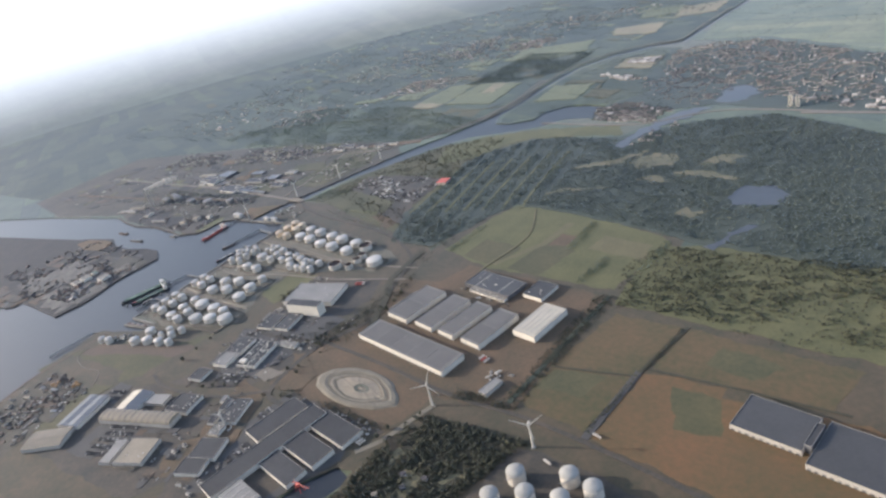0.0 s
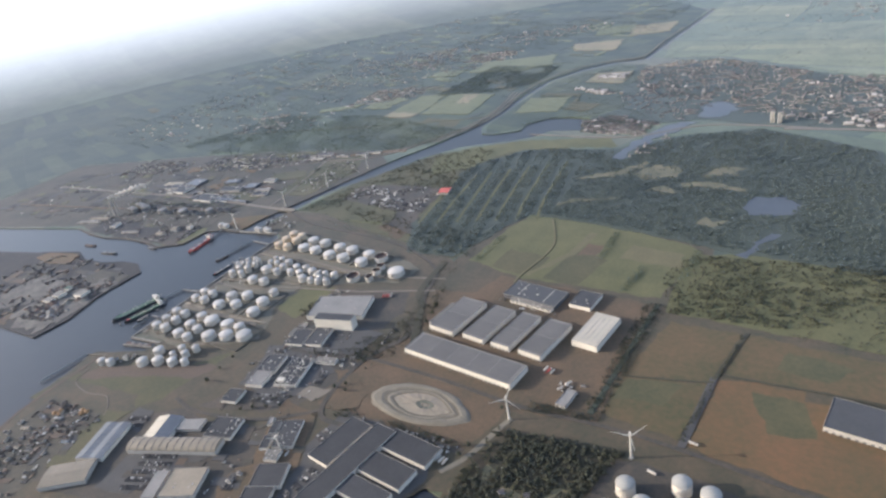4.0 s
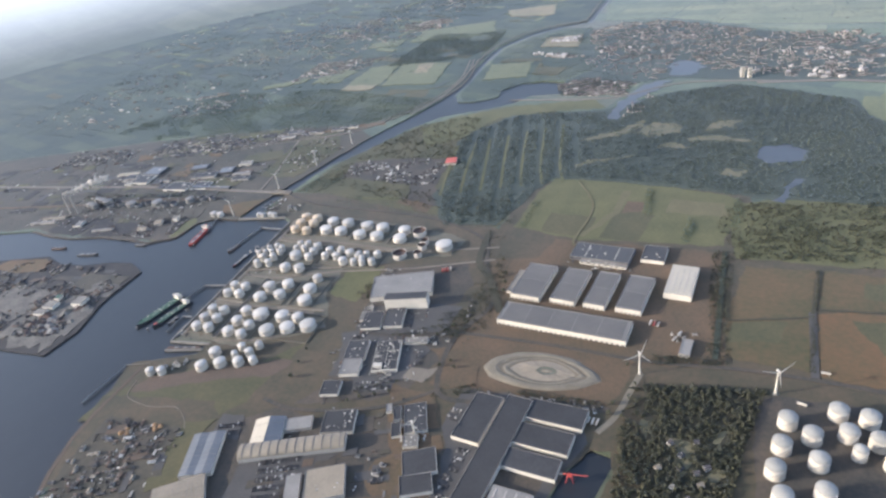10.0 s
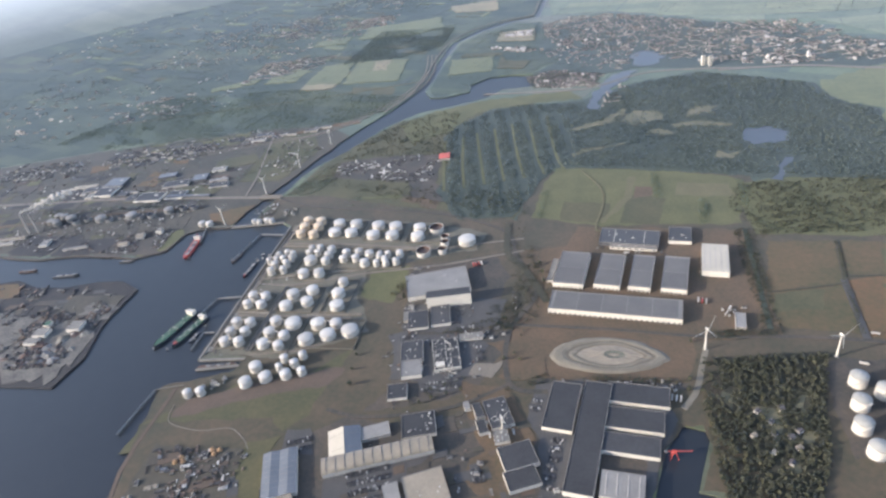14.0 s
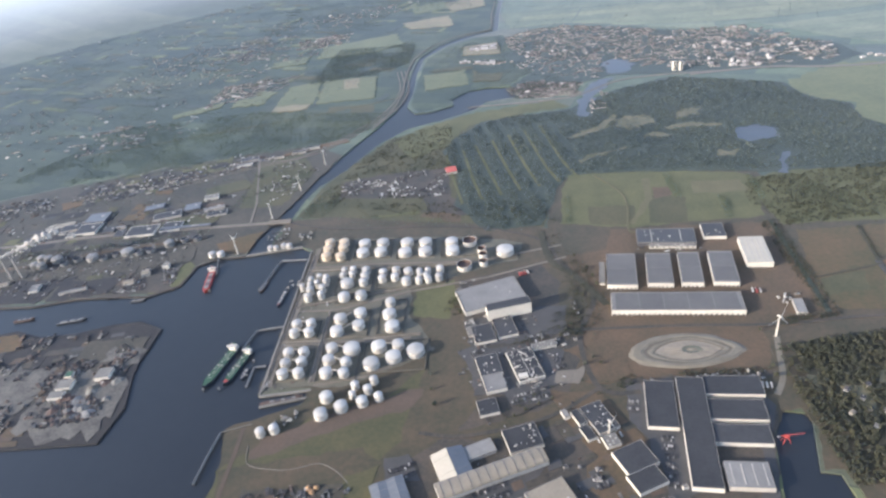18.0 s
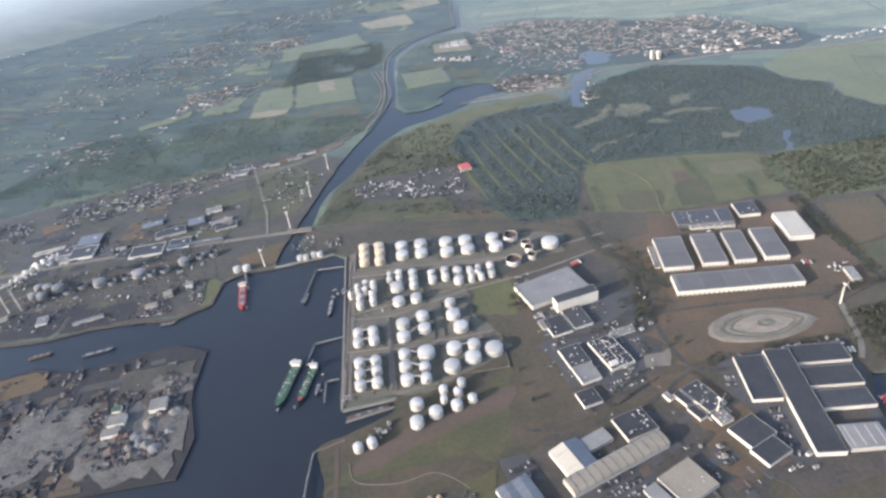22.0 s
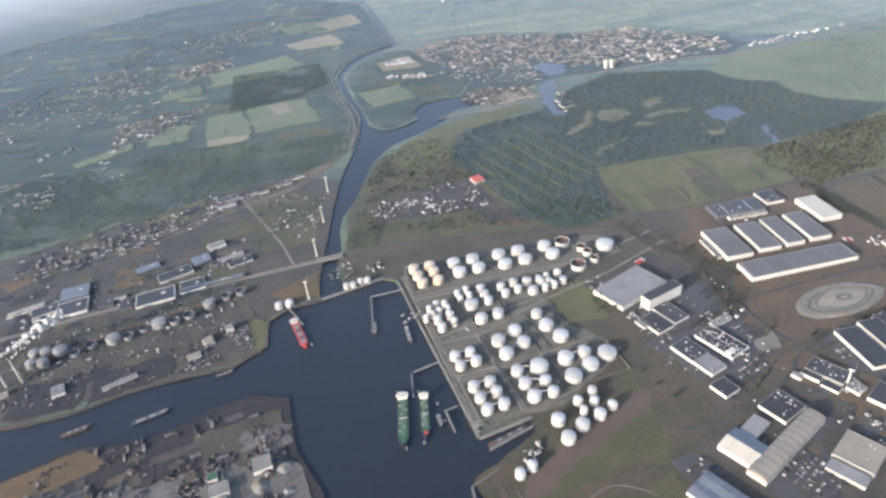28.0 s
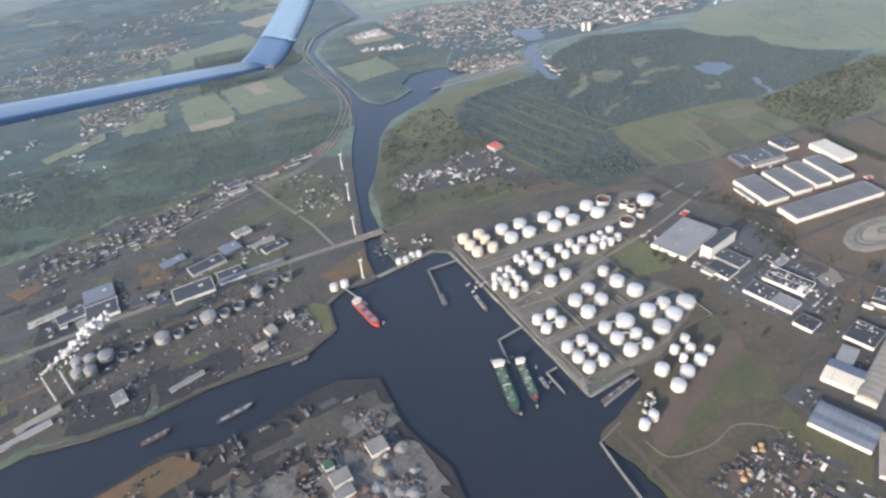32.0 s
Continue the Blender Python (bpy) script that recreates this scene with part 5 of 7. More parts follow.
# ---- ships, jetties and barges ----
def ship(x, y, length, width, turn, hull, deck, label, pipes=True, category="tanker", house=True, height=2.6):
    """A ship whose bow points along +x."""
    s = thing("ship", x, y, -1.6, turn, label, category, "ships in the harbour")
    bm = bmesh.new()
    L, B = length / 2, width / 2
    plan = [(-L, -B * 0.8), (-L * 0.9, -B), (L * 0.65, -B), (L * 0.88, -B * 0.6), (L, 0), (L * 0.88, B * 0.6), (L * 0.65, B), (-L * 0.9, B), (-L, B * 0.8)]
    top = [bm.verts.new((px, py, height)) for px, py in plan]
    low = [bm.verts.new((px * 0.96, py * 0.9, 0)) for px, py in plan]
    bm.faces.new(low[::-1])
    for i in range(len(plan)):
        bm.faces.new((low[i], low[(i + 1) % len(plan)], top[(i + 1) % len(plan)], top[i]))
    bm.faces.new(top)
    part("hull", bm, hull, s)
    part("deck", block(length * 0.76, width * 0.84, 0.25, length * 0.0, 0, height), deck, s)
    for side in (-1, 1):
        part("bulwark", add_block(bmesh.new(), length * 0.2, 0.25, 0.9, L * 0.82, side * B * 0.5, height, -side * math.degrees(math.atan2(B, L * 0.35))), hull, s)
    if house:
        sup = part("deckhouse", block(length * 0.09, width * 0.85, 4.2, -L * 0.78, 0, height, 0.1), M_WHITE, s, "white deckhouse")
        part("bridge_wing", block(length * 0.04, width * 1.1, 1.1, -L * 0.73, 0, height + 4.2), M_WHITE, sup)
        part("window_band", block(0.1, width * 0.8, 0.5, -L * 0.68, 0, height + 4.5), M_GLASS, sup)
        part("funnel", frustum(0.9, 0.7, 2.6, -L * 0.88, 0, height + 3.0, 10), deck, s)
        part("mast", bar((-L * 0.78, 0, height + 4), (-L * 0.78, 0, height + 8.5), 0.15), M_WHITE, s)
    if pipes:
        for k in range(4):
            part("deck_pipe", bar((-L * 0.62, (k - 1.5) * width * 0.12, height + 0.7), (L * 0.6, (k - 1.5) * width * 0.12, height + 0.7), 0.1), M_PIPE, s)
        for k in range(8):
            part("deck_valve", block(1.0, 0.9, 0.9, -L * 0.6 + k * L * 0.15, (-1) ** k * width * (0.3 if k % 3 else 0.1), height + 0.2), M_WHITE if k % 3 else M_PIPE, s)
        part("manifold", block(0.7, width * 0.7, 0.8, 0, 0, height + 0.3), M_PIPE, s)
        part("crane", bar((0, 0, height + 1), (4, 1, height + 5), 0.2), M_PIPE, s)
    else:
        for k in range(5):
            part("hatch", block(length * 0.1, width * 0.6, 0.5, -L * 0.45 + k * length * 0.13, 0, height + 0.2, 0.05), M_DARK_WALL if k % 2 else M_METAL_ROOF, s)
    part("foredeck", block(length * 0.07, width * 0.42, 0.5, L * 0.8, 0, height + 0.2), M_RED if "red" in label else deck, s)


ship(-306, 503, 66, 10.5, -104.5, M_HULL, M_GREEN, "green-decked tanker with white deckhouse at the jetty")
ship(-286.5, 500, 54, 8.5, -104.3, M_HULL, M_GREEN, "smaller green-decked tanker with a red bow")
ship(-377.5, 664, 53, 9, -82, M_RED, M_RED, "red cargo ship with white deckhouse", False, "cargo ship")
ship(-270, 614, 32, 4.5, -94, M_HULL, M_PIPE, "pale river barge moored at the quay", False, "barge", False, 2.0)
ship(-276, 489, 16, 4, -95, M_HULL, M_PIPE, "small white bunker boat", False, "boat", False, 2.0)
ship(-527, 602, 36, 5, 9, M_HULL, M_METAL_ROOF, "long pale river barge under way", False, "barge", False, 2.0)
ship(-595, 612, 26, 5, 8, M_RUST, M_RUST, "rusty brown river barge", False, "barge", False, 2.0)
ship(-458, 634, 20, 4, 4, M_HULL, M_METAL_ROOF, "grey barge along the bank", False, "barge", False, 1.8)
ship(-227, 449.5, 40, 4, 10, M_RUST, M_RUST, "dark brown barge in the narrow inlet", False, "barge", False, 2.0)
ship(-300, 640, 22, 4.5, -100, M_RUST, M_METAL_ROOF, "brown work barge beside the jetty", False, "barge", False, 2.0)


def jetty(points, label="grey steel jetty on piles"):
    j = thing("jetty", *points[0], 0, 0, label, "jetty", "jetties")
    o = Vector((*points[0], 0))
    for a, b in zip(points, points[1:]):
        a, b = Vector((*a, 0)) - o, Vector((*b, 0)) - o
        d = b - a
        turn = math.degrees(math.atan2(d.y, d.x))
        m = (a + b) / 2
        part("deck", add_block(bmesh.new(), d.length, 2.2, 0.5, m.x, m.y, 0.3, turn), M_CONCRETE, j)
        part("rail", add_block(bmesh.new(), d.length, 0.15, 0.8, m.x, m.y, 0.8, turn), M_STEEL, j)
        for k in range(int(d.length // 9) + 1):
            p = a + d * min(1, 9 * k / d.length)
            part("pile", frustum(0.4, 0.4, 4, p.x, p.y, -3.6, 8), M_DARK_WALL, j)


jetty([(-254, 560), (-283, 556), (-290, 525)])
jetty([(-256, 498), (-268, 497), (-268, 470)])
jetty([(-258, 692), (-292, 694), (-297, 665), (-303, 636)])
jetty([(-383, 714), (-372, 676)])
jetty([(-274, 412), (-277, 386), (-279, 358)])
for x, y in ((-302, 536), (-312, 470), (-284, 530), (-296, 470), (-272, 508), (-272, 486), (-304, 634), (-296, 672), (-368, 640)):
    p = thing("mooring_dolphin", x, y, -2, 0, "concrete mooring dolphin standing in the water", "dolphin", "mooring dolphins")
    part("pile", frustum(0.9, 0.9, 3.2, n=10), M_DARK_WALL, p)
    part("cap", frustum(1.3, 1.3, 0.5, z=3.2, n=10), M_CONCRETE, p)

# ---- western port: sheds, tank groups, chimneys with steam ----
for k, (x, y) in enumerate([(-675, 708), (-660, 709)]):
    c = thing("chimney", x, y, 0, 0, "slim pale chimney at the power plant", "chimney", "chimneys")
    part("shaft", frustum(1.4, 0.9, 33, n=14), M_PIPE, c)
    part("cap", frustum(1.1, 1.1, 0.8, z=32.6, n=14), M_DARK_WALL, c)
steam = bmesh.new()
rs = random.Random(3)
for k in range(150):
    f = (k + 0.5) / 150
    r = 0.6 + 2.3 * f**0.7 * rs.uniform(0.4, 1.1)
    px, py, pz = 62 * f + rs.gauss(0, 0.8 + 2.4 * f), 40 * f**1.1 + rs.gauss(0, 0.8 + 2.4 * f), 34 + 12 * f**0.8 + rs.gauss(0, 0.6 + 2.0 * f)
    if k % 7 == 0 and f < 0.5:
        px, py = px + 14, py + 1
    bmesh.ops.create_icosphere(steam, subdivisions=2, radius=r, matrix=Matrix.Translation((px, py, pz)))
for v in steam.verts:
    v.co += 0.8 * Vector(noise.noise_vector(v.co * 0.3)) + 0.35 * Vector(noise.noise_vector(v.co * 0.9))
steam_ob = tagged(new("steam_plume", mesh_of("steam_plume", steam, M_SMOKE)), "white steam plume drifting from the chimneys", "steam")
steam_ob.matrix_basis = pose(-675, 708, 0)
for f in steam_ob.data.polygons:
    f.use_smooth = True

GREY_TANK = tank(M_DULL_TANK, M_DULL_TANK)
place_tanks([(-655, 733, 6.2), (-643, 730, 6.2), (-655, 750, 6.2), (-643, 748, 6.2), (-628, 744, 8), (-573, 740, 8.2), (-525, 747, 8.8), (-470, 760, 7)], GREY_TANK, "{} dull grey storage tank", "western grey tanks")
DARK_OPEN = tank(M_DULL_TANK, M_DARK_WALL, True)
place_tanks([(-612, 733, 5.4), (-596, 740, 5.4), (-557, 738, 5.6), (-541, 745, 5.4), (-508, 744, 5.6), (-492, 748, 6.2), (-450, 767, 5.6), (-433, 769, 5.6)], DARK_OPEN, "{} grey open-topped tank with a dark roof", "western open tanks", 0.8)


# plain sheds: a few shared designs, each with walls, roof and one feature
def plain_shed(wall, roof, pitched):
    s = new("industrial_shed")
    part("body", block(10, 10, 10), wall, s)
    if pitched:
        bm = bmesh.new()
        vs = [bm.verts.new(p) for p in ((-5.1, -5.1, 10), (5.1, -5.1, 10), (5.1, 5.1, 10), (-5.1, 5.1, 10), (-5.1, 0, 13.5), (5.1, 0, 13.5))]
        for f in ((0, 1, 5, 4), (2, 3, 4, 5), (1, 2, 5), (3, 0, 4), (3, 2, 1, 0)):
            bm.faces.new([vs[i] for i in f])
        part("roof", bm, roof, s)
    else:
        part("roof", block(9.6, 9.6, 0.4, 0, 0, 10), roof, s)
        part("roof_unit", block(1.2, 1.6, 1.6, 2, 1, 10.4), M_PIPE, s)
        for a in (-1, 1):
            part("parapet", block(10, 0.35, 0.8, 0, 4.8 * a, 10), wall, s)
    part("door", block(2.5, 0.3, 6, -2, -5.05, 0), M_DARK_WALL, s)
    return s


SHEDS = [plain_shed(M_PIPE, M_METAL_ROOF, True), plain_shed(M_PIPE, M_DARK_ROOF, False), plain_shed(M_WHITE, M_GREY_ROOF, False), plain_shed(M_PIPE, M_BEIGE_ROOF, True), plain_shed(M_DARK_WALL, M_BLUE_ROOF, False), plain_shed(M_WHITE, M_CONCRETE, False), plain_shed(M_PIPE, M_TILE, True), plain_shed(M_WHITE, M_DARK_ROOF, False), plain_shed(M_DARK_WALL, M_DARK_ROOF, False)]
SHED_WORDS = ["pale metal-roofed shed with white walls", "black-roofed shed with pale walls", "grey-roofed white hall", "beige pitched-roof shed", "blue-grey flat-roofed hall", "white flat-roofed hall", "brown tile-roofed shed", "dark-roofed hall with a white front", "low all-dark shed"]


def shed_at(kind, x, y, w, d, h, turn, group):
    p = SHEDS[kind]
    s = p if "label" not in p else copy_thing(p, pose(x, y, 0))
    s.matrix_basis = pose(x, y, 0.05, 0, 0, turn) @ Matrix.Diagonal((w / 10, d / 10, h / 10, 1))
    tagged(s, SHED_WORDS[kind] + (" on a long plot" if max(w, d) > 25 else " among others"), "shed", group)


# the larger ones seen singly
for kind, x, y, w, d, h, turn in ((1, -510, 848, 42, 20, 6, 14), (4, -478, 868, 24, 22, 6, 14), (5, -458, 896, 22, 14, 6, 14), (4, -630, 862, 34, 30, 6, 3), (7, -628, 828, 34, 30, 6, 3), (5, -684, 853, 40, 3, 5, 12), (5, -684, 846, 40, 2.5, 5, 12), (4, -466, 806, 78, 6, 6, 0), (7, -333, 1052, 30, 8, 5, 8), (1, -438, 1030, 30, 14, 5, 12), (2, -440, 1008, 26, 9, 5, 12), (1, -352, 1040, 24, 9, 5, 8), (0, -390, 1026, 28, 5, 5, 6), (8, -590, 822, 18, 16, 4, 2), (8, -566, 806, 14, 18, 4, 2), (0, -574, 826, 14, 5, 4, 2), (7, -532, 807, 45, 28, 5, 2), (7, -489, 812, 29, 25, 5, 3), (5, -668, 826, 8, 12, 4, 3), (5, -648, 814, 12, 14, 6, 12),
                                  (1, -660, 838, 30, 20, 5, 12), (4, -545, 880, 30, 16, 5, 14), (0, -440, 858, 30, 8, 5, 14), (1, -430, 840, 30, 14, 5, 14), (3, -472, 690, 10, 12, 9, 20),
                                  (3, -487, 672, 14, 8, 7, 10), (5, -449, 702, 8, 8, 10, 10), (0, -560, 664, 34, 5, 5, 15), (2, -620, 676, 12, 16, 6, 12), (3, -690, 690, 40, 7, 5, 16), (0, -700, 675, 44, 6, 5, 14)):
    shed_at(kind, x, y, w, d, 0.55 * h, turn, "western port sheds")
# rows of sheds in the business parks
rg = random.Random(21)
for ax, ay, bx, by, rows, gap in ((-690, 925, -530, 945, 6, 11), (-540, 955, -492, 990, 4, 11), (-470, 990, -395, 1015, 3, 10), (-900, 880, -745, 915, 4, 14)):
    span = math.hypot(bx - ax, by - ay)
    turn = math.degrees(math.atan2(by - ay, bx - ax))
    for r in range(rows):
        s = 0.0
        while s < span:
            w, d = rg.choice((3, 4, 5, 6, 9)), rg.uniform(2.5, 4.5)
            if rg.random() < 0.78:
                x = ax + (bx - ax) * (s + w / 2) / span - math.sin(radians(turn)) * r * gap
                y = ay + (by - ay) * (s + w / 2) / span + math.cos(radians(turn)) * r * gap
                shed_at(rg.choice((0, 8, 4, 3, 7, 1, 6, 8)), x + rg.uniform(-2, 2), y + rg.uniform(-3, 3), w, d, rg.uniform(1.4, 2.4), turn + 6 + rg.choice((0, 0, 90)), "business park sheds")
            s += w + rg.uniform(2, 9)
# caravan and scrap yard north of the tanks
red = thing("red_roofed_hall", -82, 905, 0, 12, "hall with a bright red roof at the yard", "hall")
part("body", block(16, 18, 4), M_PIPE, red)
part("roof", block(16.4, 18.4, 0.5, 0, 0, 4), M_RED_ROOF, red)
for k in range(34):
    x, y = rg.uniform(-232, -142), rg.uniform(250, 350)
    shed_at(rg.choice((1, 3, 4, 8)), x, y, rg.uniform(2.5, 6), rg.uniform(2, 3.5), rg.uniform(1.2, 2.2), rg.choice((20, 110)), "huts in the shore yard")
for x, y, n in ((40, 505, 5), (20, 452, 7), (-40, 545, 8), (60, 395, 8), (262, 545, 3), (-270, 750, 9), (-255, 640, 8), (-216, 423, 9), (-58, 610, 6), (40, 350, 6), (100, 330, 4), (195, 440, 4)):
    for k in range(n):
        shed_at(rg.choice((0, 5, 1)), x + rg.uniform(-14, 14), y + rg.uniform(-9, 9), rg.uniform(1.5, 5), rg.uniform(1.5, 3), rg.uniform(1.2, 2.8), rg.choice((12, 20, 102)), "cabins and containers")
for x, y, kind in ((262, 420, 6), (270, 410, 8), (280, 424, 6), (255, 395, 3), (288, 402, 6), (266, 380, 5), (276, 372, 6), (284, 386, 3), (270, 398, 8), (281, 396, 6)):
    shed_at(kind, x, y, 4.5, 3.6, 2.6, 25 + x % 40, "cottages in the small wood")
# heaps of scrap and coal on the peninsula
for k in range(26):
    x, y = rg.uniform(-470, -410), rg.uniform(440, 500)
    heap = bmesh.new()
    bmesh.ops.create_cone(heap, segments=14, radius1=rg.uniform(4, 9), radius2=0.8, depth=rg.uniform(1.5, 3.5), cap_ends=True)
    low = min(v.co.z for v in heap.verts)
    for v in heap.verts:
        v.co.z -= low
        v.co += Vector((rg.uniform(-1, 1), rg.uniform(-1, 1), rg.uniform(0, 0.7)))
    ob = tagged(new("stockpile", mesh_of("stockpile", heap, rg.choice((M_RUST, M_SAND, M_METAL_ROOF, M_CONCRETE)))), "rough heap of scrap or sand on the quay", "heap", "heaps on the peninsula")
    ob.matrix_basis = pose(x, y, 0)

# tan ore heaps in the shore yard
for k, (x, y) in enumerate([(-178, 349), (-174, 345), (-171, 349), (-202, 339), (-198, 335), (-205, 334)]):
    heap = bmesh.new()
    bmesh.ops.create_uvsphere(heap, u_segments=14, v_segments=10, radius=2.6)
    bmesh.ops.delete(heap, geom=[v for v in heap.verts if v.co.z < -0.3], context="VERTS")
    for v in heap.verts:
        v.co += 0.25 * Vector(noise.noise_vector(v.co + Vector((k, 0, 0))))
    ob = tagged(new("ore_heap", mesh_of("ore_heap", heap, M_TAN)), "rounded tan ore heap in the shore yard", "heap", "tan heaps")
    ob.matrix_basis = pose(x, y, 0)

# the eye-shaped sand mound: rings of pale sand and darker furrows round a pit
bm = bmesh.new()
SEG = 72
bands = [(1.0, 0.1, 0), (0.93, 1.2, 0), (0.8, 1.5, 0), (0.755, 1.0, 1), (0.69, 0.9, 0), (0.65, 1.3, 0), (0.605, 1.0, 1), (0.56, 0.7, 2), (0.44, 0.9, 2), (0.3, 1.3, 2), (0.245, 1.3, 3), (0.13, 0.6, 0), (0.06, 0.9, 0)]
rings = []
for r, z, tint in bands:
    ring = []
    point = 0.5 + 0.9 * (1 - r)  # the inner rings are more pointed
    for k in range(SEG):
        a = math.tau * k / SEG
        ca, sa = math.cos(a), math.sin(a)
        sharp = (point if ca > 0 else 0.9 * (1 - r)) if r > 0.25 else 0.0
        jag = 1 + 0.05 * noise.noise((3 * ca, 3 * sa, 7 * r))
        px = ((48.0 if ca < 0 else 47.5) if r > 0.25 else 34.0) * r * jag * ca + (4 if r <= 0.25 else 3 * (1 - r))
        py = (20.5 if r > 0.6 else 20.5 - 16 * (0.6 - r)) * r * jag * sa * abs(sa) ** sharp * (1 if r > 0.25 else 1.3)
        ring.append(bm.verts.new((px, py - 2 * (px / 48) ** 2, z + 0.5 * noise.noise((5 * ca, 5 * sa, 4 * r)))))
    rings.append(ring)
for (r0, r1), (_, _, tint) in zip(zip(rings, rings[1:]), bands):
    for k in range(SEG):
        bm.faces.new((r0[k], r0[(k + 1) % SEG], r1[(k + 1) % SEG], r1[k])).material_index = tint
bm.faces.new(rings[-1]).material_index = 2
mound = tagged(new("sand_mound", mesh_of("sand_mound", bm, M_SAND, M_FURROW, M_DRY_SAND, M_IRIS)), "pale eye-shaped ring of heaped sand on bare soil", "sand mound")
mound.matrix_basis = pose(151, 480.5, 0, 0, 0, 0) @ Matrix.Diagonal((1.1, 1.15, 1, 1))
# dock crane
crane = thing("dock_crane", 196, 371, 0, 4, "red dock crane at the quay of the dock", "crane")
for sx in (-3, 3):
    for sy in (-2, 2):
        part("leg", bar((sx, sy, 0), (sx * 0.4, sy * 0.5, 6), 0.3), M_RED, crane)
part("cab", block(3.4, 2.6, 1.8, 0, 0, 6, 0.1), M_RED, crane)
part("jib", bar((-7, 0, 7.6), (13, 0, 8.0), 0.4), M_RED, crane)
part("counterweight", block(2, 2, 1.4, -6, 0, 6.7), M_DARK_WALL, crane)

# twin apartment towers
for x, y in ((328, 1246), (339, 1241)):
    tower = thing("apartment_tower", x, y, 0, 10, "tall white apartment block at the town's edge", "apartment block", "apartment blocks")
    part("body", block(6, 6, 17.5, bevel=0.1), M_WHITE, tower)
    part("roof", block(6.3, 6.3, 0.5, 0, 0, 17.5), M_CONCRETE, tower)
    for k in range(8):
        part("window_band", block(5.0, 0.15, 0.8, 0, -3.05, 1.5 + 2 * k), M_GLASS, tower)


# ---- clutter too small to count: huts, containers, plant and cars ----
M_BOX = [mat("grey_hut_paint", (0.22, 0.21, 0.19), (0.12, 0.117, 0.11), 0.03, 0.8, vary=0.5, island=True), mat("white_hut_paint", (0.56, 0.54, 0.5), (0.36, 0.345, 0.32), 0.05, 0.8, vary=0.2, island=True),
         mat("dark_hut_paint", (0.085, 0.08, 0.08), (0.05, 0.048, 0.048), 0.03, 0.8, vary=0.5, island=True), mat("rust_hut_paint", (0.17, 0.125, 0.1), (0.11, 0.085, 0.07), 0.03, 0.8, vary=0.4, island=True)]


def clutter(name, polys, count, seed, turns, lengths, widths, heights, label, mix=(0, 0, 1, 2, 2, 3), avoid=()):
    """Small boxes with pitched or flat tops, in rough rows."""
    r = random.Random(seed)
    V, F, S, made, tries = [], [], [], 0, 0
    while made < count and tries < 40 * count:
        tries += 1
        poly = polys[tries % len(polys)]
        xs, ys = [p[0] for p in poly], [p[1] for p in poly]
        x, y = r.uniform(min(xs), max(xs)), r.uniform(min(ys), max(ys))
        if not inside(x, y, poly) or noise.noise((x * 0.03, y * 0.03, seed)) < -0.12 or any(inside(x, y, q) for q in avoid):
            continue
        turn, run = r.choice(turns) + r.uniform(-3, 3), r.choice((1, 1, 2, 4))
        w, d, h, tint = r.uniform(*lengths), r.uniform(*widths), r.uniform(*heights), r.choice(mix)
        top = h + r.choice((0.0, 0.05, 0.35)) * d
        for k in range(run):
            m = pose(x, y, 0.3, 0, 0, turn) @ Matrix.Translation((0, k * (d + 0.8), 0))
            o = len(V)
            V.extend(tuple(m @ Vector(p)) for p in ((-w / 2, -d / 2, 0), (w / 2, -d / 2, 0), (w / 2, d / 2, 0), (-w / 2, d / 2, 0), (-w / 2, -d / 2, h), (w / 2, -d / 2, h), (w / 2, d / 2, h), (-w / 2, d / 2, h), (-w / 2, 0, top), (w / 2, 0, top)))
            F.extend((o + a, o + b, o + c) for a, b, c in ((0, 1, 5), (0, 5, 4), (2, 3, 7), (2, 7, 6), (1, 2, 6), (1, 6, 5), (3, 0, 4), (3, 4, 7), (4, 5, 9), (4, 9, 8), (6, 7, 8), (6, 8, 9), (5, 6, 9), (7, 4, 8)))
            S.extend([tint] * 14)
            made += 1
    return tagged(big_mesh(name, V, np.array(F), M_BOX, np.array(S)), label, "clutter", kind="stuff")


clutter("port_plant", [[(-690, 668), (-600, 650), (-470, 655), (-440, 700), (-425, 790), (-700, 770)], [(-500, 650), (-425, 660), (-430, 705), (-495, 690)]], 1700, 41, (12, 102), (0.7, 3.8), (0.5, 1.2), (0.3, 1.1), "dense small plant, pipes and huts in the port", (0, 3, 1, 2, 2, 2, 2, 0))
clutter("scrap_yard_plant", [[(-620, 572), (-420, 572), (-408, 440), (-520, 410), (-700, 420)], [(-480, 520), (-412, 530), (-410, 440), (-460, 430)]], 1600, 42, (5, 50, 95), (0.8, 3.6), (0.7, 2.0), (0.5, 1.8), "scrap, huts and stacks on the dark peninsula", (0, 2, 2, 2, 2, 3, 3, 0))
clutter("caravans", [[(-255, 898), (-169, 912), (-91, 910), (-83, 826), (-164, 836), (-241, 862)]], 420, 43, (10, 100), (1.5, 3.4), (1.0, 1.7), (1.0, 1.8), "white caravans, cars and huts in a yard", (1, 1, 0, 2, 0))
clutter("shore_yard_huts", [[(-232, 350), (-142, 350), (-132, 250), (-214, 245)]], 420, 44, (20, 110), (0.8, 3.5), (0.7, 1.6), (0.5, 1.6), "scrap and huts in the shore yard", (0, 2, 2, 3, 3, 1))
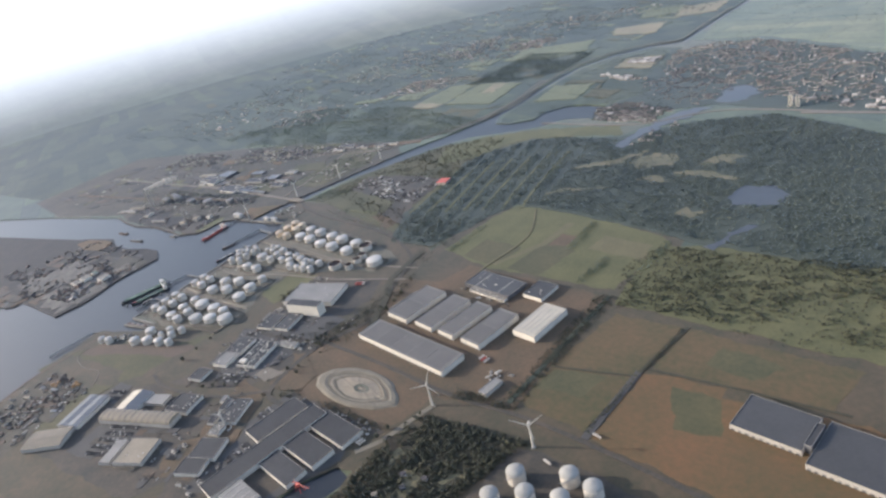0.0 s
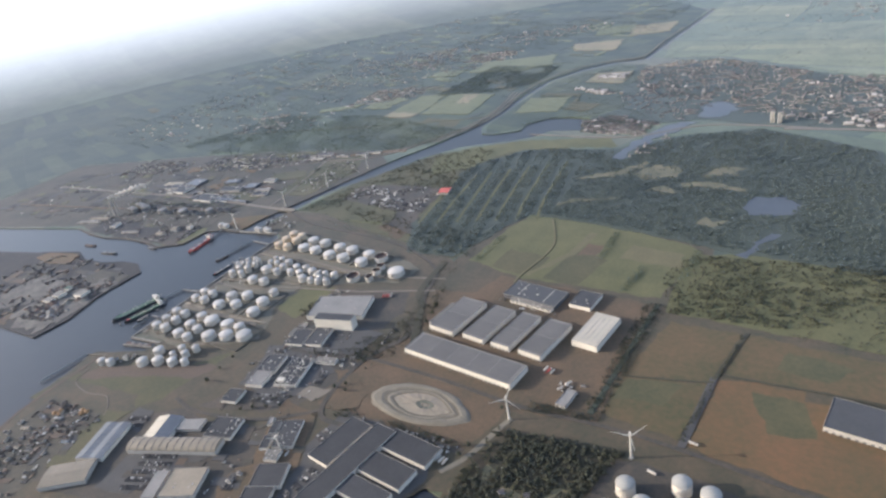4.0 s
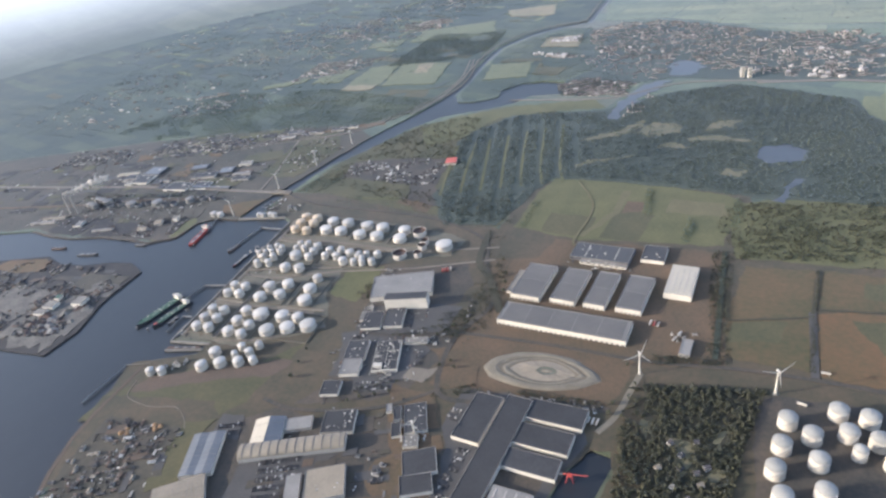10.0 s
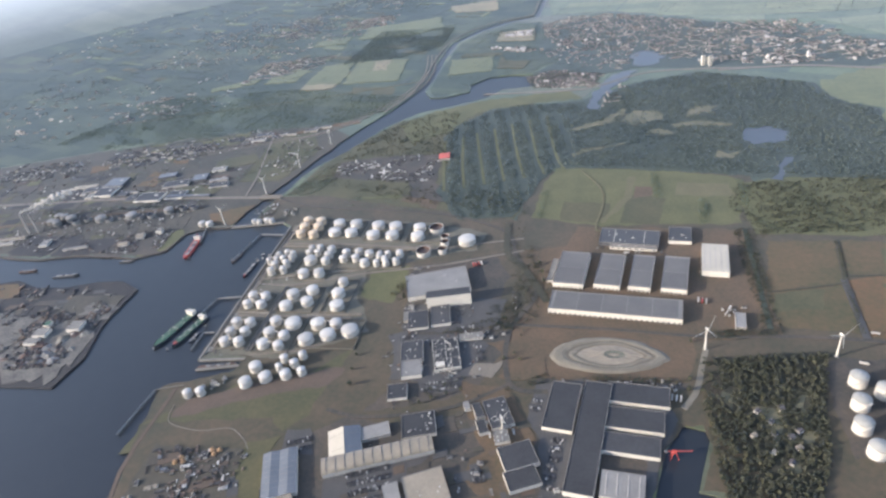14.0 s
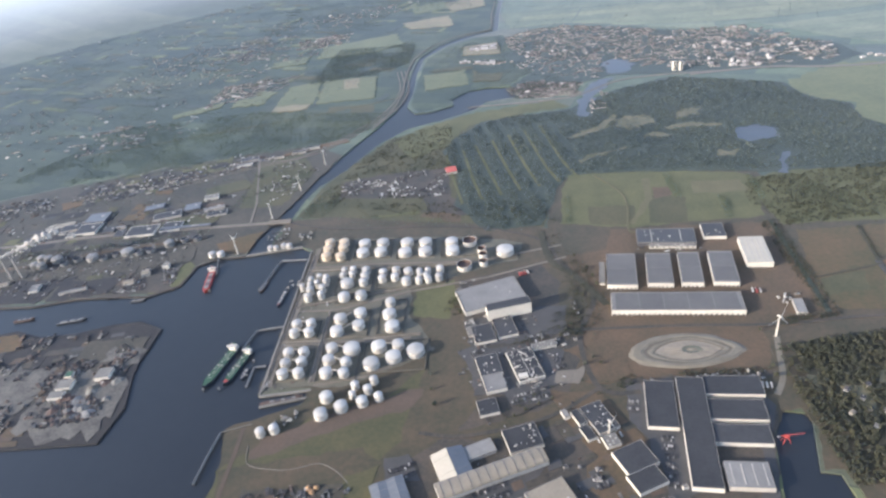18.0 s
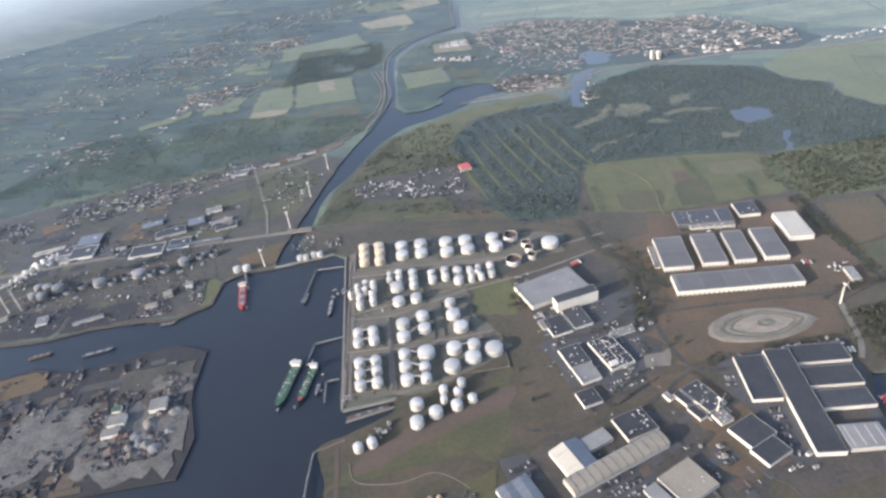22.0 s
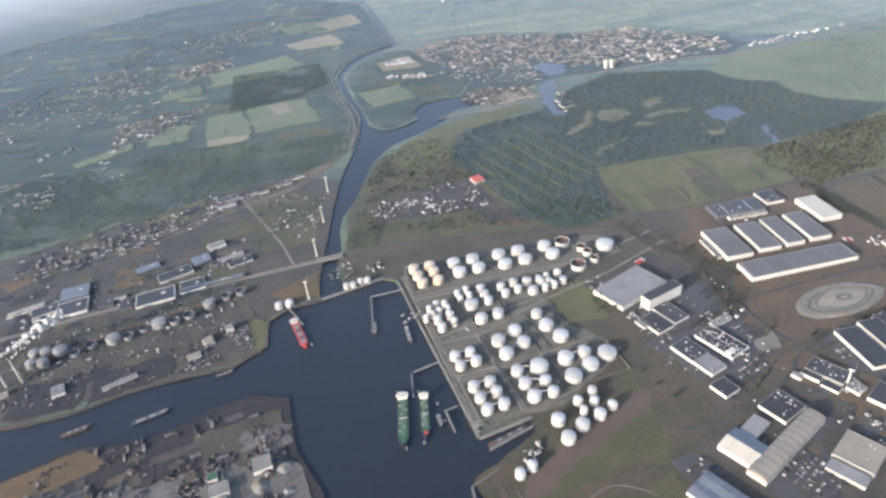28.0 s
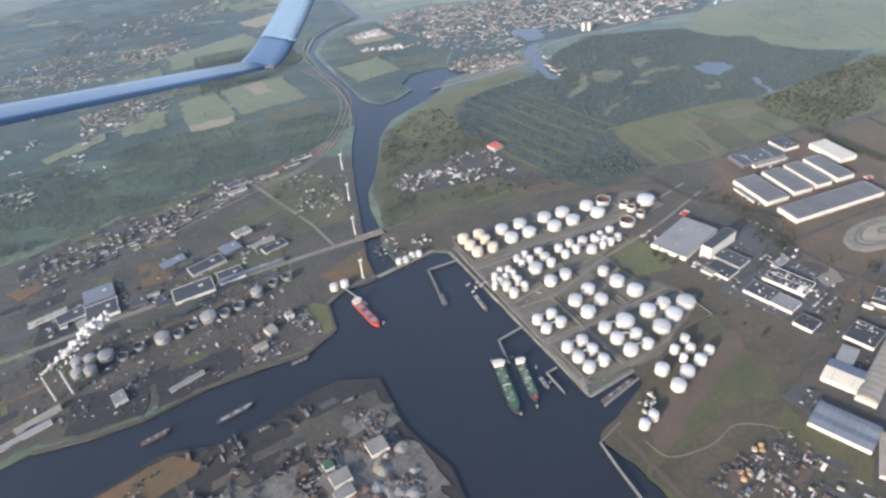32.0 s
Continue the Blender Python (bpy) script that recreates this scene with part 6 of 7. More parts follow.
clutter("business_park_plant", [[(-691, 932), (-692, 995), (-489, 1031), (-498, 983), (-538, 951), (-672, 920)], [(-470, 985), (-395, 1010), (-400, 1035), (-470, 1030)], [(-900, 860), (-745, 890), (-745, 960), (-900, 950)], [(-690, 800), (-420, 830), (-420, 900), (-560, 900), (-690, 850)]], 1100, 45, (8, 8, 8, 98), (1.5, 6), (0.8, 1.8), (0.4, 1.0), "small halls and huts of the business parks", (0, 1, 0, 2, 2, 2, 2, 3))
clutter("yard_stacks", [[(-1000, 660), (-695, 668), (-500, 655), (-425, 705), (-420, 900), (-560, 905), (-700, 900), (-1000, 880)], [(-700, 900), (-540, 945), (-400, 1000), (-330, 1045), (-480, 1058), (-740, 998)], [(-380, 860), (-330, 870), (-300, 960), (-350, 1010), (-400, 980)]], 1400, 47, (8, 8, 98), (0.8, 4), (0.5, 1.2), (0.4, 1.1), "stacks, vehicles and sheds across the port yards", (0, 1, 2, 2, 2, 0))
clutter("parked_cars", [[(-60, 500), (50, 520), (40, 440), (-50, 430)], [(-40, 410), (60, 430), (100, 340), (40, 300), (-60, 330)], [(100, 445), (210, 450), (200, 430), (100, 430)], [(256, 536), (276, 536), (276, 556), (256, 552)], [(-60, 545), (20, 545), (20, 500), (-50, 500)], [(140, 655), (215, 645), (215, 640), (140, 648)], [(-250, 462), (-205, 464), (-205, 700), (-250, 712)], [(-330, 735), (-262, 740), (-262, 765), (-325, 780)]], 700, 46, (14, 20, 104), (1.2, 2.4), (0.7, 1.0), (0.5, 1.0), "parked cars, pallets and small containers", (0, 1, 0, 2, 3, 2))

clutter("apartment_rows", [[(-691, 1275), (-625, 1320), (-609, 1297), (-605, 1195), (-669, 1205)], [(-757, 1230), (-718, 1225), (-707, 1145), (-751, 1148)], [(-769, 1400), (-698, 1415), (-688, 1378), (-766, 1366)]], 170, 48, (-62, -62, 28), (3, 7), (1.1, 1.7), (0.9, 1.7), "pale rows of flats among trees", (1, 0, 1, 0))
def car_rows(name, areas, seed, label):
    """Parked cars and vans in straight rows."""
    r = random.Random(seed)
    V, F, S = [], [], []
    for x0, y0, w, d, turn, dark in areas:
        for i in range(int(d / 2.9)):
            for j in range(int(w / 1.35)):
                if r.random() < 0.2 or i % 3 == 2:
                    continue
                long, high = r.choice(((2.1, 0.7), (2.1, 0.7), (2.5, 1.1)))
                m = pose(x0, y0, 0.6, 0, 0, turn) @ Matrix.Translation((-w / 2 + 1.35 * j, -d / 2 + 2.9 * i + r.uniform(-0.2, 0.2), 0))
                o = len(V)
                V.extend(tuple(m @ Vector(p)) for p in ((-0.42, -long / 2, 0), (0.42, -long / 2, 0), (0.42, long / 2, 0), (-0.42, long / 2, 0), (-0.42, -long / 2, 0.4), (0.42, -long / 2, 0.4), (0.42, long / 2, 0.4), (-0.42, long / 2, 0.4),
                                                     (-0.34, -long * 0.25, high), (0.34, -long * 0.25, high), (0.34, long * 0.3, high), (-0.34, long * 0.3, high)))
                quads = ((0, 1, 5, 4), (1, 2, 6, 5), (2, 3, 7, 6), (3, 0, 4, 7), (4, 5, 9, 8), (5, 6, 10, 9), (6, 7, 11, 10), (7, 4, 8, 11), (8, 9, 10, 11))
                F.extend(tuple(o + v for v in q) for q in quads)
                S.extend([r.choice((2, 2, 2, 2, 2, 0, 1) if dark else (0, 2, 2, 1))] * 9)
    return tagged(big_mesh(name, V, np.array(F), M_BOX, np.array(S)), label, "parked cars", kind="stuff")


car_rows("car_rows", [(-103, 364, 22, 20, 20, True), (-30, 326, 34, 44, 21, True), (5, 436, 34, 12, 14, True), (-42, 500, 14, 10, 13, False), (34, 480, 8, 22, 15, True), (108, 360, 10, 50, -8, True), (38, 335, 4, 16, 25, False), (92, 420, 10, 20, -8, False), (266, 548, 6, 10, -7, False), (60, 560, 6, 30, 10, True), (52, 345, 10, 16, 22, True)], 61, "rows of parked cars and vans on dark yards")

# ---- towns: many small houses ----
def houses(name, polys, count, seed, big=0.08, label="", size=1.0):
    """Gabled houses with walls and tiled roofs, in rows."""
    r = random.Random(seed)
    V, F, S = [], [], []
    made = 0
    while made < count:
        poly, share = r.choice(polys)
        xs, ys = [p[0] for p in poly], [p[1] for p in poly]
        x, y = r.uniform(min(xs), max(xs)), r.uniform(min(ys), max(ys))
        if not inside(x, y, poly):
            continue
        row = r.choice((8, 12, 98)) + 25 * noise.noise((x * 0.004, y * 0.004, seed))
        flat = r.random() < big
        n = 1 if flat else r.randint(2, 6)
        for k in range(n):
            w, d, h = (r.uniform(5, 15), r.uniform(4, 9), r.uniform(2.5, 4.5)) if flat else (r.uniform(2.2, 3.6), r.uniform(3, 4.2), r.uniform(1.8, 2.6))
            ridge = h + (0.2 if flat else r.uniform(1.0, 1.6))
            m = pose(x, y, 0, 0, 0, row) @ Matrix.Translation((k * 3.9 * size, 0, 0))
            o = len(V)
            V.extend(tuple(m @ (size * Vector(p))) for p in ((-w / 2, -d / 2, 0), (w / 2, -d / 2, 0), (w / 2, d / 2, 0), (-w / 2, d / 2, 0), (-w / 2, -d / 2, h), (w / 2, -d / 2, h), (w / 2, d / 2, h), (-w / 2, d / 2, h), (-w / 2, 0, ridge), (w / 2, 0, ridge)))
            F.extend((o + a, o + b, o + c, o + e) for a, b, c, e in ((0, 1, 5, 4), (2, 3, 7, 6), (1, 2, 6, 5), (3, 0, 4, 7), (4, 5, 9, 8), (6, 7, 8, 9)))
            F.extend(((o + 5, o + 6, o + 9, o + 9), (o + 7, o + 4, o + 8, o + 8)))
            S.extend((0, 0, 0, 0, 0 if flat else 1, 0 if flat else 1, 0, 0))
            made += 1
    faces = np.array(F)
    tri = np.concatenate([faces[:, [0, 1, 2]], faces[:, [0, 2, 3]]])
    slot = np.concatenate([S, S])
    keep = (tri[:, 0] != tri[:, 1]) & (tri[:, 1] != tri[:, 2]) & (tri[:, 0] != tri[:, 2])
    return tagged(big_mesh(name, V, tri[keep], [M_PALE_WALL, M_TILE], slot[keep]), label, "houses", kind="stuff")


TOWN = [(17, 1607), (80, 1660), (159, 1671), (304, 1571), (410, 1500), (528, 1483), (633, 1299), (600, 1215), (481, 1222), (326, 1255), (280, 1290), (250, 1350), (216, 1362), (103, 1388), (37, 1479)]
VILLAGE = [(14, 1242), (58, 1275), (150, 1240), (136, 1172), (30, 1182)]
houses("town_houses", [(TOWN, 1)] * 7 + [(VILLAGE, 1)], 5400, 5, 0.05, "town of red-roofed and pale houses", 0.66)
houses("waterside_houses", [([(73, 1478), (166, 1435), (230, 1345), (181, 1240), (92, 1306), (36, 1378)], 1)], 420, 27, 0.05, "rows of houses before the town", 0.66)
houses("dyke_houses", [([(146, 1060), (160, 1125), (182, 1172), (188, 1168), (166, 1120), (152, 1058)], 1)], 26, 15, 0.0, "row of white houses on a spit in the water", 0.9)
houses("town_sheds", [([(330, 1250), (590, 1190), (628, 1290), (470, 1400)], 1), ([(-90, 1440), (30, 1400), (34, 1420), (-86, 1465)], 1), ([(-60, 1530), (0, 1530), (0, 1570), (-60, 1560)], 1)], 230, 8, 0.8, "pale business halls at the town's edge", 0.85)
houses("far_houses", [([(-818, 1500), (-561, 1759), (-317, 1943), (-292, 2134), (-903, 2081)], 1), ([(-1300, 1100), (-900, 1050), (-850, 1350), (-1200, 1500)], 1), ([(-592, 2072), (-521, 2099), (-349, 2178), (-209, 2154), (-261, 2051), (-416, 1999), (-505, 1932)], 1), ([(-756, 1875), (-673, 1948), (-590, 1778), (-590, 1649), (-727, 1723)], 1), ([(-539, 1829), (-393, 1857), (-395, 1751), (-522, 1719)], 1),
                      ([(-1500, 1600), (-900, 1800), (-700, 2600), (-1500, 2600)], 1), ([(200, 2000), (1200, 1900), (1400, 2200), (300, 2300)], 1)], 2600, 9, 0.1, "scattered far villages with pale walls", 0.75)
houses("far_village_houses", [([(-1000, 1480), (-600, 1540), (-430, 1700), (-520, 1900), (-1000, 1900)], 1), ([(-640, 1330), (-480, 1420), (-470, 1500), (-640, 1480)], 1)], 1500, 19, 0.1, "pale houses of far villages among trees", 0.7)
houses("belt_village_houses", [([(-891, 1188), (-813, 1298), (-699, 1296), (-709, 1154), (-816, 1117)], 1)], 160, 23, 0.15, "village of pale houses in the green belt", 0.8)
houses("motorway_halls", [([(640, 1190), (900, 1200), (900, 1225), (640, 1215)], 1)], 34, 12, 0.9, size=0.7, label="row of pale halls along the motorway")


# ---- trees ----
def tree_template(seed, clumps, spread=1.0):
    """A crown of ragged clumps on a trunk, in metres for a tree 5 m tall."""
    r = random.Random(seed)
    bm = bmesh.new()
    for k in range(clumps):
        a, u = r.uniform(0, math.tau), r.uniform(0.2, 1)
        rad = 1.7 * spread * math.sqrt(r.random()) * (1.1 - 0.5 * u)
        s = r.uniform(0.55, 1.05)
        m = Matrix.LocRotScale((rad * math.cos(a), rad * math.sin(a), 1.5 + 3.2 * u), Euler((r.random() * 3, r.random() * 3, r.random() * 3)), (s, s * r.uniform(0.6, 1), s * r.uniform(0.5, 0.9)))
        start = len(bm.verts)
        bmesh.ops.create_icosphere(bm, subdivisions=1, radius=1.0, matrix=m) if clumps > 20 else bmesh.ops.create_cone(bm, segments=4, radius1=1.0, radius2=0.35, depth=1.3, cap_ends=True, matrix=m)
    for v in bm.verts:
        v.co += 0.28 * Vector((r.uniform(-1, 1), r.uniform(-1, 1), r.uniform(-1, 1)))
    bmesh.ops.triangulate(bm, faces=bm.faces[:])
    return bm


def wood(name, polys, count, seed, material, size=(0.8, 1.5), clear=0.0, label="", bands=None, clumps=8):
    """Very many trees; thinner where the noise says so."""
    r = random.Random(seed)
    kinds = []
    for k in range(5):
        bm = tree_template(seed * 10 + k, clumps)
        bm.verts.index_update()
        kinds.append((np.array([v.co[:] for v in bm.verts]), np.array([[v.index for v in f.verts] for f in bm.faces])))
        bm.free()
    V, F, base, made, tries = [], [], 0, 0, 0
    while made < count and tries < count * 12:
        tries += 1
        poly = polys[tries % len(polys)]
        xs, ys = [p[0] for p in poly], [p[1] for p in poly]
        x, y = r.uniform(min(xs), max(xs)), r.uniform(min(ys), max(ys))
        if not inside(x, y, poly) or noise.noise((x * 0.012, y * 0.012, seed)) < clear - r.random() * 0.4 or any(inside(x, y, q) for q in LAKES) or (r.random() > 0.22 and any(inside(x, y, q) for q in CLEARINGS)):
            continue
        if bands and (x + 0.19 * (y - 800) + 66) % 27 < 7.5 + 3 * noise.noise((x * 0.02, y * 0.02, 3.0)) and y < 1080 - 0.3 * x and x < 110:
            continue
        v, f = kinds[made % 5]
        s, a = r.uniform(*size), r.uniform(0, math.tau)
        c, sn = math.cos(a) * s, math.sin(a) * s
        V.append(np.stack([v[:, 0] * c - v[:, 1] * sn + x, v[:, 0] * sn + v[:, 1] * c + y, v[:, 2] * s * 0.68 - 0.5], 1))
        F.append(f + base)
        base += len(v)
        made += 1
    trees = big_mesh(name, np.concatenate(V), np.concatenate(F), [material])
    return tagged(trees, label, "trees", kind="stuff")


W_NORTH = [(-72, 885), (-97, 981), (-80, 1030), (-35, 1085), (15, 1100), (118, 1100), (130, 1060), (146, 1060), (165, 1130), (204, 1172), (314, 1212), (417, 1159), (470, 1125), (485, 1050), (528, 1008), (520, 950), (540, 900), (600, 835), (481, 800), (337, 818), (233, 840), (159, 854), (85, 862), (64, 809), (36, 730), (-31, 724), (-66, 800)]
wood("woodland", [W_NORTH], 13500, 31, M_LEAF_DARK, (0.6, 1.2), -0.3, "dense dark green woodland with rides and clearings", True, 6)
wood("woodland", [[(226, 478), (331, 490), (316, 440), (303, 380), (285, 330), (228, 330), (223, 407)]], 2300, 32, M_LEAF_NEAR, (0.5, 1.3), -0.12, "small dark wood beside the dock")
wood("scrub", [[(307, 795), (600, 814), (640, 690), (315, 677), (291, 742)]], 2600, 33, M_LEAF_NEAR, (0.4, 1.0), 0.12, "scattered bushes and trees on scrubland")
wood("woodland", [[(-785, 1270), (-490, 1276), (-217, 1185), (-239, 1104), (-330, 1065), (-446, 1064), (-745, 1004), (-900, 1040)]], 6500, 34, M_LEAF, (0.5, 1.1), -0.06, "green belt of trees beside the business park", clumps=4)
wood("scrub", [[(-250, 910), (-240, 975), (-195, 1050), (-90, 1110), (-72, 880), (-95, 915), (-170, 918)], [(-258, 900), (-278, 880), (-255, 830), (-120, 776), (60, 730), (50, 790), (-80, 816)]], 900, 35, M_LEAF_NEAR, (0.5, 1.2), 0.02, "scrubby trees by the canal and the yard")
wood("town_trees", [TOWN, TOWN, VILLAGE, [(-10, 1640), (120, 1690), (318, 1590), (480, 1500), (660, 1320), (650, 1200), (470, 1205), (215, 1260), (60, 1180), (20, 1260), (90, 1370), (30, 1480)]], 8000, 36, M_LEAF_DARK, (0.5, 0.95), -0.2, "garden trees between the town's houses", clumps=3)
wood("far_trees", [[(-1300, 1250), (-500, 1290), (-200, 1400), (-200, 2100), (-1500, 2500)], [(30, 1650), (900, 1500), (1300, 1800), (1000, 2600), (0, 2600)], [(560, 900), (1100, 700), (1300, 1300), (640, 1160)], [(620, 480), (1100, 500), (1000, 760), (650, 680)]], 5200, 37, M_LEAF_DARK, (0.6, 1.2), 0.22, "far clumps of trees", clumps=3)
wood("yard_trees", [[(40, 520), (70, 560), (90, 530), (70, 500)], [(-40, 410), (-10, 430), (30, 450), (0, 410)], [(50, 600), (78, 640), (82, 580), (60, 560)], [(95, 455), (60, 430), (95, 440), (105, 450)], [(-80, 560), (-60, 556), (-58, 600), (-66, 605)], [(-20, 500), (30, 510), (40, 530), (0, 512)]], 260, 38, M_LEAF_NEAR, (0.4, 0.9), -0.3, "small trees and bushes between the halls")
wood("hedge", [[(288, 690), (304, 690), (302, 515), (284, 515)], [(288, 690), (304, 690), (302, 515), (284, 515)], [(384, 660), (376, 600), (374, 600), (382, 662)], [(375, 590), (366, 515), (362, 515), (371, 590)]], 520, 39, M_LEAF_NEAR, (0.4, 0.8), -0.4, "dark hedge along field ditches")

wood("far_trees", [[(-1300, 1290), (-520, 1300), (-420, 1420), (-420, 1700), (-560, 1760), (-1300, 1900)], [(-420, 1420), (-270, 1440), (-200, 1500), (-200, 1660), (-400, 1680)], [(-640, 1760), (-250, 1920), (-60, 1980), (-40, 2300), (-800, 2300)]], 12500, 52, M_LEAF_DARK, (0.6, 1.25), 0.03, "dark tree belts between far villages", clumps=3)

wood("port_scrub", [[(-740, 850), (-690, 860), (-500, 900), (-400, 960), (-400, 985), (-540, 940), (-700, 910)], [(-700, 752), (-420, 785), (-425, 795), (-700, 775)], [(-700, 1000), (-490, 1035), (-330, 1050), (-330, 1062), (-480, 1060), (-720, 1010)], [(-420, 830), (-350, 850), (-310, 960), (-400, 980)], [(-250, 770), (-60, 742), (20, 715), (20, 735), (-100, 765), (-240, 800)], [(-300, 800), (-258, 800), (-240, 850), (-270, 890)]], 1500, 53, M_LEAF, (0.4, 0.9), 0.08, "scrub and small trees across the port land", clumps=5)
wood("yard_trees", [[(70, 640), (100, 560), (92, 545), (60, 560), (48, 640)], [(30, 545), (60, 560), (66, 520), (44, 505)], [(96, 440), (110, 452), (60, 446), (44, 452)], [(100, 448), (212, 446), (214, 452), (100, 456)], [(240, 505), (296, 512), (292, 520), (240, 516)], [(296, 690), (310, 690), (304, 575), (292, 575)], [(40, 735), (60, 700), (70, 640), (95, 560), (85, 545), (60, 560), (45, 640), (20, 700), (-30, 735)], [(40, 735), (60, 700), (70, 640), (95, 560), (85, 545), (60, 560), (45, 640), (20, 700), (-30, 735)], [(308, 672), (640, 655), (640, 680), (308, 690)]], 1000, 54, M_LEAF_NEAR, (0.35, 0.95), 0.0, "dark bushes and hedges along roads and ditches", clumps=5)

wood("hedge", [[(210, 831), (218, 831), (219, 763), (211, 763)], [(261, 759), (269, 759), (264, 704), (256, 704)], [(310, 810), (318, 810), (314, 738), (306, 738)], [(73, 797), (81, 797), (75, 724), (67, 724)], [(88, 862), (160, 856), (233, 842), (318, 822), (318, 812), (233, 830), (160, 846), (88, 852)]], 300, 55, M_LEAF, (0.5, 1.0), -0.5, "dark hedges and bushes between the pastures", clumps=5)
# far hedgerows along the plots
def hedgerows(name, polys, rows, seed, label):
    r = random.Random(seed)
    bm = tree_template(seed, 3)
    bm.verts.index_update()
    v, f = np.array([q.co[:] for q in bm.verts]), np.array([[q.index for q in t.verts] for t in bm.faces])
    bm.free()
    V, F, base = [], [], 0
    for n in range(rows):
        poly = polys[n % len(polys)]
        xs, ys = [p[0] for p in poly], [p[1] for p in poly]
        x, y = r.uniform(min(xs), max(xs)), r.uniform(min(ys), max(ys))
        turn = radians(r.choice((-24, -24, 66)) + 40 * noise.noise((x * 0.0015, y * 0.0015, 4.0)))
        gap = r.uniform(2.6, 6.0)
        for k in range(r.randint(8, 34)):
            px, py = x + math.cos(turn) * gap * k + r.gauss(0, 0.8), y + math.sin(turn) * gap * k + r.gauss(0, 0.8)
            if not inside(px, py, poly) or inside(px, py, HARBOUR + CANAL_BACK):
                continue
            s = r.uniform(0.45, 0.95)
            V.append(v * (s, s, 0.8 * s) + (px, py, -0.5))
            F.append(f + base)
            base += len(v)
    return tagged(big_mesh(name, np.concatenate(V), np.concatenate(F), [M_LEAF_DARK]), label, "hedges", kind="stuff")


hedgerows("hedgerows", [[(-1500, 1280), (-500, 1290), (-230, 1200), (-190, 1450), (-140, 1680), (-20, 1950), (0, 2700), (-1600, 2700)], [(0, 1650), (120, 1660), (900, 1400), (1400, 1500), (1400, 2500), (60, 2500)],
                        [(560, 900), (1100, 650), (1300, 1200), (900, 1160), (640, 1150)], [(-1500, 1000), (-800, 1030), (-760, 1270), (-1500, 1280)], [(-60, 1160), (130, 1240), (60, 1440), (-20, 1640), (-130, 1560), (-170, 1300)]], 700, 91, "dark hedgerows along far plots")

# single trees near the road bend and the lawn
tree = new("tree")
part("trunk", frustum(0.22, 0.1, 2.6, n=8), M_BARK, tree)
for k in range(4):
    part("limb", bar((0, 0, 1.4 + 0.3 * k), (1.1 * math.cos(1.7 * k), 1.1 * math.sin(1.7 * k), 3.0 + 0.3 * k), 0.07), M_BARK, tree)
part("crown", tree_template(77, 34), M_LEAF_NEAR, tree)
rt = random.Random(4)
for n, (x, y) in enumerate([(72, 470), (66, 478), (58, 470), (40, 512), (46, 520), (52, 528), (-60, 560), (-66, 572), (-62, 584), (-10, 412), (0, 418), (12, 424), (24, 430), (-86, 470), (-84, 450), (-80, 430), (86, 590), (84, 606), (80, 622), (70, 650), (222, 500), (216, 452), (214, 440)]):
    t = tree if n == 0 else copy_thing(tree, pose(x, y, 0))
    s = rt.uniform(0.7, 1.25)
    t.matrix_basis = pose(x, y, 0, 0, 0, 50 * n) @ Matrix.Diagonal((s, s, s, 1))
    tagged(t, "broad green tree with a ragged crown", "tree", "single trees")

# parked lorries and cars
def lorry(body, label):
    v = new("lorry")
    part("trailer", block(5.6, 1.25, 1.4, 0, 0, 0.5, 0.04), body, v)
    part("cab", block(1.1, 1.2, 1.3, 3.5, 0, 0.35, 0.1), M_WHITE, v)
    for px in (-2.2, -1.5, 2.9):
        for py in (-0.5, 0.5):
            wheel = bmesh.new()
            bmesh.ops.create_cone(wheel, segments=10, radius1=0.3, radius2=0.3, depth=0.25, cap_ends=True, matrix=pose(px, py, 0.3, 90))
            part("wheel", wheel, M_DARK_WALL, v)
    return tagged(v, label, "lorry", "parked lorries")


lorries = [lorry(M_WHITE, "white articulated lorry parked in a yard"), lorry(M_RED, "red articulated lorry parked in a yard"), lorry(M_PIPE, "pale grey articulated lorry parked in a yard")]
spots = [(236, 560, 80), (239.5, 559, 80), (243, 558, 80)] + [(258 + 4 * k, 540 + (k % 2) * 8, 60) for k in range(2)] + [(6 + 3 * k, 621 + 1.0 * k, 110) for k in range(4)] + [(200 + 3.4 * k, 430 - 0.4 * k, 80) for k in range(3)] + [(353, 478, -15), (373, 516, -8)]
for n, (x, y, a) in enumerate(spots):
    v = lorries[n] if n < 3 else copy_thing(lorries[1 if 4 < n < 8 else (0, 2)[n % 2]], pose(x, y, 0))
    v.matrix_basis = pose(x, y, 0.6, 0, 0, a)


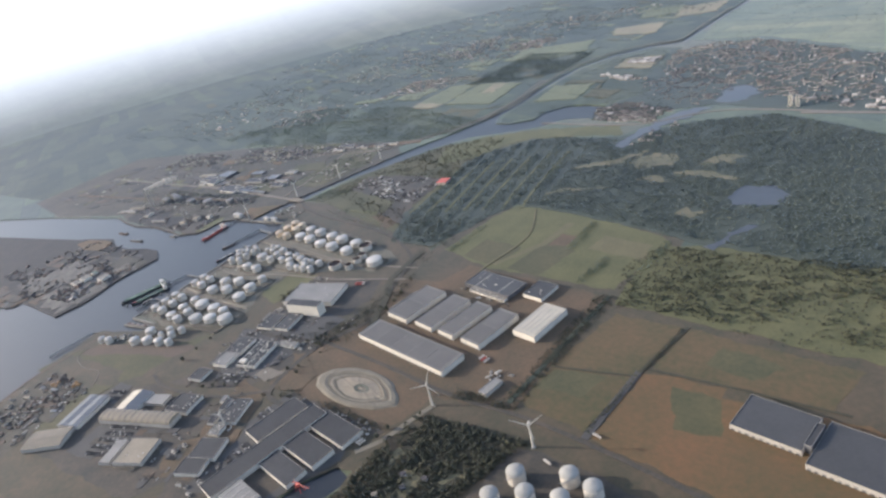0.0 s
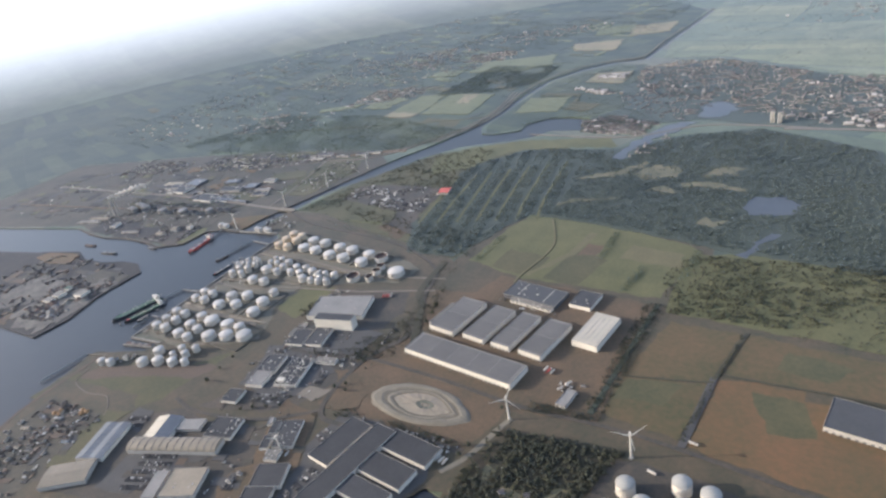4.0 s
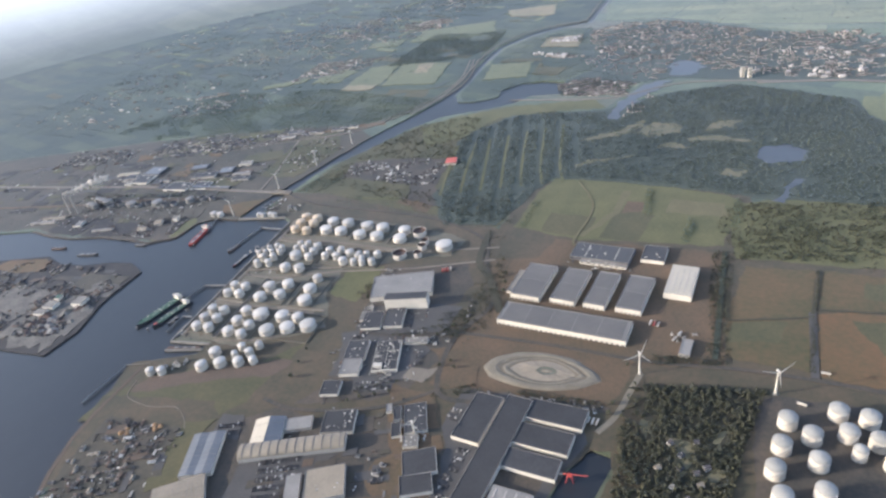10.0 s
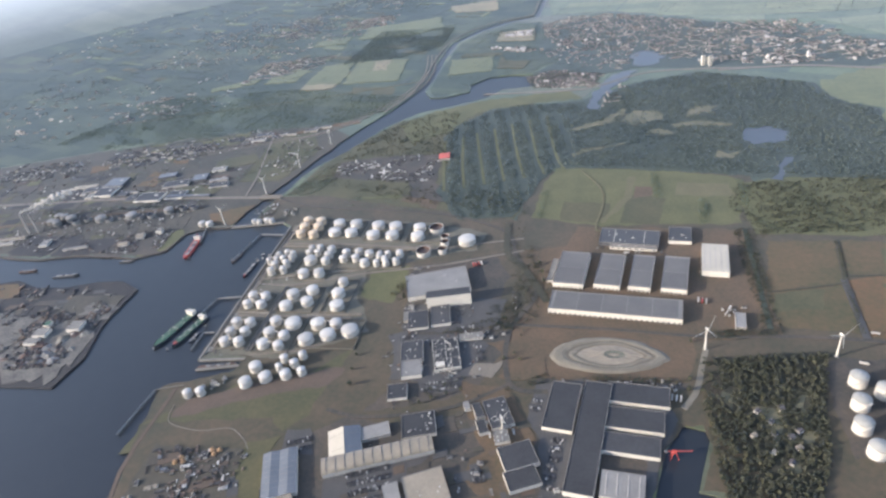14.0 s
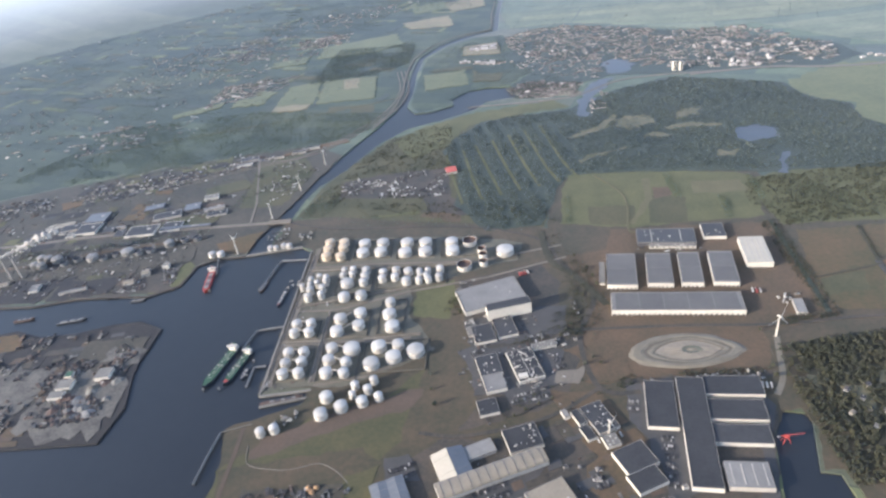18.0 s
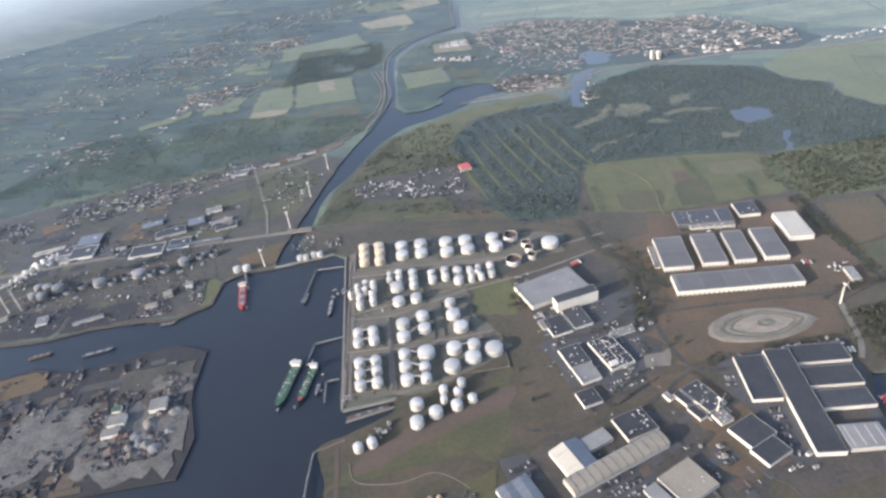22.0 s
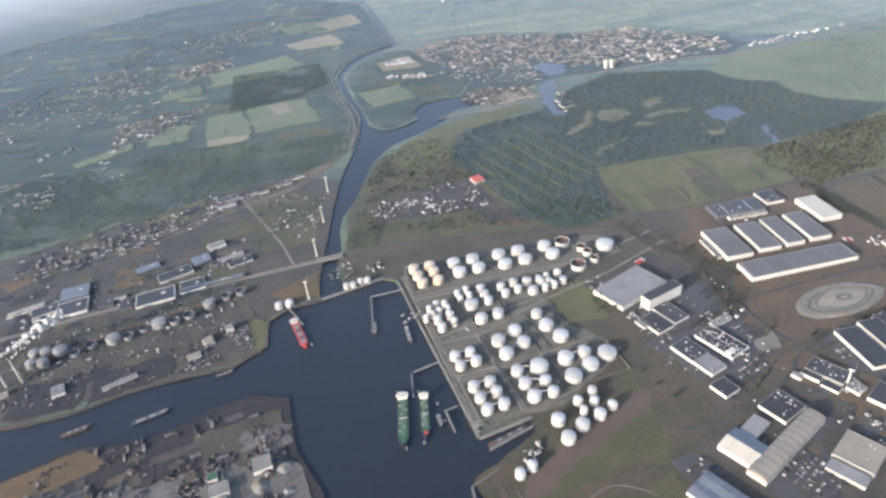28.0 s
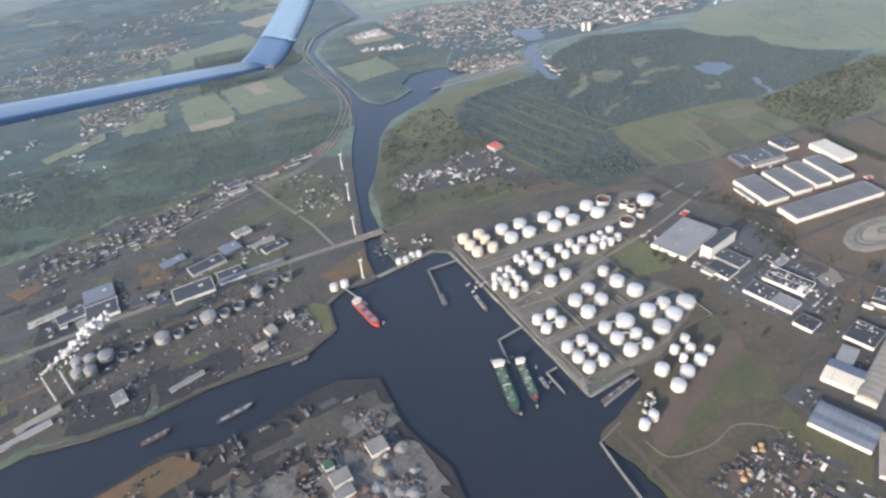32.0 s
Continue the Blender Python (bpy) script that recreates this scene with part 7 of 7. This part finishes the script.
# ---- the aircraft's own wing, where the flight past the port ends ----
end = pose(*PATH[-1][1:])
wing = tagged(new("aircraft_wing"), "aircraft wing with upswept winglet, paint darkened blue for shade", "wing")
wing.matrix_basis = end
# light grey paint darkened and blued: the wing's shade is in the colour
M_WING = mat("shaded_wing_paint", (0.06, 0.1, 0.17), (0.05, 0.085, 0.145), 0.4, 3.0, rough=0.35, spec=0.5)
M_WINGLET = mat("shaded_winglet_paint", (0.13, 0.19, 0.26), (0.115, 0.165, 0.23), 0.4, 3.0, rough=0.35, spec=0.5)


def loft(sections):
    """A body through sections of leading edge, trailing edge and thickness, in the camera's axes."""
    bm = bmesh.new()
    rings = []
    for lead, trail, thick in sections:
        lead, trail = Vector(lead), Vector(trail)
        lift = Vector((0.05, 1.0, 0.25)).normalized() * thick
        mid = [(0.0, 0.0), (0.12, 0.8), (0.35, 1.0), (0.7, 0.55), (1.0, 0.0), (0.7, -0.3), (0.35, -0.5), (0.12, -0.45)]
        rings.append([bm.verts.new(lead.lerp(trail, u) + lift * h) for u, h in mid])
    for r0, r1 in zip(rings, rings[1:]):
        for i in range(8):
            bm.faces.new((r0[i], r0[(i + 1) % 8], r1[(i + 1) % 8], r1[i]))
    bm.faces.new(rings[0])
    bm.faces.new(rings[-1])
    bmesh.ops.recalc_face_normals(bm, faces=bm.faces[:])
    for f in bm.faces:
        f.smooth = True
    return bm


def ray_at(u, v, d):
    """A place d metres ahead of the camera at the end, u and v across the picture."""
    return ((u - 784) / 1145 * d, (441 - v) / 1145 * d, -d)


spans = [(k / 8) for k in range(9)]
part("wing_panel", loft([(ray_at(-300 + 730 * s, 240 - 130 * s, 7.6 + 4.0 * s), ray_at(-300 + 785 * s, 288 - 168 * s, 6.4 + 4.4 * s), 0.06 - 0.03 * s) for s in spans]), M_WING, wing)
tip = [(ray_at(425 + 82 * u**0.8, 110 - 128 * u, 11.6 + 0.5 * u), ray_at(487 + 76 * u**0.7, 121 - 136 * u, 10.9 + 0.5 * u), 0.03) for u in [k / 20 for k in range(21)]]
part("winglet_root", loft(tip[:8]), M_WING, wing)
part("winglet", loft(tip[7:]), M_WINGLET, wing, "upswept winglet, its paint darkened for shade")
part("navigation_light", block(0.16, 0.05, 0.05, *ray_at(478, 121, 10.85)), M_DARK_WALL, wing)
